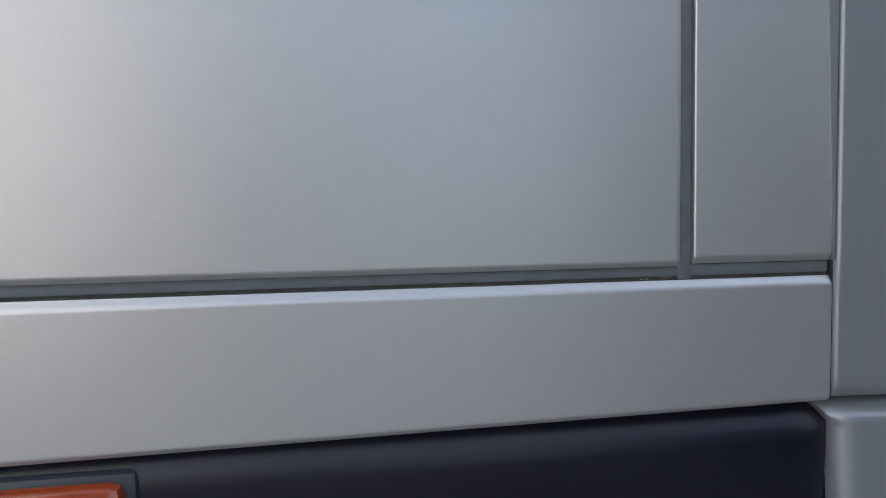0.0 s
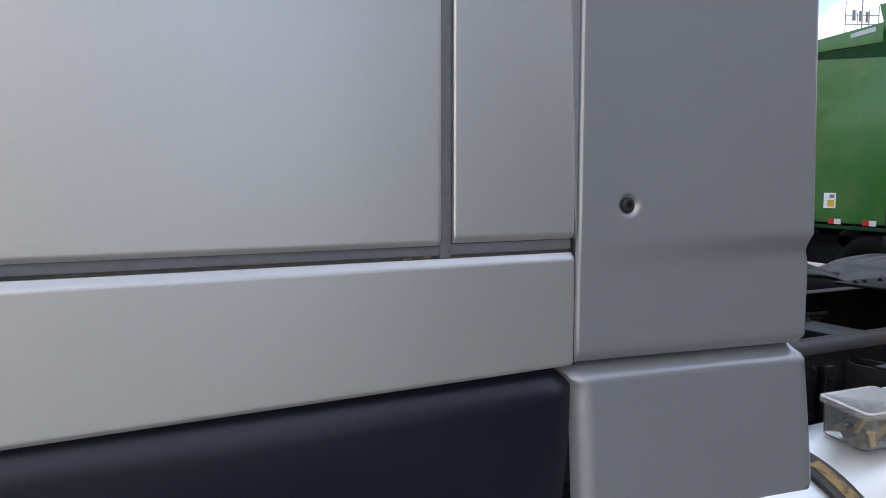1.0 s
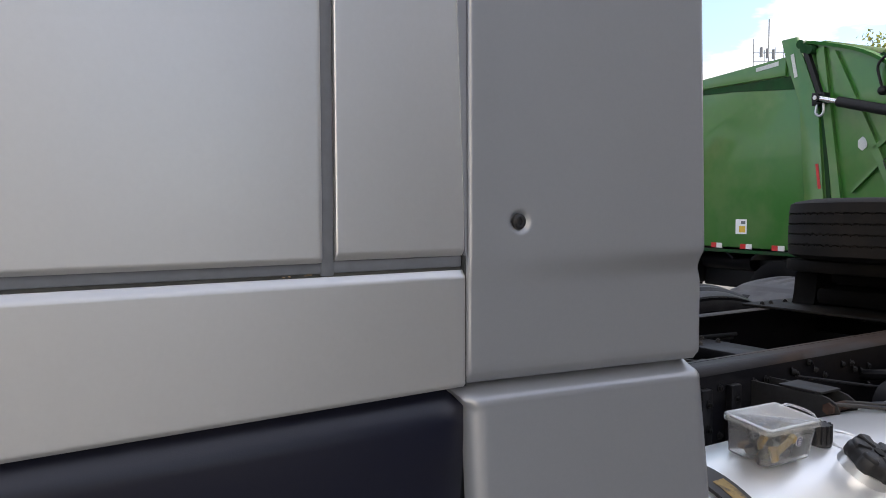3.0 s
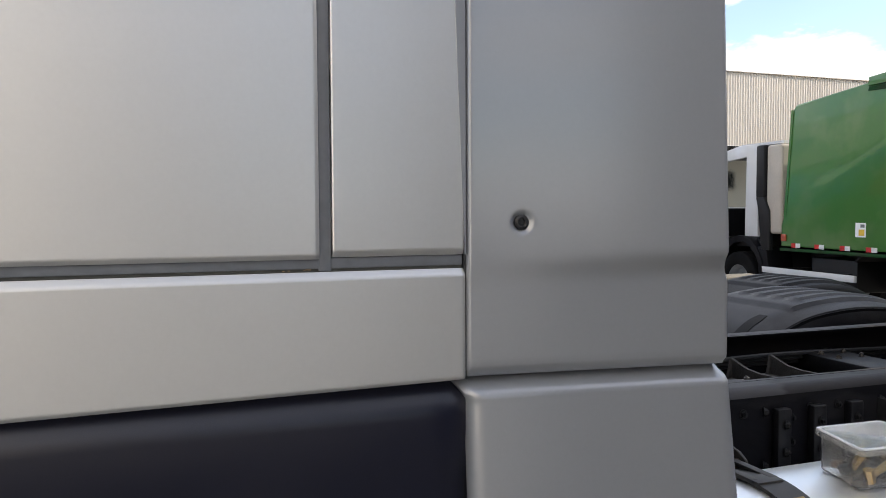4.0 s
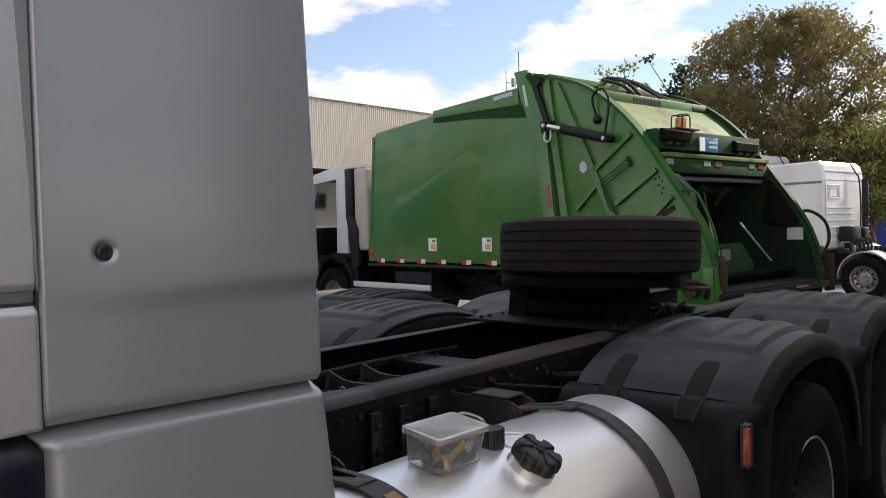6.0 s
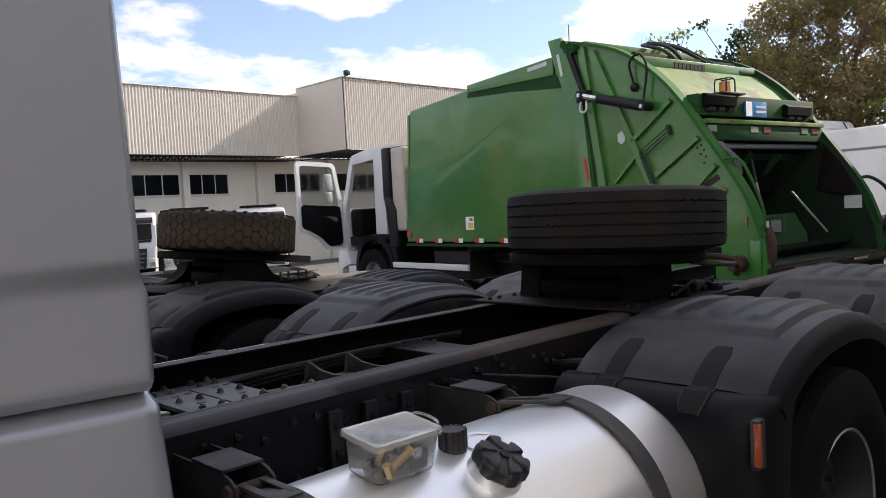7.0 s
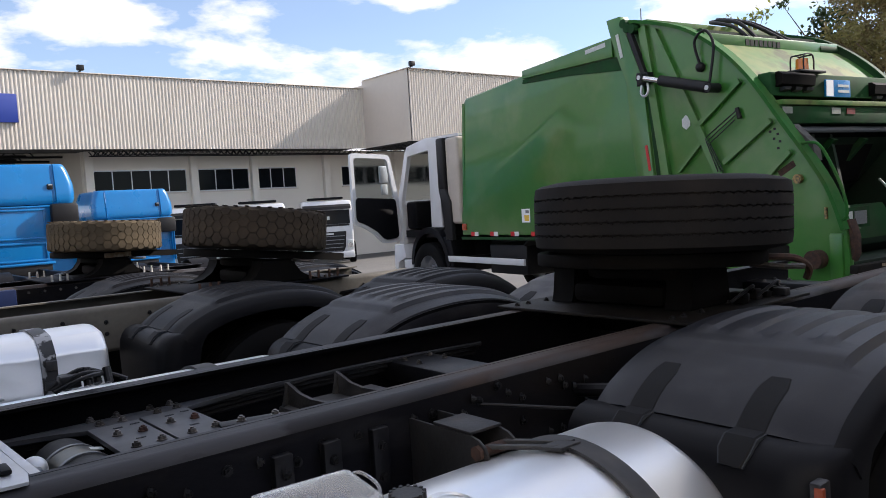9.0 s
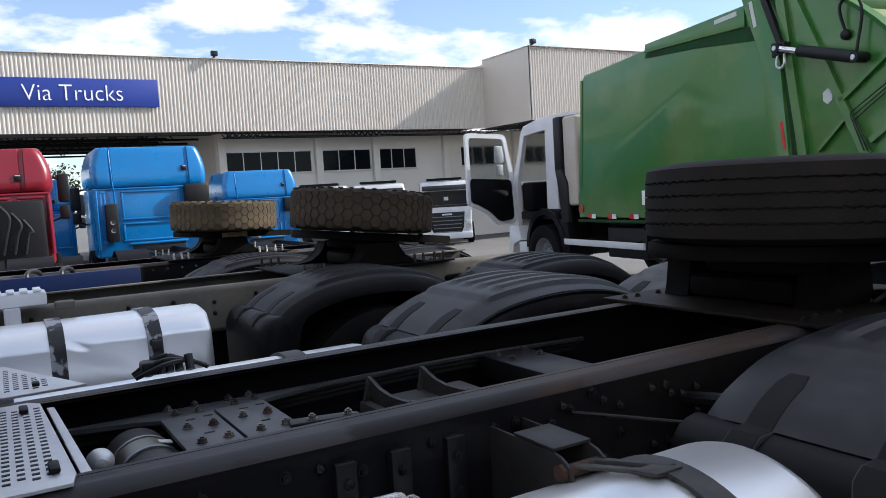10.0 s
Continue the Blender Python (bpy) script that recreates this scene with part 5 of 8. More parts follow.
    for x0, x1, y0, y1 in ((1.722, 1.858, 1.70, 2.20), (1.866, 2.004, 1.70, 2.215)):
        pl = bmesh.new()
        prism(pl, [(x0, y0), (x1, y0), (x1 - 0.005, y1), (x0 - 0.005, y1)], "z", 0.948, 0.962, 0.002)
        plate = part("cross_plate", pl, PLATE, tr, "flat bolted steel plate between the rails")
        for fx, fy in ((0.28, 0.75), (0.74, 0.73), (0.30, 0.46), (0.78, 0.47), (0.3, 0.2), (0.75, 0.2)):
            bolt(plate, x0 + (x1 - x0) * fx, y0 + (y1 - y0) * fy, 0.962, 0, 0, RUST_BOLT if (fx, fy) in ((0.74, 0.73), (0.75, 0.2)) else None)
        for fx, fy in ((0.45, 0.90), (0.80, 0.92), (0.55, 0.33), (0.55, 0.60)):
            part("slot", B(x0 + (x1 - x0) * fx - 0.012, x0 + (x1 - x0) * fx + 0.012, y0 + (y1 - y0) * fy - 0.004, y0 + (y1 - y0) * fy + 0.004, 0.9615, 0.9635), GAP, plate)
    part("cross_strip", prism(bmesh.new(), [(1.97, 1.895), (2.14, 1.868), (2.15, 1.885), (2.14, 1.905), (1.98, 1.945)], "z", 0.962, 0.970, 0.002), TOP_PLATE, tr, "short bolted steel strip")
    bolt(tr, 2.03, 1.905, 0.97)
    bolt(tr, 2.12, 1.885, 0.97)
    # cast engine-mount housing with two fins
    mt = bmesh.new()
    box(mt, 2.29, 2.66, 1.925, 2.22, 0.80, 0.905, 0.015)
    lip = [(2.285, 0.80), (2.665, 0.80), (2.660, 0.935), (2.60, 0.930), (2.55, 0.938), (2.512, 0.962), (2.498, 0.962), (2.46, 0.936), (2.40, 0.925), (2.36, 0.932), (2.328, 0.960), (2.312, 0.962), (2.290, 0.940)]
    prism(mt, lip, "y", 1.900, 1.918, 0.003)
    for x in (2.315, 2.50):
        prism(mt, [(1.910, 0.895), (2.21, 0.895), (2.206, 0.975), (2.190, 0.978), (2.16, 0.964), (2.11, 0.952), (2.04, 0.946), (1.96, 0.950), (1.910, 0.958)], "x", x, x + 0.012, 0.003)
        prism(mt, [(x - 0.02, 0.895), (x + 0.09, 0.895), (x + 0.04, 0.940), (x + 0.012, 0.974), (x, 0.974)], "y", 2.185, 2.200, 0.003)
    part("mount_housing", mt, CAST, tr, "cast grey-black mount housing with fins")
    # air canister and its cap
    can = bmesh.new()
    rod(can, (1.650, 2.215, 0.868), (1.672, 1.70, 0.868), 0.083, 40)
    cn = part("canister", can, TOP_PLATE, tr, "dark steel canister with a bright band")
    d = (Vector((1.672, 1.70, 0.868)) - Vector((1.650, 2.215, 0.868))).normalized()
    for s, w, r, m_ in ((0.105, 0.006, 0.088, RIM), (0.155, 0.040, 0.0855, BRASS_DULL), (0.205, 0.006, 0.088, RIM)):
        c = Vector((1.650, 2.215, 0.868)) + d * s
        part("band", rod(bmesh.new(), c - d * w, c + d * w, r, 40), m_, cn, "bright steel band" if m_ is RIM else "dull olive band")
    part("label", B(1.668, 1.700, 2.045, 2.072, 0.9510, 0.9540, 0.0, m=Matrix.Translation((1.66, 2.06, 0.868)) @ pose(0, 0, 0, 0, 12, 0) @ Matrix.Translation((-1.66, -2.06, -0.868))), LIGHT_PANEL, cn)
    kn = bmesh.new()
    bmesh.ops.create_uvsphere(kn, u_segments=20, v_segments=12, radius=0.032, matrix=Matrix.Translation((1.545, 2.00, 0.945)))
    rod(kn, (1.545, 1.97, 0.945), (1.545, 2.04, 0.94), 0.015, 10)
    cap = part("round_cap", kn, ALU_PLATE, tr, "dull round aluminium cap")
    part("cap_hose", pipe(bmesh.new(), bow([(1.56, 1.995, 0.925), (1.60, 1.99, 0.915), (1.64, 1.985, 0.93)], 5), 0.012, 8), CAP_BLACK, cap)
    # perforated catwalk plates behind the cab
    def catwalk(name, outline, rows, label):
        bm = bmesh.new()
        prism(bm, outline, "z", 1.030, 1.038, 0.002)
        cw = part(name, bm, ALU_PLATE, tr, label)
        for x, y, n in rows:
            for k in range(n):
                yy = y - 0.030 * k
                at = Matrix.Translation((x, yy, 1.0382))
                piece("louvre", "louvre", lambda bm: prism(bm, [(-0.007, 0.0), (0.003, 0.0), (0.003, 0.0022), (-0.001, 0.0022)], "x", -0.0065, 0.0065), ALU_PLATE, cw, at)
                piece("slot", "slot", lambda bm: box(bm, -0.007, 0.007, -0.0185, -0.0070, -0.0006, 0.0010), GAP, cw, at)
        return cw
    a = catwalk("catwalk", [(1.16, 2.34), (1.42, 2.34), (1.445, 2.31), (1.475, 1.66), (1.465, 1.60), (1.16, 1.60)],
                [(1.262 + 0.0245 * i, 2.28 - 0.014 * (i % 2), 21 - (i % 2)) for i in range(8)], "perforated aluminium catwalk plate")
    part("edge_strip", prism(bmesh.new(), [(1.458, 2.31), (1.476, 2.30), (1.506, 1.66), (1.486, 1.63)], "z", 1.016, 1.024, 0.002), ALU_PLATE, a)
    for x, y in ((1.44, 1.70), (1.405, 2.24)):
        part("clip", B(x - 0.010, x + 0.010, y - 0.03, y + 0.03, 1.0385, 1.050, 0.004), BOLT_DARK, a)
    catwalk("rear_catwalk", [(1.16, 2.98), (1.36, 2.98), (1.57, 2.47), (1.16, 2.44)], [(x, y, int((y - 2.50) / 0.030)) for x, y in [(1.18 + 0.024 * i, min(2.92, 2.90 - (1.18 + 0.024 * i - 1.36) * 2.43) - 0.014 * (i % 2)) for i in range(13)] if y > 2.56], "perforated aluminium corner plate")
    part("plate_bolt", B(1.435, 1.455, 2.53, 2.57, 1.0385, 1.05, 0.004), BOLT_DARK, tr)
    # coiled air hose beside the cab back
    pts = [(1.285 + 0.072 * math.cos(a), 2.60 + 0.030 * math.sin(a * 0.5), 1.275 + 0.066 * math.sin(a) - 0.042 * a / 6.28) for a in [0.3 * k for k in range(72)]]
    part("air_hose", pipe(bmesh.new(), pts, 0.009, 8), HOSE_BLUE, tr, "coiled dark blue air hose")
    # valves and cable loops on the far rail
    vb = part("valve_block", B(1.72, 1.78, 2.47, 2.53, 1.028, 1.070, 0.01), CAP_BLACK, tr, "black valve cluster on the rail")
    for k in range(5):
        part("valve", rod(bmesh.new(), (1.74 + 0.030 * k, 2.48 + 0.012 * (k % 2), 1.028), (1.74 + 0.030 * k, 2.50 + 0.012 * (k % 2), 1.062 + 0.009 * ((k * 7) % 3)), 0.013, 10), CAP_BLACK, vb)
    for k in range(3):
        part("cable_loop", pipe(bmesh.new(), bow([(1.70, 2.46 + 0.03 * k, 1.03), (1.78, 2.44 + 0.03 * k, 1.062 + 0.008 * k), (1.86, 2.50, 1.052), (1.91, 2.47 + 0.02 * k, 1.03)], 5), 0.007, 7), CAP_BLACK, vb)
    # cable bundle along the inside of the far rail
    for k in range(3):
        part("cable", pipe(bmesh.new(), bow([(1.2, 2.40 - 0.02 * k, 0.90 + 0.02 * k), (1.9, 2.41 - 0.02 * k, 0.875 + 0.02 * k), (2.6, 2.39 - 0.02 * k, 0.90 + 0.02 * k), (3.3, 2.40 - 0.02 * k, 0.885 + 0.02 * k)], 5), 0.010, 7), CAP_BLACK, tr)
    # far tank mirrored
    far, fr_ring = round_tank(tr, 1.0, 2.6, 2 * MID - CY, CZ + 0.02, R)
    for x in (1.35, 2.3):
        tank_strap(far, fr_ring, x, 0.075, R)
    return tr


truck_a()
loose_tyre(3.902, 1.883, RZ1 + 0.243, 2.3, "ribbed")


def parts_box():
    """The clear plastic box of small parts that stands on the tank."""
    at = (1.828, 1.158, 0.922)
    m = pose(*at, 6.5, 0, -3) @ Matrix.Diagonal((1.0, 0.86, 1.19, 1))
    t = thing("plastic_box", at, "clear plastic box with a milky lid, full of small fittings", "box", turn=-3)
    bm = bmesh.new()

    def loop(hx, hy, z, r=0.012, n=4):
        """A rectangle with rounded corners."""
        return [bm.verts.new(m @ Vector((sx * (hx - r) + r * math.cos(q), sy * (hy - r) + r * math.sin(q), z))) for sx, sy, q0 in ((1, 1, 0), (-1, 1, 90), (-1, -1, 180), (1, -1, 270)) for q in [radians(q0 + 90 * k / n) for k in range(n + 1)]]
    rings = [loop(0.079, 0.064, 0.0), loop(0.082, 0.067, 0.003), loop(0.0905, 0.0735, 0.074), loop(0.0935, 0.0765, 0.0745), loop(0.0935, 0.0765, 0.0765), loop(0.0885, 0.0715, 0.0765), loop(0.0800, 0.0650, 0.0045)]
    for A, C in zip(rings, rings[1:]):
        for k in range(len(A)):
            bm.faces.new((A[k], A[(k + 1) % len(A)], C[(k + 1) % len(A)], C[k]))
    bm.faces.new(rings[0])
    bm.faces.new(rings[-1])
    tub = part("tub", bm, CLEAR_PLASTIC, t, sharp=35)
    bm = bmesh.new()
    rings = [loop(0.0975, 0.0805, 0.070), loop(0.0985, 0.0815, 0.0775), loop(0.0970, 0.0800, 0.0830), loop(0.0930, 0.0760, 0.0842), loop(0.0870, 0.0700, 0.0838), loop(0.0845, 0.0675, 0.0818), loop(0.0845, 0.0675, 0.0805), loop(0.0955, 0.0785, 0.0805), loop(0.0960, 0.0790, 0.070)]
    for A, C in zip(rings, rings[1:] + rings[:1]):
        if A is rings[5]:
            continue
        for k in range(len(A)):
            bm.faces.new((A[k], A[(k + 1) % len(A)], C[(k + 1) % len(A)], C[k]))
    bm.faces.new(rings[5])
    bm.faces.new(rings[6])
    lid = part("lid", bm, LID_PLASTIC, t, "milky snap-on lid", sharp=40)
    clip = bmesh.new()
    pipe(clip, [m @ v for v in bow([(0.098, -0.055, 0.080), (0.104, -0.040, 0.086), (0.106, 0.0, 0.088), (0.104, 0.040, 0.086), (0.098, 0.055, 0.080)], 5)], 0.0035, 7)
    part("clip", clip, LID_PLASTIC, lid)
    rnd = random.Random(5)
    for i in range(58):
        c = Vector((rnd.uniform(-0.060, 0.060), rnd.uniform(-0.045, 0.045), 0.014 + 0.042 * rnd.random() ** 1.4))
        mm = m @ Matrix.Translation(c) @ Euler((rnd.uniform(0, 6), rnd.uniform(0, 6), rnd.uniform(0, 6))).to_matrix().to_4x4()
        bm = bmesh.new()
        if i % 3 == 0:
            box(bm, -0.016, 0.016, -0.010, 0.010, -0.006, 0.006, 0.003, mm)
        else:
            r = rnd.uniform(0.005, 0.009)
            rod(bm, mm @ Vector((0, 0, -0.013)), mm @ Vector((0, 0, 0.004)), r, 10)
            rod(bm, mm @ Vector((0, 0, 0.004)), mm @ Vector((0, 0, 0.012)), r * 1.45, 6)
        part("fitting", bm, (BRASS, GREY_PART, CAP_BLACK, STRAP, RUST, CAP_BLACK, FRAME)[i % 7], t)
    # a brass tap and a black block against the front wall
    tap = bmesh.new()
    rod(tap, m @ Vector((-0.048, -0.055, 0.020)), m @ Vector((0.012, -0.060, 0.050)), 0.0085, 14)
    rod(tap, m @ Vector((-0.052, -0.056, 0.036)), m @ Vector((-0.040, -0.056, 0.010)), 0.011, 6)
    rod(tap, m @ Vector((0.006, -0.060, 0.047)), m @ Vector((0.016, -0.060, 0.052)), 0.011, 12)
    part("brass_tap", tap, BRASS, t, "brass tap")
    part("black_block", B(0.020, 0.068, -0.058, -0.030, 0.006, 0.045, 0.006, m), CAP_BLACK, t)
    for k, (x, y, r) in enumerate(((-0.035, 0.028, 0.021), (0.012, 0.030, 0.021), (-0.030, -0.022, 0.020), (0.042, 0.020, 0.022))):
        ring = bmesh.new()
        lathe(ring, [(r, 0.0), (r + 0.004, 0.003), (r, 0.006), (r - 0.006, 0.003)], 28, m @ Matrix.Translation((x, y, 0.068 - 0.004 * (k % 2))))
        part("seal_ring", ring, (GREY_PART, HOSE_BLUE)[k % 2], t, "rubber seal ring")
    badge = bmesh.new()
    rod(badge, m @ Vector((0.026, -0.0712, 0.044)), m @ Vector((0.026, -0.0722, 0.044)), 0.0125, 28)
    part("round_label", badge, SIGN_WHITE, tub, "small round printed label")
    b2 = bmesh.new()
    rod(b2, m @ Vector((0.026, -0.0723, 0.044)), m @ Vector((0.026, -0.0728, 0.044)), 0.0108, 24)
    part("label_print", b2, SIGN_NAVY, tub)
    for k, w in enumerate((0.011, 0.014, 0.010)):
        part("label_bar", B(0.026 - w / 2, 0.026 + w / 2, -0.0734, -0.0729, 0.0385 + 0.0045 * k, 0.0405 + 0.0045 * k, 0.0, m), SIGN_WHITE, tub)


parts_box()


# ---- trucks B and C, parked beside ----
def neighbour(dx, dy, which):
    tr = thing("tractor_truck", (3.0, MID, 0.0), ("bare black tractor chassis with a dented aluminium tank" if which == "b" else "bare black tractor chassis with a navy side beam"), "truck", "parked tractors")
    chassis(tr, RAIL_DUST if which == "b" else RAIL_TOP, False, (FENDER_DARK, FENDER_DARK), ((AX1, 0.040, 0.040), (AX2, 0.090, 0.090)) if which == "b" else ((4.05, 0.090, 0.090),))
    tilt = 6.5 if which == "b" else 3.0
    plate = coupling(tr, 3.90, MID - 0.02, tilt, True, RUST_DARK if which == "b" else STUD_ZINC)
    if which == "c":
        part("type_label", B(3.78, 4.02, MID - 0.503, MID - 0.495, RZ1 + 0.188, RZ1 + 0.232), RUST, plate, "rusty type plate")
        for k in range(9):
            part("rail_hole", rod(bmesh.new(), (2.75 + 0.13 * k, RN0 - 0.003, 0.965), (2.75 + 0.13 * k, RN0 - 0.001, 0.965), 0.012, 10), BOLT, tr)
    if which == "b":
        tank, ring = round_tank(tr, 0.75, 2.56, 1.17, 0.69, 0.295, 0.62, ((1.915, 0.885, 0.075, 0.028, 0.009), (2.10, 0.80, 0.22, 0.10, 0.006), (2.42, 0.76, 0.09, 0.14, 0.004)))
        tank_strap(tank, ring, 1.83, 0.070, 0.295, STRAP_TORN)
        tank_strap(tank, ring, 2.27, 0.072, 0.295, STRAP_TORN)
        for k, (x0_, x1_) in enumerate(((-0.03, 0.01), (-0.012, 0.03), (-0.03, 0.028), (-0.02, 0.03))):
            part("strap_rag", B(2.27 + x0_, 2.27 + x1_, 0.840 - 0.0005 * k, 0.868, 0.52 + 0.10 * k, 0.565 + 0.10 * k, 0.004), STRAP, tank)
        part("valve_block", B(1.86, 1.96, 1.34, 1.44, 1.02, 1.06, 0.01), RAIL_DUST, tank)
        wb = bmesh.new()
        box(wb, 1.06, 1.83, 1.44, 1.60, 1.045, 1.118, 0.012)
        cover = part("white_cover", wb, SIGN_WHITE, tr, "white ribbed battery cover")
        for k in range(12):
            part("rib", B(1.075 + 0.063 * k, 1.115 + 0.063 * k, 1.432, 1.61, 1.1185, 1.132, 0.006), SIGN_WHITE, cover)
        part("cover_stay", B(1.62, 1.70, 1.42, 1.46, 0.90, 1.044, 0.01), WHITE, tr)
    else:
        part("side_beam", B(0.3, 2.95, 1.05, 1.13, 0.80, 1.04, 0.01), NAVY, tr, "navy painted steel side beam")
        tank, ring = round_tank(tr, 0.3, 1.6, 1.45, 0.62, 0.28)
        tank_strap(tank, ring, 1.0, 0.07, 0.28)
        for x in (2.1, 2.35):
            part("beam_clamp", pipe(bmesh.new(), bow([(x, 1.09, 1.03), (x + 0.01, 1.13, 1.065), (x + 0.05, 1.25, 1.075), (x + 0.10, 1.42, 1.05), (x + 0.12, 1.56, 1.02)], 5), 0.020, 8), RIM_DARK, tr, "bent grey steel clamp")
    part("cab_body", B(-1.5, 0.7, 0.86, 3.18, 0.85, 2.7, 0.06), SILVER if which == "b" else WHITE, tr, "truck cab")
    part("rear_panel", B(0.71, 0.76, 0.95, 3.09, 1.15, 2.6, 0.03), SILVER if which == "b" else WHITE, tr)
    wheel(tr, -0.75, 1.02, 0.38, -1, "front steering wheel")
    wheel(tr, -0.75, 3.02, 0.38, 1, "front steering wheel")
    tr.matrix_basis = pose(3.0 + dx, MID + dy, 0)
    return tr


neighbour(-0.237, 3.27, "b")
loose_tyre(3.665, 5.18, RZ1 + 0.245, 6.5, "block")
neighbour(-0.53, 5.95, "c")
loose_tyre(3.36, 7.80, RZ1 + 0.243, 2.5, "block", RUBBER_SUNLIT)


# ---- green refuse truck, standing across ----
def arc_line():
    """The curved rear outline of the tailgate, in (y, z), from the hinge down to the sill."""
    return [(v.y, v.z) for v in bow([(0, 0.06, 3.39), (0, -0.10, 3.36), (0, -0.65, 3.17), (0, -1.09, 2.88), (0, -1.44, 2.53), (0, -1.77, 2.07), (0, -2.02, 1.72), (0, -2.20, 1.42), (0, -2.32, 1.08)], 4)]


def side_bar(bm, p, q, w, x0, x1):
    """A flat bar on the side sheet from p to q, given in (y, z)."""
    p, q = Vector(p), Vector(q)
    d = (q - p).normalized()
    n = Vector((-d.y, d.x)) * (w / 2)
    prism(bm, [tuple(p + n), tuple(q + n), tuple(q - n), tuple(p - n)], "x", x0, x1)
    return bm


def flat_wheel(parent, x, y, z, side):
    """A wheel in its thing's own frame: the outer face looks to -x (side -1) or +x."""
    w = lp("wheel", B(x - 0.05, x + 0.05, y - 0.05, y + 0.05, z - 0.05, z + 0.05, 0.01), BLACK, parent, "truck wheel with steel rim")
    m = pose(x, y, z, 0, -90 if side < 0 else 90, 0) @ Matrix.Translation((0, 0, -0.06))
    lpiece("tyre", "tyre_up", lambda bm: lathe(bm, tyre_profile()[0], 64), RUBBER_SIDE, w, m)
    lpiece("rim", "rim_up", rim_shape, RIM, w, m)
    lpiece("hub", "hub_up", hub_shape, GREY_PART, w, m)
    return w


def refuse_truck():
    t = thing("refuse_truck", (8.38, 5.2, 0), "green rear-loading refuse truck with a white cab, its door open", "truck", turn=-7.97)
    W = 2.42
    # body
    bm = bmesh.new()
    prism(bm, [(-0.15, 1.02), (3.80, 1.02), (3.80, 1.34), (3.70, 1.42), (3.66, 2.2), (3.58, 2.98), (3.50, 3.07), (0.36, 3.27), (-0.05, 3.26), (-0.15, 2.7)], "x", 0.0, W, 0.03)
    body = lp("body", bm, GREEN, t, "green painted steel body", sharp=30)
    lp("bottom_rail", B(-0.015, 0.06, -0.1, 3.80, 0.955, 0.997, 0.005), GREEN_DARK, body)
    # Dark green sheet in place of the shade below the roof flap.
    lp("roof_recess", prism(bmesh.new(), [(0.24, 2.90), (1.20, 3.00), (2.08, 3.05), (2.06, 3.10), (0.26, 3.06)], "x", -0.012, -0.002), GREEN_DARK, body)
    lp("roof_edge", prism(bmesh.new(), [(0.36, 3.07), (2.06, 3.11), (2.04, 3.215), (0.36, 3.29)], "x", -0.035, 0.05, 0.006), GREEN, body, "folded flap along the roof edge")
    lp("front_edge", side_bar(bmesh.new(), (3.70, 1.45), (3.56, 3.0), 0.05, -0.008, -0.002), GREEN, body)
    frame_ = bmesh.new()
    prism(frame_, [(0.42, 3.49), (0.21, 3.49), (-0.10, 2.74), (-0.20, 1.6), (-0.24, 1.0), (0.02, 1.0), (0.06, 1.72), (0.14, 2.74), (0.33, 3.2)], "x", -0.045, 0.09, 0.008)
    lp("rear_frame", frame_, GREEN, body, "green raised rear body frame")
    fr2 = bmesh.new()
    prism(fr2, [(0.42, 3.49), (0.21, 3.49), (-0.10, 2.74), (-0.20, 1.6), (-0.24, 1.0), (0.02, 1.0), (0.06, 1.72), (0.14, 2.74), (0.33, 3.2)], "x", W - 0.09, W + 0.045, 0.008)
    lp("rear_frame", fr2, GREEN, body)
    lp("frame_label", side_bar(bmesh.new(), (0.255, 3.30), (0.195, 3.03), 0.045, -0.052, -0.047), LIGHT_PANEL, body)
    lp("edge_label", prism(bmesh.new(), [(0.46, 3.205), (0.80, 3.185), (0.80, 3.232), (0.46, 3.256)], "x", -0.040, -0.0355), LIGHT_PANEL, body)
    lp("red_reflector", side_bar(bmesh.new(), (-0.11, 2.02), (-0.15, 1.74), 0.035, -0.052, -0.047), REFLECT_RED, body, "red reflector strip")
    for y in (0.45, 0.95, 1.45, 1.98, 2.45, 2.95, 3.45):
        lp("red_marker", B(-0.008, -0.002, y, y + 0.09, 1.012, 1.075), REFLECT_RED, body)
        lp("white_marker", B(-0.008, -0.002, y - 0.10, y - 0.003, 1.012, 1.075), REFLECT_WHITE, body)
    for y in (1.03, 2.17):
        st = lp("sticker", B(-0.007, -0.002, y - 0.09, y + 0.09, 1.20, 1.385), SIGN_WHITE, body, "white and yellow warning sticker")
        lp("sticker_mark", B(-0.009, -0.0072, y - 0.07, y + 0.03, 1.22, 1.30), STICKER_YELLOW, st)
        lp("sticker_bar", B(-0.009, -0.0072, y - 0.07, y + 0.0, 1.325, 1.365), GREY_PART, st)
    lp("side_marker", B(-0.012, -0.002, 3.66, 3.78, 1.10, 1.20, 0.003), AMBER, body)
    # tailgate: two side sheets, a curved cover between, open hopper below
    arc = arc_line()
    out = arc + [(-2.35, 0.80), (-2.33, 0.60), (-1.60, 0.62), (-0.45, 0.80), (-0.24, 1.0), (-0.19, 1.7), (-0.10, 2.7), (0.06, 3.1)]
    for x0, x1 in ((-0.01, 0.05), (W - 0.05, W + 0.01)):
        bm = bmesh.new()
        prism(bm, out, "x", x0, x1, 0.004)
        # The far sheet and flange get a darker green for their shade.
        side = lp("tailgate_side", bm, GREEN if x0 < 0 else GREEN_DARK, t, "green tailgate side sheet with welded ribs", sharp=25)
        rim = bmesh.new()
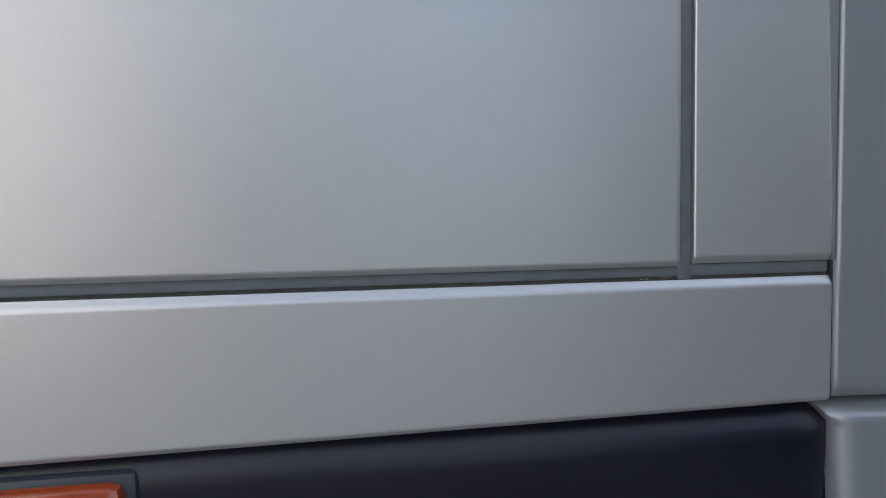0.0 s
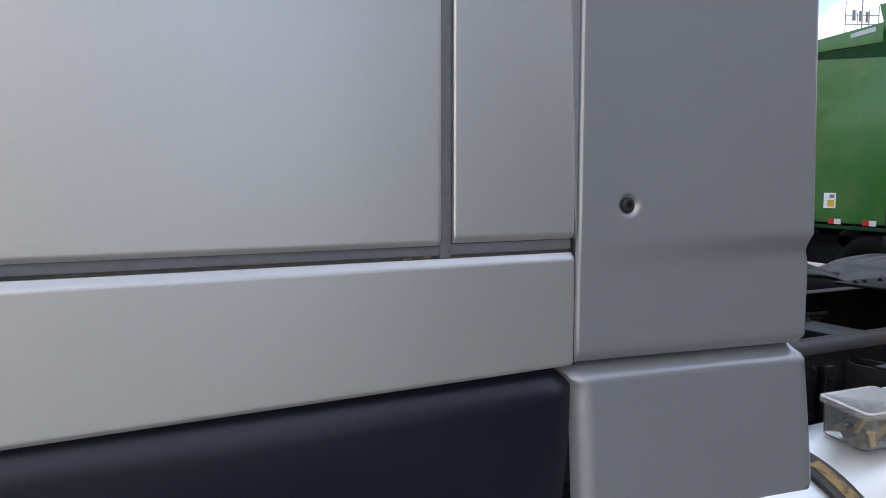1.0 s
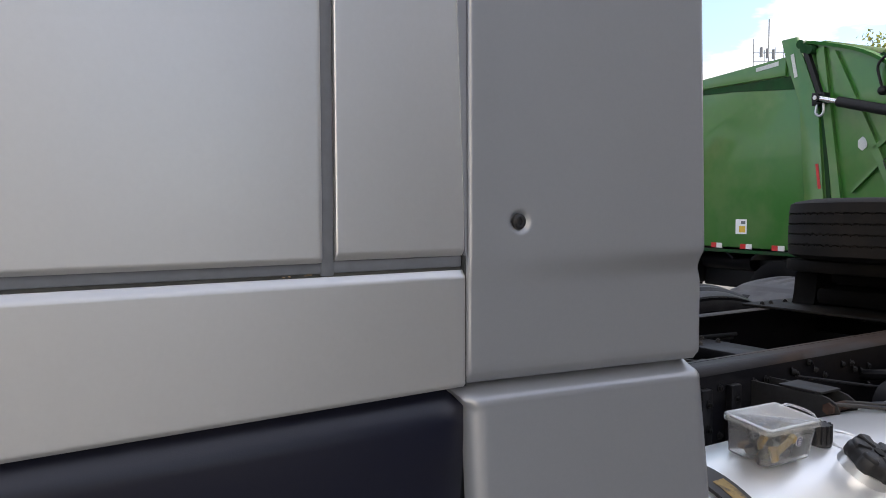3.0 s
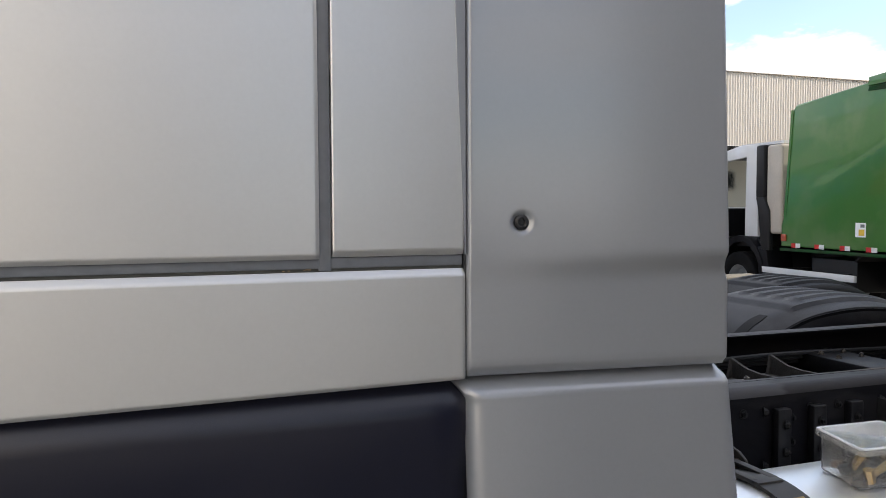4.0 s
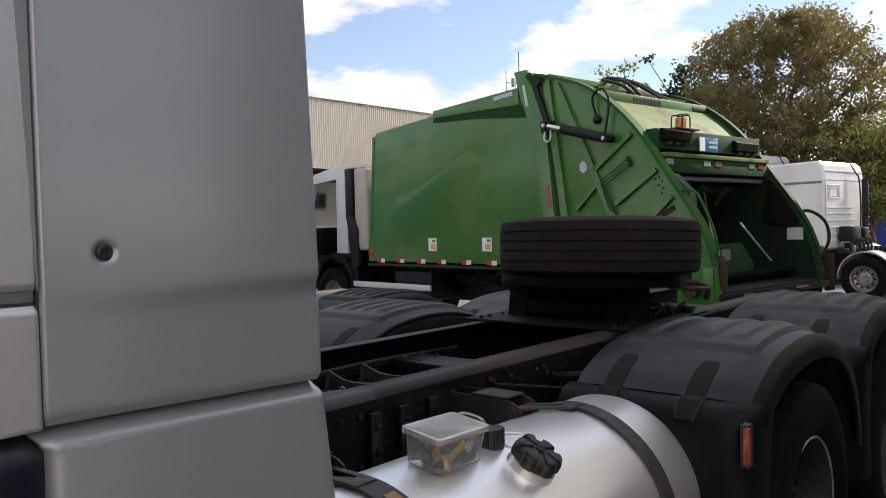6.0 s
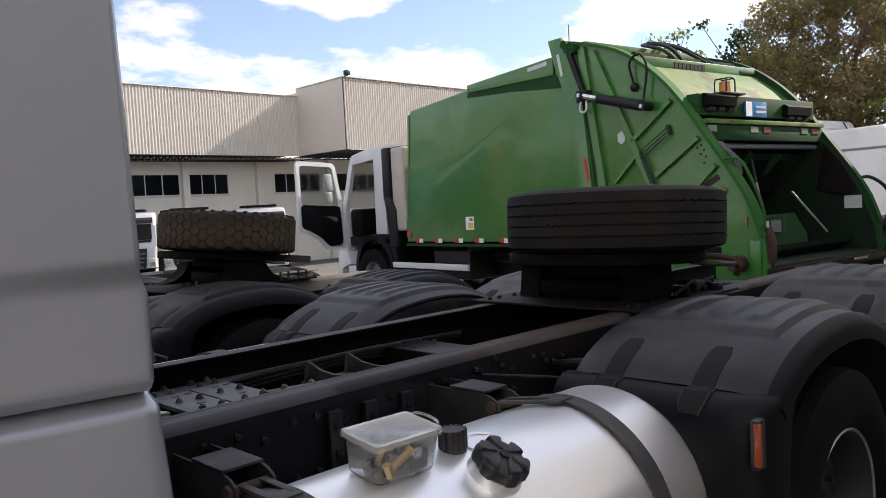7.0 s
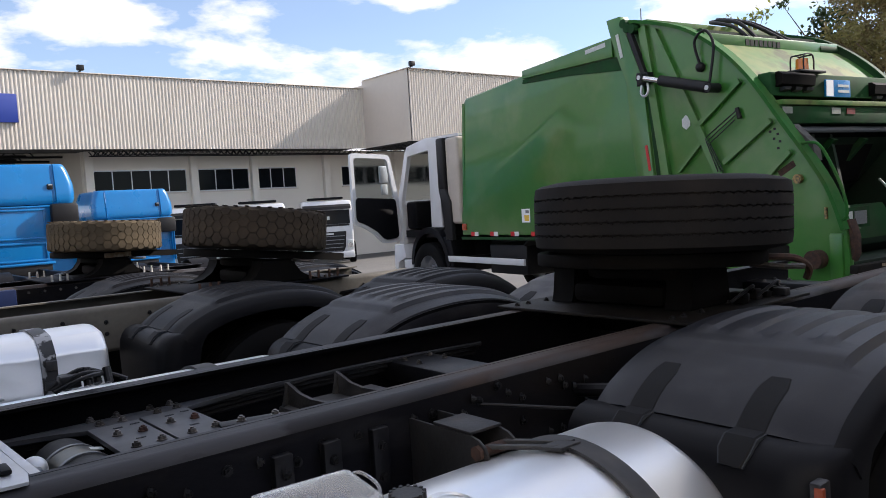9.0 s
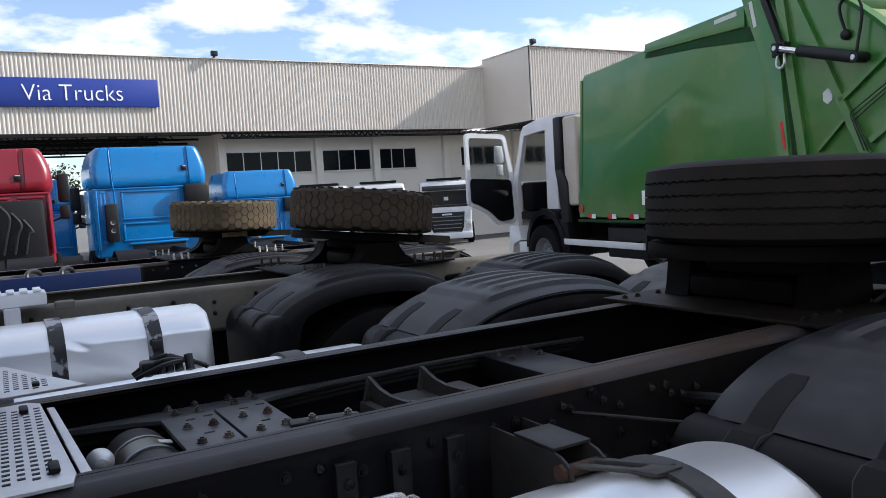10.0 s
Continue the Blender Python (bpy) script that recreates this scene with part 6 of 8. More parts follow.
        for a, b in zip(arc, arc[1:]):
            side_bar(rim, a, b, 0.035, x0 - (0.05 if x0 < 0 else 0.0), x1 + 0.02)
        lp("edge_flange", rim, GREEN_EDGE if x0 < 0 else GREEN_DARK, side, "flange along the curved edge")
        if x0 < 0:
            for p, q, w in (((-0.12, 3.30), (-0.47, 1.0), 0.10), ((-0.28, 3.22), (-1.10, 1.55), 0.085), ((-1.33, 2.52), (-0.80, 2.14), 0.05), ((-1.65, 2.10), (-1.11, 1.75), 0.05), ((-0.55, 1.7), (-0.86, 1.98), 0.03), ((-1.84, 1.80), (-1.5, 1.5), 0.04)):
                lp("rib", side_bar(bmesh.new(), p, q, w, -0.055, -0.012), GREEN, side)
            lp("dark_joint", side_bar(bmesh.new(), (-0.07, 3.28), (-0.30, 1.1), 0.05, -0.016, -0.0115), GREEN_DARK, side)
            hexa = bmesh.new()
            prism(hexa, [(-0.645 + 0.060 * math.sin(a), 2.205 + 0.075 * math.cos(a)) for a in [radians(60 * k) for k in range(6)]], "x", -0.018, -0.012)
            lp("hex_plate", hexa, LIGHT_PANEL, side, "small pale six-sided plate")
            for k in range(3):
                d = 0.042 * k
                lp("oil_pipe", pipe(bmesh.new(), [(-0.060, -1.29 + 0.2 * d, 2.235 - d), (-0.066, -0.955 - 0.55 * d, 2.035 - 0.75 * d), (-0.066, -0.925 - 0.6 * d, 2.005 - 0.6 * d), (-0.066, -0.935 - 0.7 * d, 1.97 - 0.5 * d), (-0.060, -1.055 - 0.75 * d, 1.665)], 0.0055, 6), CAP_BLACK, side)
            lp("pipe_manifold", rod(bmesh.new(), (-0.035, -1.285, 2.265), (-0.035, -1.315, 2.165), 0.022, 10), BLACK, side, "black pipe manifold")
            for y, z in ((-1.62, 2.00), (-1.67, 2.02), (-1.70, 1.97), (-1.66, 1.93), (-1.72, 1.90), (-1.70, 1.84)):
                lp("rust_spot", B(-0.0125, -0.0102, y - 0.013, y + 0.013, z - 0.011, z + 0.011), BLACK, side)
        else:
            # Sheet added to darken the inner face of the far side.
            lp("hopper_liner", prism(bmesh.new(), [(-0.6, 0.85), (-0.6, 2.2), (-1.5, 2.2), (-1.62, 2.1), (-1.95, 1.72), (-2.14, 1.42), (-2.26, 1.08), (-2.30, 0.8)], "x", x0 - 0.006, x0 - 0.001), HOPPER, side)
            lp("label_plate", B(x0 - 0.010, x0 - 0.0065, -2.14, -1.94, 1.27, 1.42), LIGHT_PANEL, side)
    # lift ram
    a, b = Vector((-0.17, -0.20, 2.735)), Vector((-0.17, -1.08, 2.49))
    d = (b - a).normalized()
    ram = lp("lift_ram", rod(bmesh.new(), a + d * 0.28, b - d * 0.02, 0.055, 20), BLACK, t, "black hydraulic lift ram")
    lp("piston_rod", rod(bmesh.new(), a + d * 0.02, a + d * 0.27, 0.03, 16), CHROME, ram)
    for c in (a, b):
        eye = lp("eye", rod(bmesh.new(), c + Vector((-0.035, 0, 0)), c + Vector((0.125, 0, 0)), 0.048, 16), BLACK, ram)
        lp("eye_pin", rod(bmesh.new(), c + Vector((-0.045, 0, 0)), c + Vector((-0.0355, 0, 0)), 0.024, 12), ALU_PLATE, eye)
    lp("ram_bracket", prism(bmesh.new(), [(-0.10, 2.80), (-0.26, 2.79), (-0.27, 2.68), (-0.10, 2.66)], "x", -0.14, -0.046, 0.006), BLACK, t)
    lp("shackle", pipe(bmesh.new(), bow([(-0.12, -0.16, 2.68), (-0.13, -0.15, 2.58), (-0.13, -0.20, 2.54), (-0.13, -0.25, 2.58), (-0.12, -0.24, 2.68)], 4), 0.014, 7), ALU_PLATE, t)
    lp("hinge_arm", side_bar(bmesh.new(), (0.05, 3.32), (-0.16, 2.79), 0.055, -0.10, -0.047), BLACK, t, "black tailgate hinge arm")
    for y, z in ((0.05, 3.32), (0.10, 3.38), (-0.02, 3.30)):
        lp("hinge_pin", rod(bmesh.new(), (-0.11, y, z), (0.02, y, z), 0.05, 14), GREEN_DARK, t)
    hose = bow([(-0.03, -0.88, 2.72), (-0.07, -0.84, 2.98), (-0.08, -0.98, 3.07), (-0.07, -1.07, 2.92), (-0.08, -1.03, 2.62), (-0.10, -1.02, 2.52)], 6)
    lp("ram_hose", pipe(bmesh.new(), hose, 0.014, 8), BLACK, ram)
    bm = bmesh.new()
    bmesh.ops.create_uvsphere(bm, u_segments=14, v_segments=8, radius=0.05, matrix=Matrix.Translation((-0.03, -0.87, 2.73)))
    lp("hose_boot", bm, BLACK, ram)
    # curved cover between the sides
    lines = [(y + 0.03, z - 0.05) for y, z in arc]
    bm = bmesh.new()
    keep = [p for p in lines if p[1] > 2.42]
    sweep_pts = [[bm.verts.new((x, y, z)) for x in (0.052, 0.8, 1.6, W - 0.052)] for y, z in keep]
    low = [[bm.verts.new((x, y + 0.05, z - 0.05)) for x in (0.052, 0.8, 1.6, W - 0.052)] for y, z in keep]
    for g in (sweep_pts, low):
        for i in range(len(g) - 1):
            for j in range(3):
                bm.faces.new((g[i][j], g[i + 1][j], g[i + 1][j + 1], g[i][j + 1]))
    for j in range(3):
        bm.faces.new((sweep_pts[-1][j], sweep_pts[-1][j + 1], low[-1][j + 1], low[-1][j]))
    cover = lp("cover_sheet", bm, GREEN_TOP, t, "dusty green cover sheet with sunlight in its colour", sharp=30)
    beam = lp("name_beam", B(0.06, W - 0.06, -0.86, -0.74, 2.96, 3.09, 0.01), GREEN, t, "green cross beam with faint black marks")
    for k in range(8):
        lp("letter_bar", B(0.70 + 0.075 * k, 0.755 + 0.075 * k, -0.866, -0.8605, 2.99, 3.055), BLACK, beam)
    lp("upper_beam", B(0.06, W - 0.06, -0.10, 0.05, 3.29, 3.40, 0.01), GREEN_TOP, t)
    lp("beam_cap", rod(bmesh.new(), (0.06, -0.80, 3.08), (0.14, -0.80, 3.08), 0.06, 12), GREEN_DARK, t)
    lp("beam_cap", rod(bmesh.new(), (W - 0.40, -0.80, 3.02), (W - 0.06, -0.80, 3.02), 0.07, 12), GREEN_DARK, t)
    for x, k in ((1.00, 0.0), (1.12, 0.04)):
        lp("top_hose", pipe(bmesh.new(), bow([(x, -0.75, 3.05), (x + 0.05, -0.45, 3.30 + k), (x + 0.25, 0.02, 3.47 + k), (x + 0.55, -0.25, 3.42), (x + 0.7, -0.72, 3.08)], 6), 0.022, 8), BLACK, t, "looped black hydraulic hose")
    # rear upper bar with lamps, beacon and sign
    lp("lamp_bar", B(0.055, W - 0.055, -1.60, -1.46, 2.34, 2.56, 0.01), GREEN_DARK, t, "dark green rear cross bar")
    for x, z in ((0.12, 2.42), (1.66, 2.36)):
        lb = lp("lamp_box", prism(bmesh.new(), [(-1.605, z), (-1.67, z + 0.02), (-1.68, z + 0.11), (-1.64, z + 0.14), (-1.605, z + 0.14)], "x", x, x + 0.52), GREASE, t, "black lamp box")
        for dx in (0.05, 0.22, 0.40):
            lp("lamp", prism(bmesh.new(), [(-1.61, z - 0.045), (-1.66, z - 0.03), (-1.67, z - 0.002), (-1.61, z - 0.002)], "x", x + dx, x + dx + 0.10), CAP_BLACK, lb)
    bc = lp("beacon_bracket", B(0.42, 0.84, -1.66, -1.42, 2.565, 2.59, 0.006), BLACK, t)
    lp("beacon", rod(bmesh.new(), (0.62, -1.55, 2.591), (0.62, -1.55, 2.71), 0.062, 20, 0.056), BEACON, bc, "orange beacon lamp")
    cage = bmesh.new()
    for q in (-0.07, 0.07):
        pipe(cage, bow([(0.54, -1.55 + q, 2.591), (0.54, -1.55 + q, 2.70), (0.57, -1.55 + q, 2.745), (0.67, -1.55 + q, 2.745), (0.70, -1.55 + q, 2.70), (0.70, -1.55 + q, 2.591)], 4), 0.008, 6)
    for s in (0.56, 0.68):
        rod(cage, (s, -1.62, 2.742), (s, -1.48, 2.742), 0.008, 6)
    lp("guard", cage, BLACK, bc, "black guard cage round the beacon")
    sg = lp("rear_sign", B(0.88, 1.30, -1.625, -1.605, 2.34, 2.51, 0.004), BLUE, t, "small blue and white sign plate")
    lp("sign_field", B(0.885, 1.00, -1.630, -1.626, 2.346, 2.504), SIGN_WHITE, sg)
    for k in range(2):
        lp("sign_bar", B(1.08, 1.27, -1.630, -1.626, 2.385 + 0.055 * k, 2.41 + 0.055 * k), LIGHT_PANEL, sg)
    # Lip in the cover's paler green, which stands for sun on it.
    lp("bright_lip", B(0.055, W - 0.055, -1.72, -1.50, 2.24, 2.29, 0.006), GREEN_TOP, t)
    rb = lp("reflector_bar", B(0.055, W - 0.055, -1.70, -1.58, 2.07, 2.235, 0.01), GREEN_DARK, t)
    for x, name, paint in ((0.07, "white_marker", MARKER_WHITE), (0.84, "white_marker", MARKER_WHITE), (1.09, "red_marker", MARKER_RED), (1.88, "white_marker", MARKER_WHITE), (2.12, "red_marker", MARKER_RED)):
        lp(name, B(x, x + 0.145, -1.706, -1.7005, 2.16, 2.222), paint, rb)
    lp("packer_edge", rod(bmesh.new(), (0.055, -1.60, 2.02), (W - 0.055, -1.60, 2.02), 0.030, 10), GREY_PART, t)
    # hopper
    # Black carriage panel, added to darken the upper hopper.
    lp("packer_carriage", prism(bmesh.new(), [(-1.52, 2.06), (-1.44, 2.06), (-1.12, 1.52), (-1.16, 1.46), (-1.24, 1.50)], "x", 0.07, W - 0.40), GREASE, t, "black greasy packer carriage")
    for x in (0.62, 0.82, 1.12):
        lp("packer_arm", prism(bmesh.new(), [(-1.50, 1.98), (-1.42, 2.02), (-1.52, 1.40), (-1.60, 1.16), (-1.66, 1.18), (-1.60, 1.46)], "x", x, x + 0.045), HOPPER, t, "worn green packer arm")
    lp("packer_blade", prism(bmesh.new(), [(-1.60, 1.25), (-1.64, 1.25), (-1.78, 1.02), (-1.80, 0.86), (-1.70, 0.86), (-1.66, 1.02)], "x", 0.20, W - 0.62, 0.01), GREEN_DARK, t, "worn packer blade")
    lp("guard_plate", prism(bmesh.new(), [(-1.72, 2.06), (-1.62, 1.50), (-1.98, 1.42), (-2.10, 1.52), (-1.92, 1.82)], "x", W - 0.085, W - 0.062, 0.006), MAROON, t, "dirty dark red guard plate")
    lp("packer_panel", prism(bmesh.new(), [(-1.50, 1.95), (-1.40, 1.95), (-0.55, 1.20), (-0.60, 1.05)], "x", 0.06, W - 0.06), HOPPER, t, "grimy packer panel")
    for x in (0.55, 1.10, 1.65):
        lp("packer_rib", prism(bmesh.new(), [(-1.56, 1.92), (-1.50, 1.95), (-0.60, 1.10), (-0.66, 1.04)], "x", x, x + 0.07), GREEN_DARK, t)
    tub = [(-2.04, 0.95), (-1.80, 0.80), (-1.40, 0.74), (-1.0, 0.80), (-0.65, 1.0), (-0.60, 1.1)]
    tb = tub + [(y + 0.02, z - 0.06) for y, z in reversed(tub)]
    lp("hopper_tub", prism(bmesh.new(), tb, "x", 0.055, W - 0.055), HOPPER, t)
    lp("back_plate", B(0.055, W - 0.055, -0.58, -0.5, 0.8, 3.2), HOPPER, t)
    sill = lp("rear_sill", B(-0.02, W + 0.02, -2.42, -2.345, 0.70, 0.775, 0.01), OILY_PLATE, t, "worn rusty rear loading sill")
    lp("corner_plate", B(W + 0.021, 2.60, -2.415, -2.350, 0.64, 1.08, 0.01), SILL_RUST, t, "rusty brown corner plate")
    for x, w in ((0.35, 0.22), (0.95, 0.10), (1.55, 0.30)):
        lp("worn_mark", B(x, x + w, -2.428, -2.4205, 0.735, 0.760), RUST, sill)
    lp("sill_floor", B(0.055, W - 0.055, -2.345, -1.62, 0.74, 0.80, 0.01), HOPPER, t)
    lp("gas_strut", rod(bmesh.new(), (1.55, -1.75, 1.50), (1.98, -1.92, 1.02), 0.012, 10), ALU_PLATE, t, "bright strut in the hopper")
    lp("notice_board", B(0.62, 1.16, -1.86, -1.84, 1.04, 1.24), GREEN_DARK, t)
    lp("notice", B(0.66, 0.86, -1.868, -1.8605, 1.07, 1.20), LIGHT_PANEL, t)
    lp("notice_dark", B(0.90, 1.10, -1.868, -1.8605, 1.07, 1.20), GREY_PART, t)
    lp("hazard_label", B(-0.03, 0.06, -2.16, -2.14, 1.18, 1.28), LABEL_WORN, t)
    lp("grab_handle", pipe(bmesh.new(), bow([(-0.02, -1.93, 1.86), (-0.06, -2.12, 1.84), (-0.07, -2.24, 1.66), (-0.07, -2.34, 1.42), (-0.05, -2.36, 1.22), (-0.02, -2.28, 1.15)], 5), 0.014, 8), GREEN_EDGE, t, "bent grab handle")
    lp("grab_handle", pipe(bmesh.new(), bow([(W + 0.02, -2.02, 1.60), (W + 0.10, -2.16, 1.62), (W + 0.15, -2.32, 1.48), (W + 0.15, -2.36, 1.25), (W + 0.04, -2.30, 1.05)], 5), 0.02, 8), BLACK, t)
    lp("pivot_ring", rod(bmesh.new(), (-0.05, -1.90, 1.545), (-0.005, -1.90, 1.545), 0.042, 18), LABEL_WORN, t, "worn yellow pivot")
    lp("rub_mark", side_bar(bmesh.new(), (-1.70, 1.60), (-1.86, 1.69), 0.06, -0.014, -0.0115), RUST_DARK, t, "dark rubbed scar in the paint")
    lp("rear_post", B(-0.04, 0.12, -2.30, -2.18, 0.55, 1.05, 0.015), GREEN, t)
    lp("hub_cap", rod(bmesh.new(), (-0.12, -2.07, 0.82), (0.05, -2.07, 0.82), 0.085, 20), RUST_DARK, t, "rusty round pivot")
    lp("latch", prism(bmesh.new(), [(-2.33, 0.78), (-2.37, 0.86), (-2.375, 1.02), (-2.33, 1.17), (-2.305, 1.16), (-2.34, 1.02), (-2.335, 0.88), (-2.31, 0.80)], "x", 0.02, 0.13, 0.006), RUST_DARK, t, "rusty curved tailgate latch")
    lp("rubber_flap", prism(bmesh.new(), [(-1.80, 2.05), (-2.0, 1.85), (-2.02, 1.70), (-1.86, 1.86)], "x", 0.06, 0.16), FLAP_GREY, t)
    # chassis, guard bar, wheels
    for x in (0.75, 1.55):
        lp("chassis_rail", B(x, x + 0.09, -0.5, 6.0, 0.70, 0.95, 0.006), BLACK, t)
    lp("guard_bar", B(-0.06, -0.02, 2.20, 4.18, 0.61, 0.70, 0.008), WHITE, t, "white side guard bar")
    for y in (2.5, 3.7):
        lp("guard_stay", B(-0.02, 0.75, y, y + 0.05, 0.62, 0.70), BLACK, t)
    lp("tool_box", B(0.15, 0.72, 2.4, 3.3, 0.45, 0.88, 0.02), BLACK, t)
    lp("air_tank", rod(bmesh.new(), (0.60, 1.35, 0.80), (0.60, 2.25, 0.80), 0.12, 16), FENDER_DARK, t)
    for y0, y1, z0 in ((-0.5, 1.0, 0.45), (1.0, 2.38, 0.42), (3.32, 4.0, 0.40)):
        lp("under_frame", B(0.66, 1.70, y0, y1, z0, 0.95, 0.03), BLACK, t, "black running gear under the body")
    for y in (0.35, 1.75):
        lp("rear_fender", prism(bmesh.new(), [(y - 0.55, 0.90), (y - 0.4, 1.0), (y + 0.4, 1.0), (y + 0.55, 0.90), (y + 0.55, 0.87), (y + 0.4, 0.97), (y - 0.4, 0.97), (y - 0.55, 0.87)], "x", 0.03, 0.62), FENDER_DARK, t)
    for y in (0.35,):
        flat_wheel(t, 0.12, y, 0.39, -1)
        flat_wheel(t, 2.30, y, 0.39, 1)
    flat_wheel(t, 0.12, 4.75, 0.39, -1)
    flat_wheel(t, 2.20, 4.75, 0.39, 1)
    # white cab
    CW = 2.34
    # near side as pillars round the open doorway
    near = bmesh.new()
    prism(near, [(4.38, 1.15), (4.72, 1.15), (4.68, 2.42), (5.38, 2.36), (5.50, 2.42), (5.40, 2.53), (4.9, 2.60), (4.38, 2.58)], "x", 0.0, 0.06, 0.008)
    cab = lp("cab_side", near, WHITE, t, "white cab pillar and roof rail round the doorway")
    lp("a_pillar", prism(bmesh.new(), [(5.38, 2.36), (5.50, 2.42), (5.84, 1.62), (5.88, 0.62), (5.72, 0.62), (5.70, 1.60)], "x", 0.0, 0.07, 0.008), WHITE, cab)
    lp("cab_far_side", prism(bmesh.new(), [(4.30, 1.0), (5.86, 0.9), (5.84, 1.55), (4.62, 1.55), (4.62, 2.35), (5.36, 2.32), (5.72, 1.62), (5.84, 1.60), (5.48, 2.46), (4.9, 2.60), (3.85, 2.58), (3.85, 1.05)], "x", CW - 0.06, CW, 0.008), WHITE, cab)
    lp("cab_roof", prism(bmesh.new(), [(3.85, 2.56), (4.9, 2.575), (5.40, 2.50), (5.40, 2.53), (4.9, 2.62), (3.85, 2.60)], "x", 0.061, CW - 0.061), WHITE, cab)
    lp("cab_back", B(-0.01, CW, 3.80, 4.16, 1.20, 2.55, 0.05, seg=3), BEIGE, t, "beige cab rear corner")
    lp("cab_rear_wall", B(0.06, CW - 0.06, 4.17, 4.23, 1.0, 2.55), BLACK, t)
    snorkel = bmesh.new()
    box(snorkel, -0.05, 0.05, 4.17, 4.37, 1.75, 2.56, 0.03)
    prism(snorkel, [(4.17, 1.76), (4.37, 1.76), (4.28, 1.60), (4.22, 0.95), (4.02, 0.95), (4.04, 1.55)], "x", -0.05, 0.04, 0.02)
    lp("air_intake", snorkel, BLACK, t, "black air intake duct behind the cab")
    lp("cab_front", prism(bmesh.new(), [(5.78, 0.55), (5.92, 0.55), (5.92, 1.55), (5.84, 1.62), (5.76, 1.55)], "x", 0.071, CW - 0.061, 0.01), WHITE, cab)
    lp("far_trim", B(CW - 0.085, CW - 0.063, 4.30, 5.74, 1.10, 1.545), FENDER_DARK, cab)
    lp("head_lining", B(0.065, CW - 0.065, 4.24, 5.36, 2.40, 2.50, 0.02), FENDER_DARK, cab)
    lp("windscreen", prism(bmesh.new(), [(5.84, 1.62), (5.82, 1.62), (5.44, 2.46), (5.46, 2.47)], "x", 0.08, CW - 0.08), glass("windscreen_glass", (0.72, 0.76, 0.76)), cab)
    lp("cab_floor", B(0.06, CW - 0.06, 4.25, 5.76, 0.98, 1.10), BLACK, t)
    seat = lp("seat", B(0.35, 0.85, 4.35, 4.85, 1.11, 1.52, 0.06, seg=3), FENDER_DARK, t)
    lp("seat_back", B(0.35, 0.85, 4.26, 4.42, 1.53, 2.25, 0.06, seg=3), FENDER_DARK, t)
    lp("dashboard", B(0.1, CW - 0.1, 5.40, 5.74, 1.12, 1.60, 0.05), FENDER_DARK, t)
    wheel_s = bmesh.new()
    lathe(wheel_s, [(0.20, 0.0), (0.215, 0.015), (0.20, 0.03), (0.185, 0.015)], 24, pose(0.6, 5.22, 1.62, 35, 0, 0))
    lp("steering_wheel", wheel_s, BLACK, t)
    arch = bmesh.new()
    pts = [(4.75 + 0.62 * math.cos(a), 0.52 + 0.64 * math.sin(a)) for a in [radians(q) for q in range(0, 181, 12)]]
    prism(arch, pts + [(4.75 + 0.54 * math.cos(a), 0.52 + 0.55 * math.sin(a)) for a in [radians(q) for q in range(180, -1, -12)]], "x", -0.06, 0.55, 0.01)
    lp("wheel_arch", arch, FENDER_DARK, t, "black plastic wheel arch")
    lp("far_window", prism(bmesh.new(), [(4.62, 1.55), (4.62, 2.35), (5.36, 2.32), (5.72, 1.62), (5.72, 1.55)], "x", CW - 0.035, CW - 0.025), glass("side_window_glass", (0.70, 0.74, 0.74)), cab)
    lp("front_corner", prism(bmesh.new(), [(5.60, 0.62), (5.68, 0.86), (6.02, 0.86), (6.06, 0.60), (6.04, 0.30), (5.92, 0.30), (5.90, 0.56)], "x", -0.03, 0.30, 0.02), WHITE, t, "white front bumper corner")
    lp("step", B(-0.02, 0.3, 5.42, 5.72, 0.40, 0.60, 0.03), WHITE, t)
    lp("mud_flap", prism(bmesh.new(), [(4.10, 0.98), (4.32, 1.00), (4.30, 0.60), (4.22, 0.42), (4.06, 0.42), (4.04, 0.70)], "x", -0.04, 0.40, 0.02), FENDER_DARK, t, "black mudguard flap behind the wheel")
    lp("under_engine", B(0.35, 1.95, 4.1, 5.6, 0.42, 0.97, 0.05), BLACK, t)
    lp("bumper", B(0.305, CW - 0.02, 5.75, 6.02, 0.35, 0.62, 0.04, seg=3), WHITE, t)
    # opened door, swung right out
    md = Matrix.Translation((0.0, 5.80, 0)) @ pose(0, 0, 0, 0, 0, 7.6)
    def ring(outer, inner, y0, y1, bev=0.008):
        bm = bmesh.new()
        o0, o1 = [bm.verts.new((x, y0, z)) for x, z in outer], [bm.verts.new((x, y1, z)) for x, z in outer]
        i0, i1 = [bm.verts.new((x, y0, z)) for x, z in inner], [bm.verts.new((x, y1, z)) for x, z in inner]
        n = len(outer)
        for k in range(n):
            j = (k + 1) % n
            bm.faces.new((o0[k], o0[j], i0[j], i0[k]))
            bm.faces.new((o1[k], o1[j], i1[j], i1[k]))
            bm.faces.new((o0[k], o0[j], o1[j], o1[k]))
            bm.faces.new((i0[k], i0[j], i1[j], i1[k]))
        bmesh.ops.transform(bm, matrix=md, verts=bm.verts)
        return bm
    def rounded(pts, r, n=4):
        """Cuts each corner of an outline with a small arc."""
        out = []
        for i, p in enumerate(pts):
            p, a, b = Vector(p), Vector(pts[i - 1]), Vector(pts[(i + 1) % len(pts)])
            ra, rb = min(r, (a - p).length * 0.45), min(r, (b - p).length * 0.45)
            u, v = p + (a - p).normalized() * ra, p + (b - p).normalized() * rb
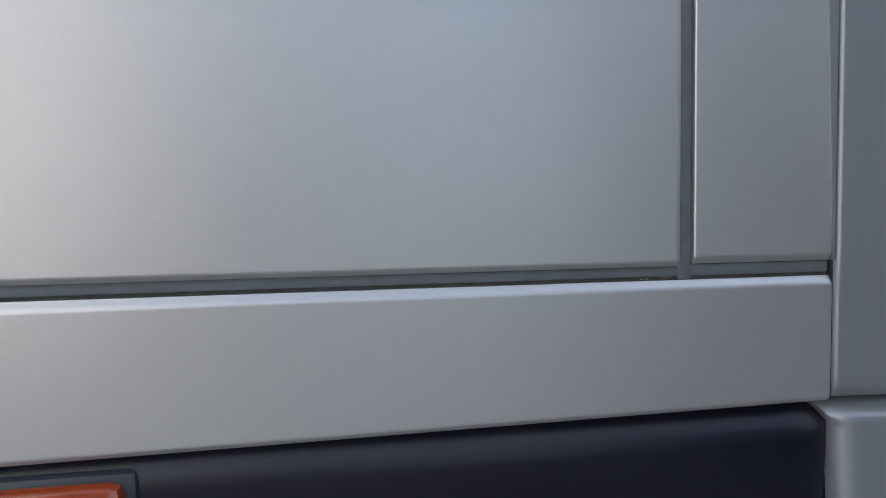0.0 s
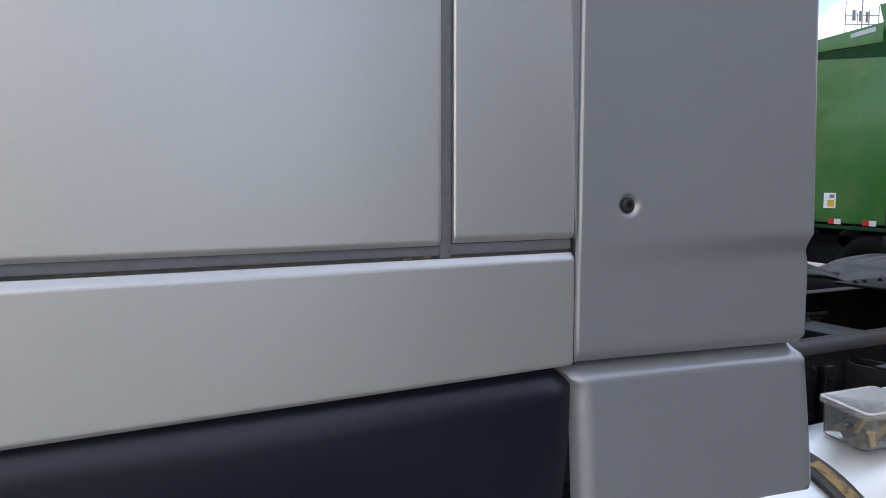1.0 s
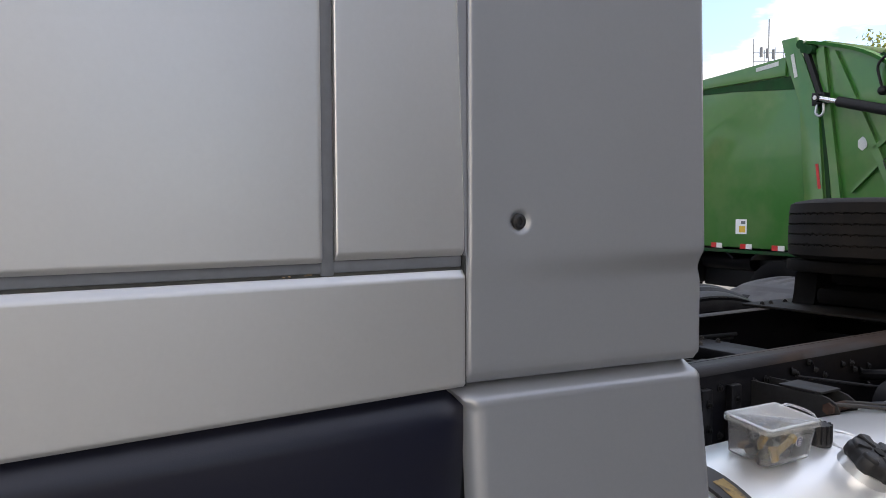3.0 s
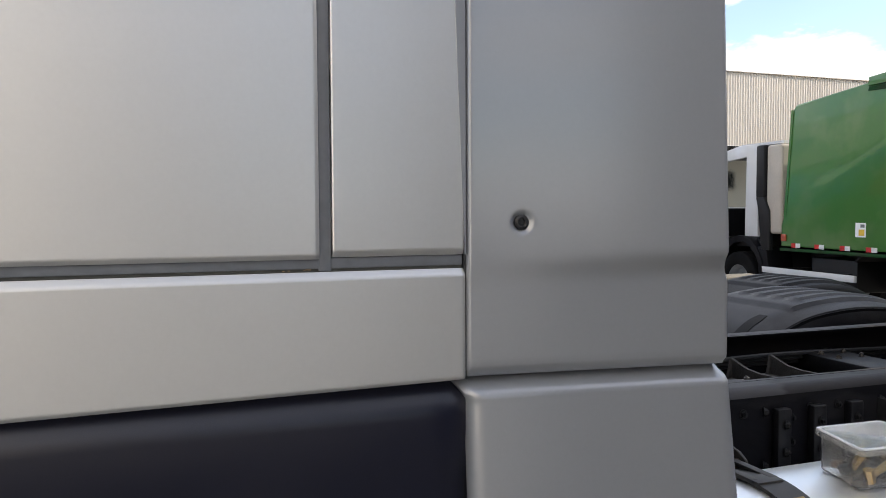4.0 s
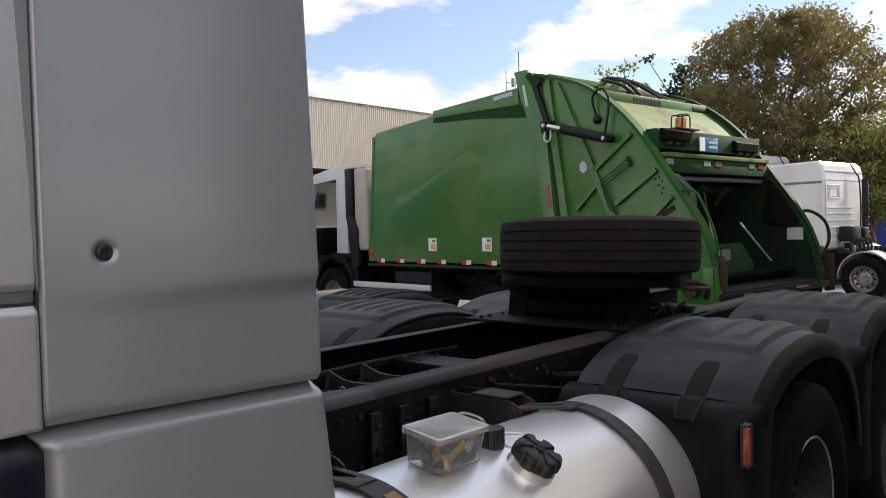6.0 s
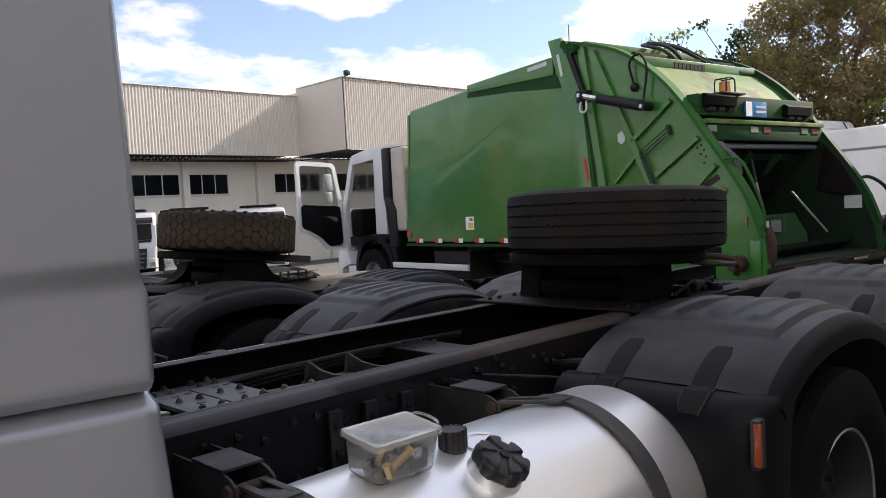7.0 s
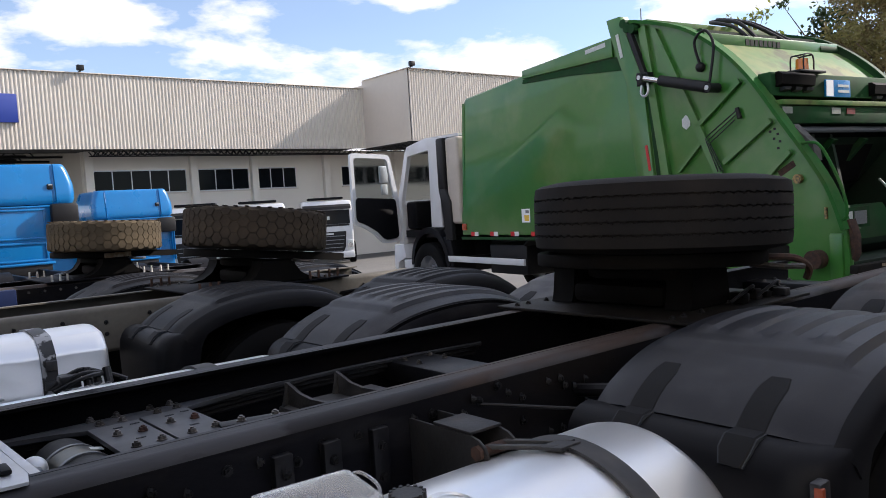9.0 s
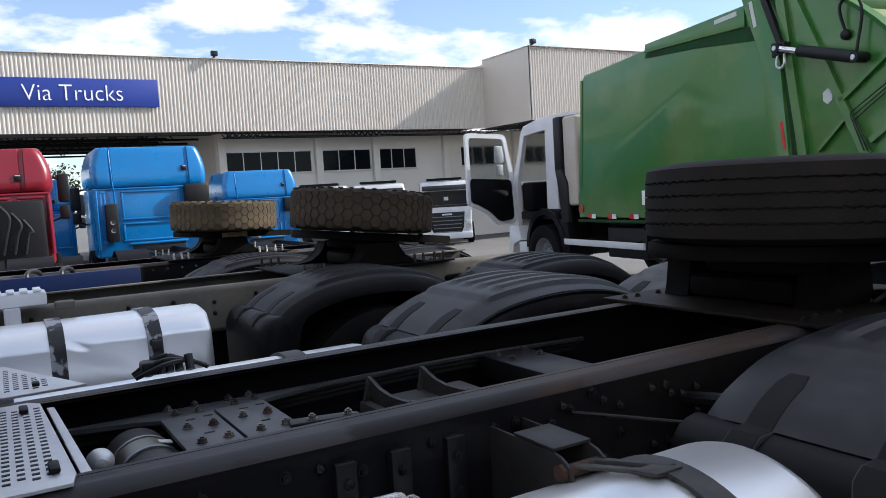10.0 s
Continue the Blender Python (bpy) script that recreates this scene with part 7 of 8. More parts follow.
            out += [tuple((1 - k) ** 2 * u + 2 * k * (1 - k) * p + k * k * v) for k in [q / n for q in range(n + 1)]]
        return out
    outer = rounded([(-0.97, 1.26), (-0.97, 2.47), (-0.17, 2.43), (-0.02, 1.66), (0.0, 0.92), (-0.40, 0.90), (-0.56, 1.08), (-0.80, 1.22)], 0.09)
    inner = rounded([(-0.90, 1.70), (-0.91, 2.39), (-0.23, 2.36), (-0.10, 1.66), (-0.20, 1.66), (-0.40, 1.67), (-0.56, 1.68), (-0.75, 1.69)], 0.07)
    door = lp("cab_door", ring(outer, inner, -0.03, 0.03), WHITE, t, "white cab door swung wide open")
    trim = bmesh.new()
    prism(trim, rounded([(-0.92, 1.31), (-0.92, 1.715), (-0.10, 1.665), (-0.07, 0.99), (-0.36, 0.96), (-0.53, 1.13), (-0.78, 1.27)], 0.07), "y", -0.052, -0.031, 0.006, md)
    lp("door_trim", trim, FENDER_DARK, door, "black inner door trim")
    pane = bmesh.new()
    prism(pane, inner, "y", -0.004, 0.004, 0.0, md)
    lp("door_glass", pane, glass("door_glass", (0.62, 0.66, 0.67), 0.01, 1.0), door)
    mir = bmesh.new()
    box(mir, -0.30, -0.12, 0.10, 0.16, 1.95, 2.25, 0.03, md)
    box(mir, -0.28, -0.14, 0.10, 0.15, 1.74, 1.93, 0.03, md)
    lp("mirror", mir, WHITE, door, "white-backed door mirror")
    return t


refuse_truck()


# ---- cabs seen from behind ----
def rear_cab(x, y, turn, paint, label, high=3.30, duct=True):
    """A tractor that faces away: cab back, short chassis, wheels. Built with the cab's back at y = 0."""
    z = ground_z(x, y)
    t = thing("tractor_truck", (x, y, z), label, "truck", "parked tractors", turn=turn)
    W = 1.20
    low = high - 0.89 if high > 3 else high - 0.74  # where the roof meets the body
    bm = bmesh.new()
    box(bm, -W, W, 0.0, 2.2, 0.86, low, 0.05, seg=3)
    cab = lp("cab", bm, paint, t, "painted truck cab")
    # raised roof: its corners swell past the body, two upright grooves set them off
    def ring(h, y0, z):
        left = [(-h, 1.9), (-h, y0 + 0.20)] + [(-h + 0.15 * (1 - math.cos(a)), y0 + 0.15 - 0.17 * math.sin(a)) for a in [radians(q) for q in (15, 35, 55, 75, 90)]]
        mid = [(-0.862, y0 - 0.022), (-0.850, y0 + 0.022), (-0.812, y0 + 0.022), (-0.800, y0), (-0.3, y0 - 0.012), (0.3, y0 - 0.012), (0.762, y0), (0.774, y0 + 0.022), (0.838, y0 + 0.022), (0.850, y0 - 0.022)]
        return [(x_, y_, z) for x_, y_ in left + mid + [(-x_, y_) for x_, y_ in reversed(left)]]
    rise = high - low
    roof = bmesh.new()
    rows = [[roof.verts.new(p) for p in ring(W + dw, y0, low + 0.004 + rise * f)] for f, y0, dw in ((0, 0.0, -0.005), (0.05, -0.025, 0.02), (0.12, -0.035, 0.04), (0.3, -0.025, 0.05), (0.5, 0.0, 0.04), (0.68, 0.03, 0.0), (0.82, 0.045, -0.04), (0.92, 0.06, -0.08), (0.975, 0.075, -0.11), (0.995, 0.095, -0.135), (1.0, 0.14, -0.16))]
    roof.faces.new(rows[0])
    roof.faces.new(rows[-1])
    for lo_, hi_ in zip(rows, rows[1:]):
        for q in range(len(lo_)):
            roof.faces.new((lo_[q], lo_[(q + 1) % len(lo_)], hi_[(q + 1) % len(lo_)], hi_[q]))
    lp("high_roof", roof, paint, cab, "raised roof with swelling corners", sharp=42)
    lp("roof_gutter", B(-W, W, -0.030, -0.003, low - 0.055, low - 0.015, 0.012), paint, cab)
    for x0, x1, z0, z1 in ((-0.66, 0.60, low - 0.74, low - 0.08), (-0.66, 0.60, low - 1.30, low - 0.80), (-1.10, -0.98, 1.15, low - 0.08), (0.70, 1.10, 1.15, low - 0.08)):
        z0 = max(z0, 1.19)
        pr = bmesh.new()
        for a, b, c, d in ((x0, x1, z0, z0 + 0.045), (x0, x1, z1 - 0.045, z1), (x0, x0 + 0.045, z0 + 0.045, z1 - 0.045), (x1 - 0.045, x1, z0 + 0.045, z1 - 0.045)):
            box(pr, a, b, -0.028, -0.003, c, d, 0.011)
        lp("pressed_bead", pr, paint, cab)
    vent = lp("roof_vent", B(W - 0.52, W - 0.40, -0.050, 0.05, high - 0.56, high - 0.44, 0.02), BLACK, cab)
    lp("vent_lip", B(W - 0.50, W - 0.42, -0.062, -0.0505, high - 0.475, high - 0.455, 0.004), ALU_PLATE, vent)
    lp("drain_pipe", pipe(bmesh.new(), bow([(-0.83, 0.07, high - 0.06), (-0.83, -0.022, high - 0.45), (-0.82, -0.055, low + 0.06), (-0.80, -0.045, low - 0.12), (-0.80, -0.04, 2.06)], 5), 0.016, 8), paint, cab)
    lp("corner_post", rod(bmesh.new(), (-W + 0.03, -0.02, 1.05), (-W + 0.03, -0.02, low - 0.06), 0.028, 10), paint, cab)
    lp("lower_recess", B(-0.5, 0.66, -0.012, -0.003, 0.88, 1.10, 0.002), BLACK, cab)
    lp("recess_lip", B(-0.56, 0.72, -0.045, -0.003, 1.105, 1.165, 0.02, seg=3), paint, cab)
    if duct:
        dk = bmesh.new()
        box(dk, -1.02, -0.76, -0.16, -0.030, 1.21, 2.05, 0.03)
        fl = lp("air_filter", dk, BLACK, t, "black upright duct box behind the cab")
        for zz in (1.46, 1.64):
            lp("duct_hole", rod(bmesh.new(), (-0.89, -0.168, zz), (-0.89, -0.1605, zz), 0.05, 16), ALU_PLATE, fl)
            lp("duct_pit", rod(bmesh.new(), (-0.875, -0.172, zz + 0.012), (-0.875, -0.1685, zz + 0.012), 0.042, 16), GAP, fl)
    else:
        lp("air_filter", B(0.32, 1.10, -0.30, -0.026, 0.85, 1.98, 0.06), BLACK, t, "black exhaust and filter unit behind the cab")
        for k in range(3):
            lp("pipe", pipe(bmesh.new(), bow([(0.45 + 0.16 * k, -0.31, 1.90 - 0.12 * k), (0.58 + 0.16 * k, -0.34, 1.7 - 0.12 * k), (0.52 + 0.16 * k, -0.34, 1.4), (0.45 + 0.16 * k, -0.31, 1.1)], 5), 0.022, 8), CAP_BLACK, t)
    if duct and high > 3.25:
        lp("exhaust_box", B(0.68, 1.24, -0.24, -0.030, 1.95, 2.42, 0.06), BLACK, t, "black exhaust box behind the cab")
    for s in (-1, 1):
        mr = bmesh.new()
        box(mr, s * (W + 0.22) - 0.10, s * (W + 0.22) + 0.10, 1.75, 1.95, 1.95, 2.50, 0.04)
        box(mr, s * (W + 0.22) - 0.09, s * (W + 0.22) + 0.09, 1.75, 1.93, 1.62, 1.90, 0.04)
        lp("mirror", mr, BLACK, t, "black door mirror")
        for za, zb in ((2.45, 2.40), (1.60, 1.68)):
            lp("mirror_arm", rod(bmesh.new(), (s * W, 1.9, za), (s * (W + 0.2), 1.88, zb), 0.02, 8), BLACK, t)
        lp("side_fairing", B(s * W - (0.04 if s > 0 else -0.006), s * W + (-0.006 if s > 0 else 0.04), -0.16, -0.005, 1.05, low - 0.06, 0.015), paint, t)
        lp("chassis_rail", B(s * 0.40 - 0.045, s * 0.40 + 0.045, -3.6, 1.6, 0.75, 1.02, 0.008), FRAME, t)
        flat_wheel(t, s * (W - 0.14), 1.1, 0.5, s)
        flat_wheel(t, s * (W - 0.10), -2.5, 0.5, s)
        fd = bmesh.new()
        pts = [(-2.5 + 0.63 * math.cos(a), 0.50 + 0.63 * math.sin(a)) for a in [radians(q) for q in range(10, 171, 16)]]
        prism(fd, pts + [(-2.5 + 0.60 * math.cos(a), 0.50 + 0.60 * math.sin(a)) for a in [radians(q) for q in range(170, 9, -16)]], "x", min(s * 0.62, s * W), max(s * 0.62, s * W))
        lp("fender", fd, FENDER_DARK, t)
    return t


rear_cab(4.53, 18.5, 0, BLUE, "bright blue tractor truck seen from behind its high cab")
rear_cab(1.06, 15.0, -4, RED, "dark red tractor truck seen from behind its cab", 2.87, False)
rear_cab(1.87, 20.5, -3, BLUE, "bright blue tractor truck beside the red one", 2.84)
rear_cab(9.06, 25.0, 0, BLUE, "bright blue low-roof tractor truck seen from behind", 3.35)


# ---- white tractors facing the yard ----
def front_cab(x, y, label, paint=WHITE):
    z = ground_z(x, y)
    t = thing("tractor_truck", (x, y, z), label, "truck", "white tractors by the hall", turn=-27)
    W = 1.13
    prof = [(0.0, 0.45), (0.0, 1.55), (0.10, 2.42), (0.16, 2.70), (0.34, 2.90), (2.0, 2.95), (2.0, 0.9), (0.9, 0.9), (0.9, 0.45)]
    cab = lp("cab", prism(bmesh.new(), prof, "x", -W, W, 0.13, seg=4), paint, t, "white cab front")
    ws = bmesh.new()
    prism(ws, [(0.012, 1.84), (0.078, 2.46), (0.098, 2.46), (0.035, 1.84)], "x", -W + 0.13, W - 0.13)
    lp("windscreen", ws, DARK_GLASS, cab, "dark windscreen")
    lp("screen_board", B(-0.10, 0.10, 0.0, 0.03, 2.04, 2.20, 0.004), LIGHT_PANEL, cab, "pale card behind the windscreen")
    lp("wiper_panel", prism(bmesh.new(), [(0.0, 1.74), (0.010, 1.83), (0.03, 1.83), (0.02, 1.74)], "x", -W + 0.16, W - 0.16), BLACK, cab)
    lp("sun_visor", prism(bmesh.new(), [(-0.14, 2.50), (-0.10, 2.62), (0.10, 2.72), (0.12, 2.66), (-0.08, 2.50)], "x", -W + 0.06, W - 0.06, 0.01), BLACK, cab, "black sun visor")
    gr = lp("grille", prism(bmesh.new(), [(-0.80, 1.50), (0.80, 1.50), (0.74, 0.80), (0.60, 0.52), (-0.60, 0.52), (-0.74, 0.80)], "y", -0.10, -0.003, 0.02), BLACK, cab, "black slatted grille")
    for k in range(5):
        lp("slat", B(-0.58 - 0.035 * k, 0.58 + 0.035 * k, -0.12, -0.101, 0.60 + 0.17 * k, 0.635 + 0.17 * k, 0.006), GREY_PART, gr)
    lp("maker_badge", B(-0.22, 0.22, -0.115, -0.101, 1.37, 1.44, 0.004), LIGHT_PANEL, cab)
    for s in (-1, 1):
        hl = lp("headlight", B(min(s * 0.82, s * 1.10), max(s * 0.82, s * 1.10), -0.05, 0.12, 0.66, 1.10, 0.04), LIGHT_PANEL, cab, "headlight")
        lp("lens", rod(bmesh.new(), (s * 0.96, -0.060, 0.86), (s * 0.96, -0.051, 0.86), 0.11, 16), CHROME, hl)
        lp("mirror", B(min(s * 1.30, s * 1.50), max(s * 1.30, s * 1.50), 0.1, 0.3, 1.75, 2.45, 0.04), BLACK, t, "black door mirror")
        lp("mirror_arm", rod(bmesh.new(), (s * 1.2, 0.25, 2.4), (s * 1.35, 0.2, 2.35), 0.025, 8), BLACK, t)
        flat_wheel(t, s * 1.08, 1.4, 0.5, s)
    lp("bumper", B(-W, W, -0.12, 0.3, 0.30, 0.60, 0.05), paint, cab)
    lp("roof_board", B(-0.8, 0.8, 0.5, 1.6, 2.96, 3.06, 0.04), FENDER_DARK, cab)
    for s in (-1, 1):
        lp("chassis_rail", B(s * 0.4 - 0.04, s * 0.4 + 0.04, 2.1, 4.4, 0.75, 1.0), FRAME, t)
        flat_wheel(t, s * 1.05, 3.8, 0.5, s)
    return t


first = front_cab(19.05, 30.0, "white tractor truck facing the yard, black grille")
for x, y in ((15.7, 30.0), (12.95, 30.0)):
    copy_thing(first, pose(x, y, ground_z(x, y), 0, 0, -27))


# ---- white tractor side-on, beyond the refuse truck ----
def side_truck(x, y, high, label):
    t = thing("tractor_truck", (x, y, -0.40), label, "truck", "parked tractors", turn=-8.5)
    # near side at x = 0, forwards along +y; the rear axles at y = 0 and -1.35
    X0, X1, BK = -0.12, 2.12, 0.82
    cab = lp("cab", prism(bmesh.new(), [(BK, 1.22), (BK - 0.01, high - 0.45), (BK + 0.05, high - 0.10), (BK + 0.15, high), (2.2, high - 0.02), (2.75, high - 0.7), (2.95, 1.6), (2.95, 0.6), (2.3, 0.6), (2.2, 1.05)], "x", X0, X1, 0.07, seg=4), WHITE, t, "white cab")
    lp("side_stripe", B(X0 - 0.010, X0 + 0.02, BK + 0.06, 2.2, high - 0.53, high - 0.47, 0.004), GREY_PART, cab)
    lp("rear_seam", B(X0 + 0.05, X1 - 0.05, BK - 0.013, BK - 0.0105, high - 0.47, high - 0.45), GREY_PART, cab)
    def bead(x0, x1, z0, z1, w=0.035):
        pr = bmesh.new()
        for a, b, c, d in ((x0, x1, z0, z0 + w), (x0, x1, z1 - w, z1), (x0, x0 + w, z0 + w, z1 - w), (x1 - w, x1, z0 + w, z1 - w)):
            box(pr, a, b, BK - 0.030, BK - 0.011, c, d, 0.009)
        return pr
    lp("pressed_bead", bead(0.02, 0.66, high - 0.90, high - 0.56), WHITE, cab)
    lp("pressed_bead", bead(0.12, 0.56, high - 0.84, high - 0.62, 0.02), WHITE, cab)
    for k, zz in enumerate((1.36, 1.52, 1.68, 1.84, 2.00, 2.14)):
        lp("rib", B(0.02, 1.50 - 0.08 * (k % 3), BK - 0.034, BK - 0.011, zz, zz + 0.045, 0.012), WHITE, cab)
    lp("roof_rib", B(X0 + 0.10, X1 - 0.10, BK - 0.008, BK + 0.03, high - 0.26, high - 0.22, 0.01), WHITE, cab)
    for xx in (X0 + 0.03, X1 - 0.06):
        lp("upright_rib", B(xx, xx + 0.03, BK - 0.028, BK - 0.0115, 1.28, high - 0.50, 0.008), WHITE, cab)
    lp("side_window", B(X0 - 0.012, X0 + 0.002, 1.85, 2.5, 1.95, 2.55, 0.02), DARK_GLASS, cab)
    stack = lp("exhaust_pipe", rod(bmesh.new(), (1.68, BK - 0.20, 1.50), (1.68, BK - 0.20, high - 0.42), 0.075, 16), BLACK, t, "black upright exhaust behind the cab")
    lp("heat_shield", B(1.58, 1.66, BK - 0.30, BK - 0.16, 1.95, high - 0.50, 0.02), BLACK, stack)
    lp("side_ladder", rod(bmesh.new(), (2.00, BK - 0.18, 1.40), (2.00, BK - 0.18, high - 0.42), 0.022, 8), BLACK, t, "black ladder rail beside the exhaust")
    for k in range(7):
        lp("rung", rod(bmesh.new(), (1.76, BK - 0.18, 1.55 + 0.19 * k), (1.995, BK - 0.18, 1.55 + 0.19 * k), 0.014, 7), ALU_PLATE, t)
    lp("air_line", pipe(bmesh.new(), bow([(1.30, BK - 0.02, high - 0.05), (1.42, BK - 0.08, high - 0.25), (1.58, BK - 0.10, high - 0.42), (1.62, BK - 0.12, 2.2), (1.48, BK - 0.16, 1.62)], 6), 0.018, 8), BLACK, t)
    # valves and hoses low behind the cab
    rnd = random.Random(31)
    for k in range(9):
        x0, z0 = 0.15 + 0.17 * k + rnd.uniform(-0.03, 0.03), 1.06 + rnd.uniform(0.0, 0.22)
        lp("valve", B(x0, x0 + rnd.uniform(0.09, 0.17), 0.42, 0.42 + rnd.uniform(0.12, 0.30), z0, z0 + rnd.uniform(0.10, 0.26), 0.02), (BLACK, FENDER_DARK, GREY_PART)[k % 3], t)
    lp("valve_box", B(0.42, 0.92, 0.42, 0.74, 1.36, 1.72, 0.04), BLACK, t, "black plastic valve cover")
    lp("valve_box", B(1.12, 1.42, 0.42, 0.74, 1.30, 1.68, 0.04), BLACK, t)
    for k in range(4):
        lp("hose", pipe(bmesh.new(), bow([(0.2 + 0.22 * k, 0.40, 1.30), (0.25 + 0.22 * k, 0.26, 1.42), (0.34 + 0.22 * k, 0.22, 1.22), (0.40 + 0.22 * k, 0.30, 1.08)], 5), 0.02, 7), BLACK, t)
    for x0 in (0.72, 1.55):
        lp("chassis_rail", B(x0, x0 + 0.09, -2.3, 2.6, 0.78, 1.05), FRAME, t)
    for yy in (0.0, -1.38, 2.35):
        for xx, s in ((0.12, -1), (2.25, 1)):
            w = flat_wheel(t, xx, yy, 0.52, s)
            for k in range(10 if s < 0 and yy < 1 else 0):
                a = radians(36 * k)
                lpiece("hand_hole", "hand_hole", lambda bm: rod(bm, (0, 0, -0.012), (0, 0, 0.012), 0.027, 12), BLACK, w, pose(xx - 0.128, yy + 0.205 * math.cos(a), 0.52 + 0.205 * math.sin(a), 0, 90, 0))
        if yy < 1:
            for x0 in (0.0, 1.8):
                fd = bmesh.new()
                pts = [(yy + 0.62 * math.cos(a), 0.55 + 0.60 * math.sin(a)) for a in [radians(q) for q in range(-5, 186, 12)]]
                prism(fd, pts + [(yy + 0.585 * math.cos(a), 0.55 + 0.565 * math.sin(a)) for a in [radians(q) for q in range(185, -6, -12)]], "x", x0, x0 + 0.6)
                lp("fender", fd, FENDER_PALE, t, "pale grey fender")
    lp("coupling_plate", B(0.6, 1.8, -1.1, -0.1, 1.12, 1.22, 0.02), FRAME, t)
    lp("fuel_tank", rod(bmesh.new(), (0.32, 0.75, 0.62), (0.32, 1.9, 0.62), 0.29, 24), BLACK, t)
    return t


side_truck(19.7, 4.13, 3.27, "white tractor truck seen from its rear corner, steel rims")
side_truck(24.65, 7.35, 3.95, "white high-roof tractor truck standing beyond the first")


# ---- trees ----
def tree(x, y, height, spread, leaf, count, seed, label, leaf_size=0.20, trunk_r=0.22, low=0.22):
    rnd = random.Random(seed)
    z0 = ground_z(x, y)
    t = thing("tree", (x, y, z0), label, "tree", "trees round the yard")
    wood = bmesh.new()
    trunk = [(0.0, 0.0, -0.1), (0.10, 0.05, height * 0.15), (-0.05, 0.12, height * 0.32), (0.12, 0.0, height * 0.5)]
    tips = []
    rings = bow(trunk, 4)
    for i in range(len(rings) - 1):
        r0, r1 = trunk_r * (1 - 0.6 * i / len(rings)), trunk_r * (1 - 0.6 * (i + 1) / len(rings))
        rod(wood, rings[i], rings[i + 1], r0, 10, r1)
    for k in range(15):
        s = 0.20 + 0.30 * rnd.random()
        a = Vector(trunk[-1]) * (s / 0.5)
        a.z = height * s
        th = 2 * math.pi * (k / 15 + 0.08 * rnd.random())
        end = Vector((spread * (0.45 + 0.5 * rnd.random()) * math.cos(th), spread * (0.45 + 0.5 * rnd.random()) * math.sin(th), height * (low + 0.15 + (0.75 - low) * rnd.random())))
        mid = (a + end) / 2 + Vector((rnd.uniform(-0.5, 0.5), rnd.uniform(-0.5, 0.5), rnd.uniform(0.1, 0.8)))
        line = bow([a, mid, end], 5)
        for i in range(len(line) - 1):
            r = trunk_r * 0.42 * (1 - 0.85 * i / len(line))
            rod(wood, line[i], line[i + 1], r, 6, r * 0.85)
        tips += [end, mid.lerp(end, 0.5), mid]
        for q in range(3):
            e2 = end + Vector((rnd.uniform(-1.4, 1.4), rnd.uniform(-1.4, 1.4), rnd.uniform(-0.5, 1.3)))
            rod(wood, mid.lerp(end, 0.4 + 0.2 * q), e2, 0.035, 5, 0.012)
            tips.append(e2)
    # many small clumps fill the crown, thinner towards its outside
    for _ in range(int(count / 110)):
        a, rr, zz = rnd.uniform(0, 6.28), rnd.random() ** 0.42, rnd.uniform(low + 0.04, 0.98)
        wide = spread * math.sqrt(max(0.05, 1 - ((zz - 0.50) / 0.52) ** 2)) * (0.86 + 0.14 * math.sin(3 * a + 9 * zz))
        tips.append(Vector((rr * wide * math.cos(a), rr * wide * math.sin(a), height * zz)))
    lp("trunk", wood, BARK, t, "brown trunk and limbs")
    verts, faces = [], []
    sizes = [rnd.uniform(0.45, 1.0) for _ in tips]
    for i in range(count):
        k = rnd.randrange(len(tips))
        c = tips[k]
        d = Vector((rnd.gauss(0, 1), rnd.gauss(0, 1), rnd.gauss(0, 0.8)))
        d *= sizes[k] * 0.62 * (0.6 + 0.4 * rnd.random()) / max(0.6, d.length) * (0.35 + rnd.random())
        p = c + d
        s = leaf_size * rnd.uniform(0.5, 1.3)
        e = Euler((rnd.uniform(-1.2, 1.2), rnd.uniform(-1.2, 1.2), rnd.uniform(0, 6.28))).to_matrix()
        b = len(verts)
        for u, v, w in ((-0.5, 0, 0), (0, -0.28, 0.08), (0.5, 0, 0), (0, 0.28, 0.08)):
            verts.append(p + e @ Vector((u * s, v * s, w * s)))
        faces.append((b, b + 1, b + 2, b + 3))
    me = bpy.data.meshes.new("crown")
    me.from_pydata([tuple(v) for v in verts], [], faces)
    me.materials.append(leaf)
    crown = new("crown", me)
    crown.parent = t
    tagged(crown, "uneven crown of small leaves")
    return t


tree(31.0, 9.3, 9.7, 4.7, LEAF_OLIVE, 78000, 3, "large olive-brown tree with an uneven airy crown", 0.15, 0.30, 0.19)
tree(29.5, 6.0, 4.7, 1.5, LEAF_GREEN, 22000, 8, "smaller yellow-green tree beside the large one", 0.13, 0.14, 0.36)
tree(36.0, 19.2, 9.6, 1.9, LEAF_GREEN, 4500, 11, "slender green tree behind the refuse truck", 0.24, 0.14, 0.5)
tree(36.0, 14.9, 9.6, 1.8, LEAF_DARK, 6000, 12, "dark green tree behind the refuse truck", 0.24, 0.14, 0.4)
tree(5.3, 62.0, 5.6, 1.5, LEAF_DARK, 1800, 14, "dark tree beyond the hall's drive-through", 0.3, 0.14, 0.2)
tree(3.6, 66.0, 6.5, 1.5, LEAF_DARK, 1500, 15, "dark tree beyond the hall's drive-through", 0.3, 0.14, 0.4)


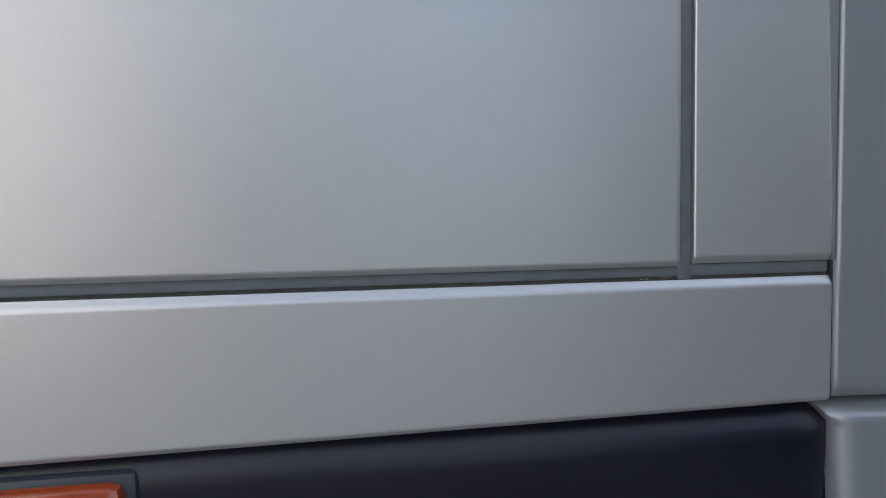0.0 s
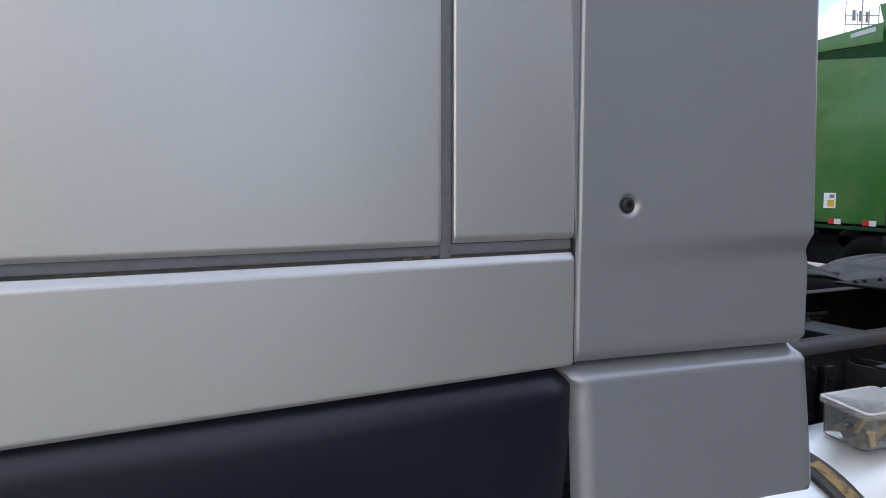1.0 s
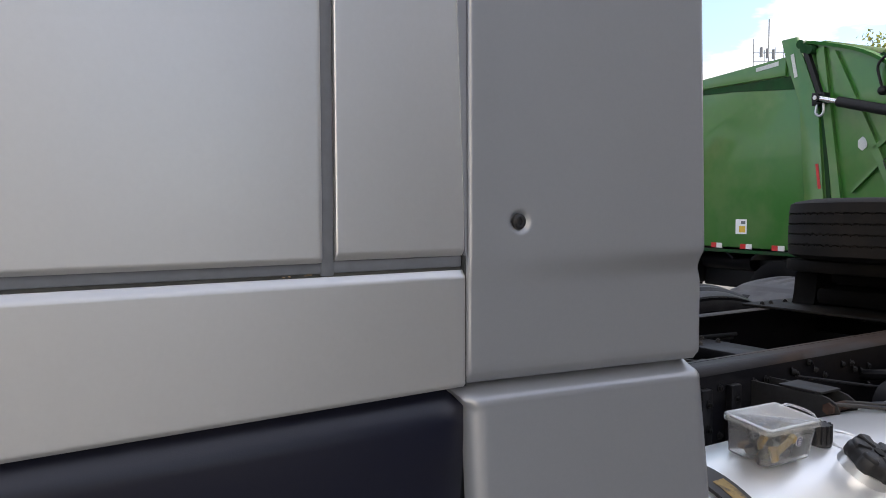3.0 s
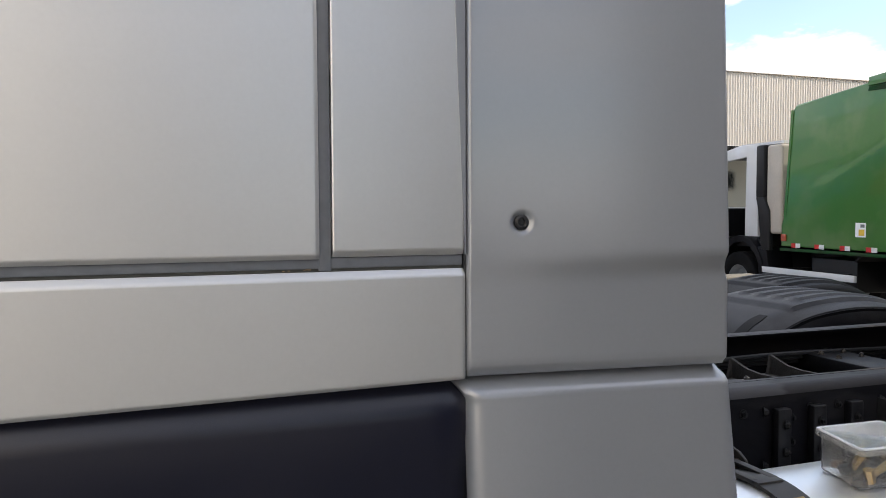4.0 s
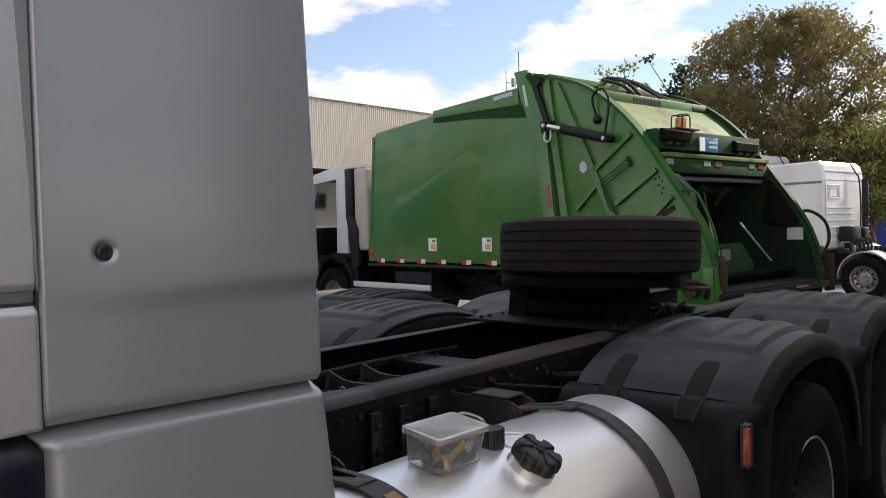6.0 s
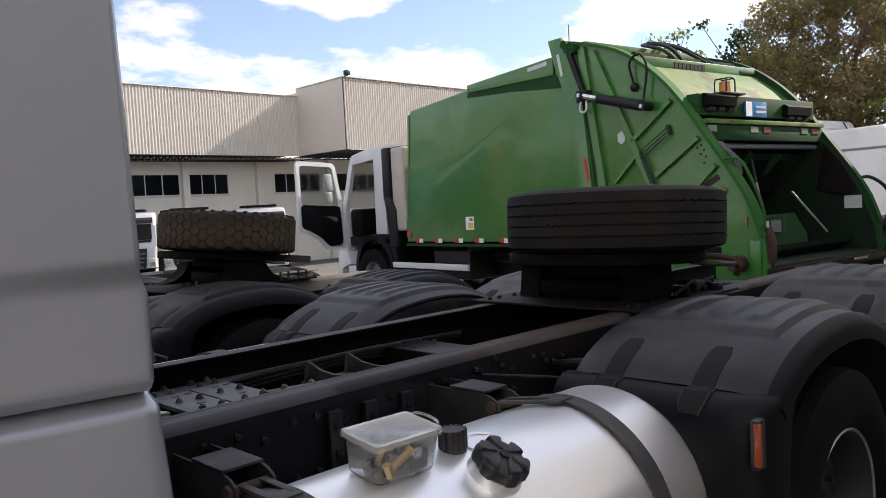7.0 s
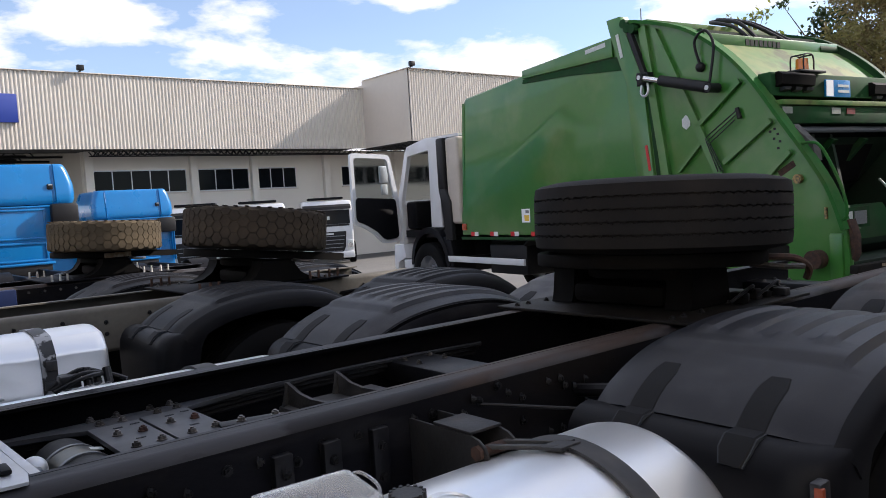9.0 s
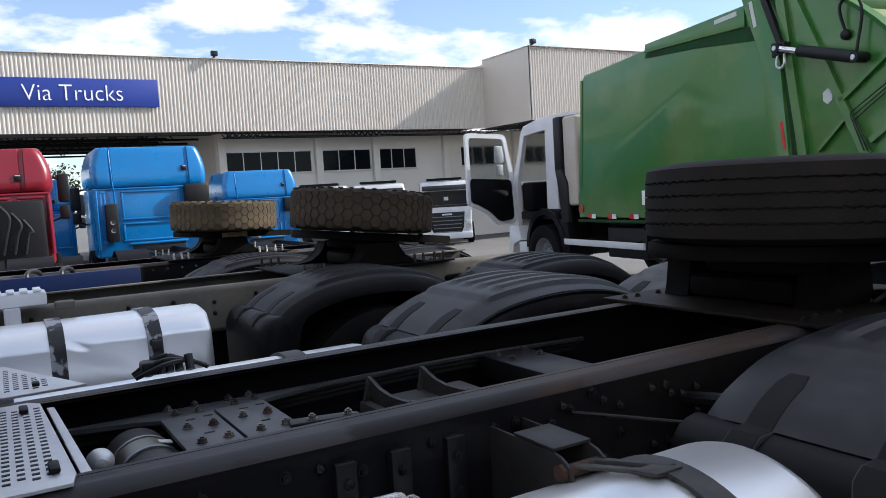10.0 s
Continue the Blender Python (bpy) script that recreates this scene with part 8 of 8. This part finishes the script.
def far_woods():
    rnd = random.Random(21)
    verts, faces = [], []
    for k in range(15000):
        a = radians(rnd.uniform(58, 128))
        d = rnd.uniform(78, 96)
        top = 5.5 + 2.2 * math.sin(a * 23) + 1.4 * math.sin(a * 61 + 1)
        p = Vector((d * math.sin(a), d * math.cos(a), -1.0 + (top + 1.0) * rnd.random() ** 0.7))
        s = rnd.uniform(0.5, 1.3)
        e = Euler((rnd.uniform(-1.2, 1.2), rnd.uniform(-1.2, 1.2), rnd.uniform(0, 6.28))).to_matrix()
        b = len(verts)
        for u, v in ((-0.5, -0.2), (0.1, -0.4), (0.5, 0.1), (-0.1, 0.4)):
            verts.append(p + e @ Vector((u * s, v * s, 0)))
        faces.append((b, b + 1, b + 2, b + 3))
    me = bpy.data.meshes.new("far_woods")
    me.from_pydata([tuple(v) for v in verts], [], faces)
    me.materials.append(LEAF_DARK)
    tagged(new("far_woods", me), "distant dark green woods on the horizon", "woods", kind="stuff")


far_woods()


def blue_shed():
    t = thing("blue_shed", (46, 6.0, -0.45), "low shed with a dark blue gable end", "shed")
    lp("gable_wall", prism(bmesh.new(), [(-5.0, 0.0), (3.75, 0.0), (3.75, 1.46), (2.55, 2.22), (-5.0, 0.75)], "x", 0, 8.0), SIGN_BLUE, t, "dark blue gable wall")
    lp("roof", prism(bmesh.new(), [(4.0, 1.36), (2.55, 2.24), (-5.2, 0.74), (-5.2, 0.82), (2.55, 2.33), (4.05, 1.43)], "x", -0.3, 8.2), LIGHT_PANEL, t, "pale sheet roof")


blue_shed()


def aerial_mast():
    t = thing("aerial_tower", (50.0, 35.0, -0.9), "white rooftop tank with thin steel aerial masts", "tower")
    lp("tank", B(-1.3, 1.3, -1.3, 1.3, 10.6, 11.6, 0.1), WHITE, t, "white tank")
    lp("shaft", B(-0.9, 0.9, -0.9, 0.9, 0.0, 10.6), PLASTER, t)
    for x, y, h, r in ((0.0, 0.0, 16.0, 0.045), (-0.9, 0.6, 14.6, 0.03), (0.9, -0.6, 14.2, 0.03), (-0.4, -0.8, 13.8, 0.03), (0.5, 0.7, 14.0, 0.025), (1.1, 0.3, 13.4, 0.025)):
        lp("mast", rod(bmesh.new(), (x, y, 11.6), (x, y, h), r, 6), GREY_PART, t, "thin steel mast")
    for z in (12.3, 13.0, 13.6):
        lp("cross_arm", rod(bmesh.new(), (-0.95, 0.6, z), (0.95, -0.6, z), 0.03, 6), GREY_PART, t)
    for k in range(3):
        lp("aerial", B(-0.9 + 0.7 * k, -0.75 + 0.7 * k, -0.1, 0.1, 13.2, 13.9), GREY_PART, t)


aerial_mast()
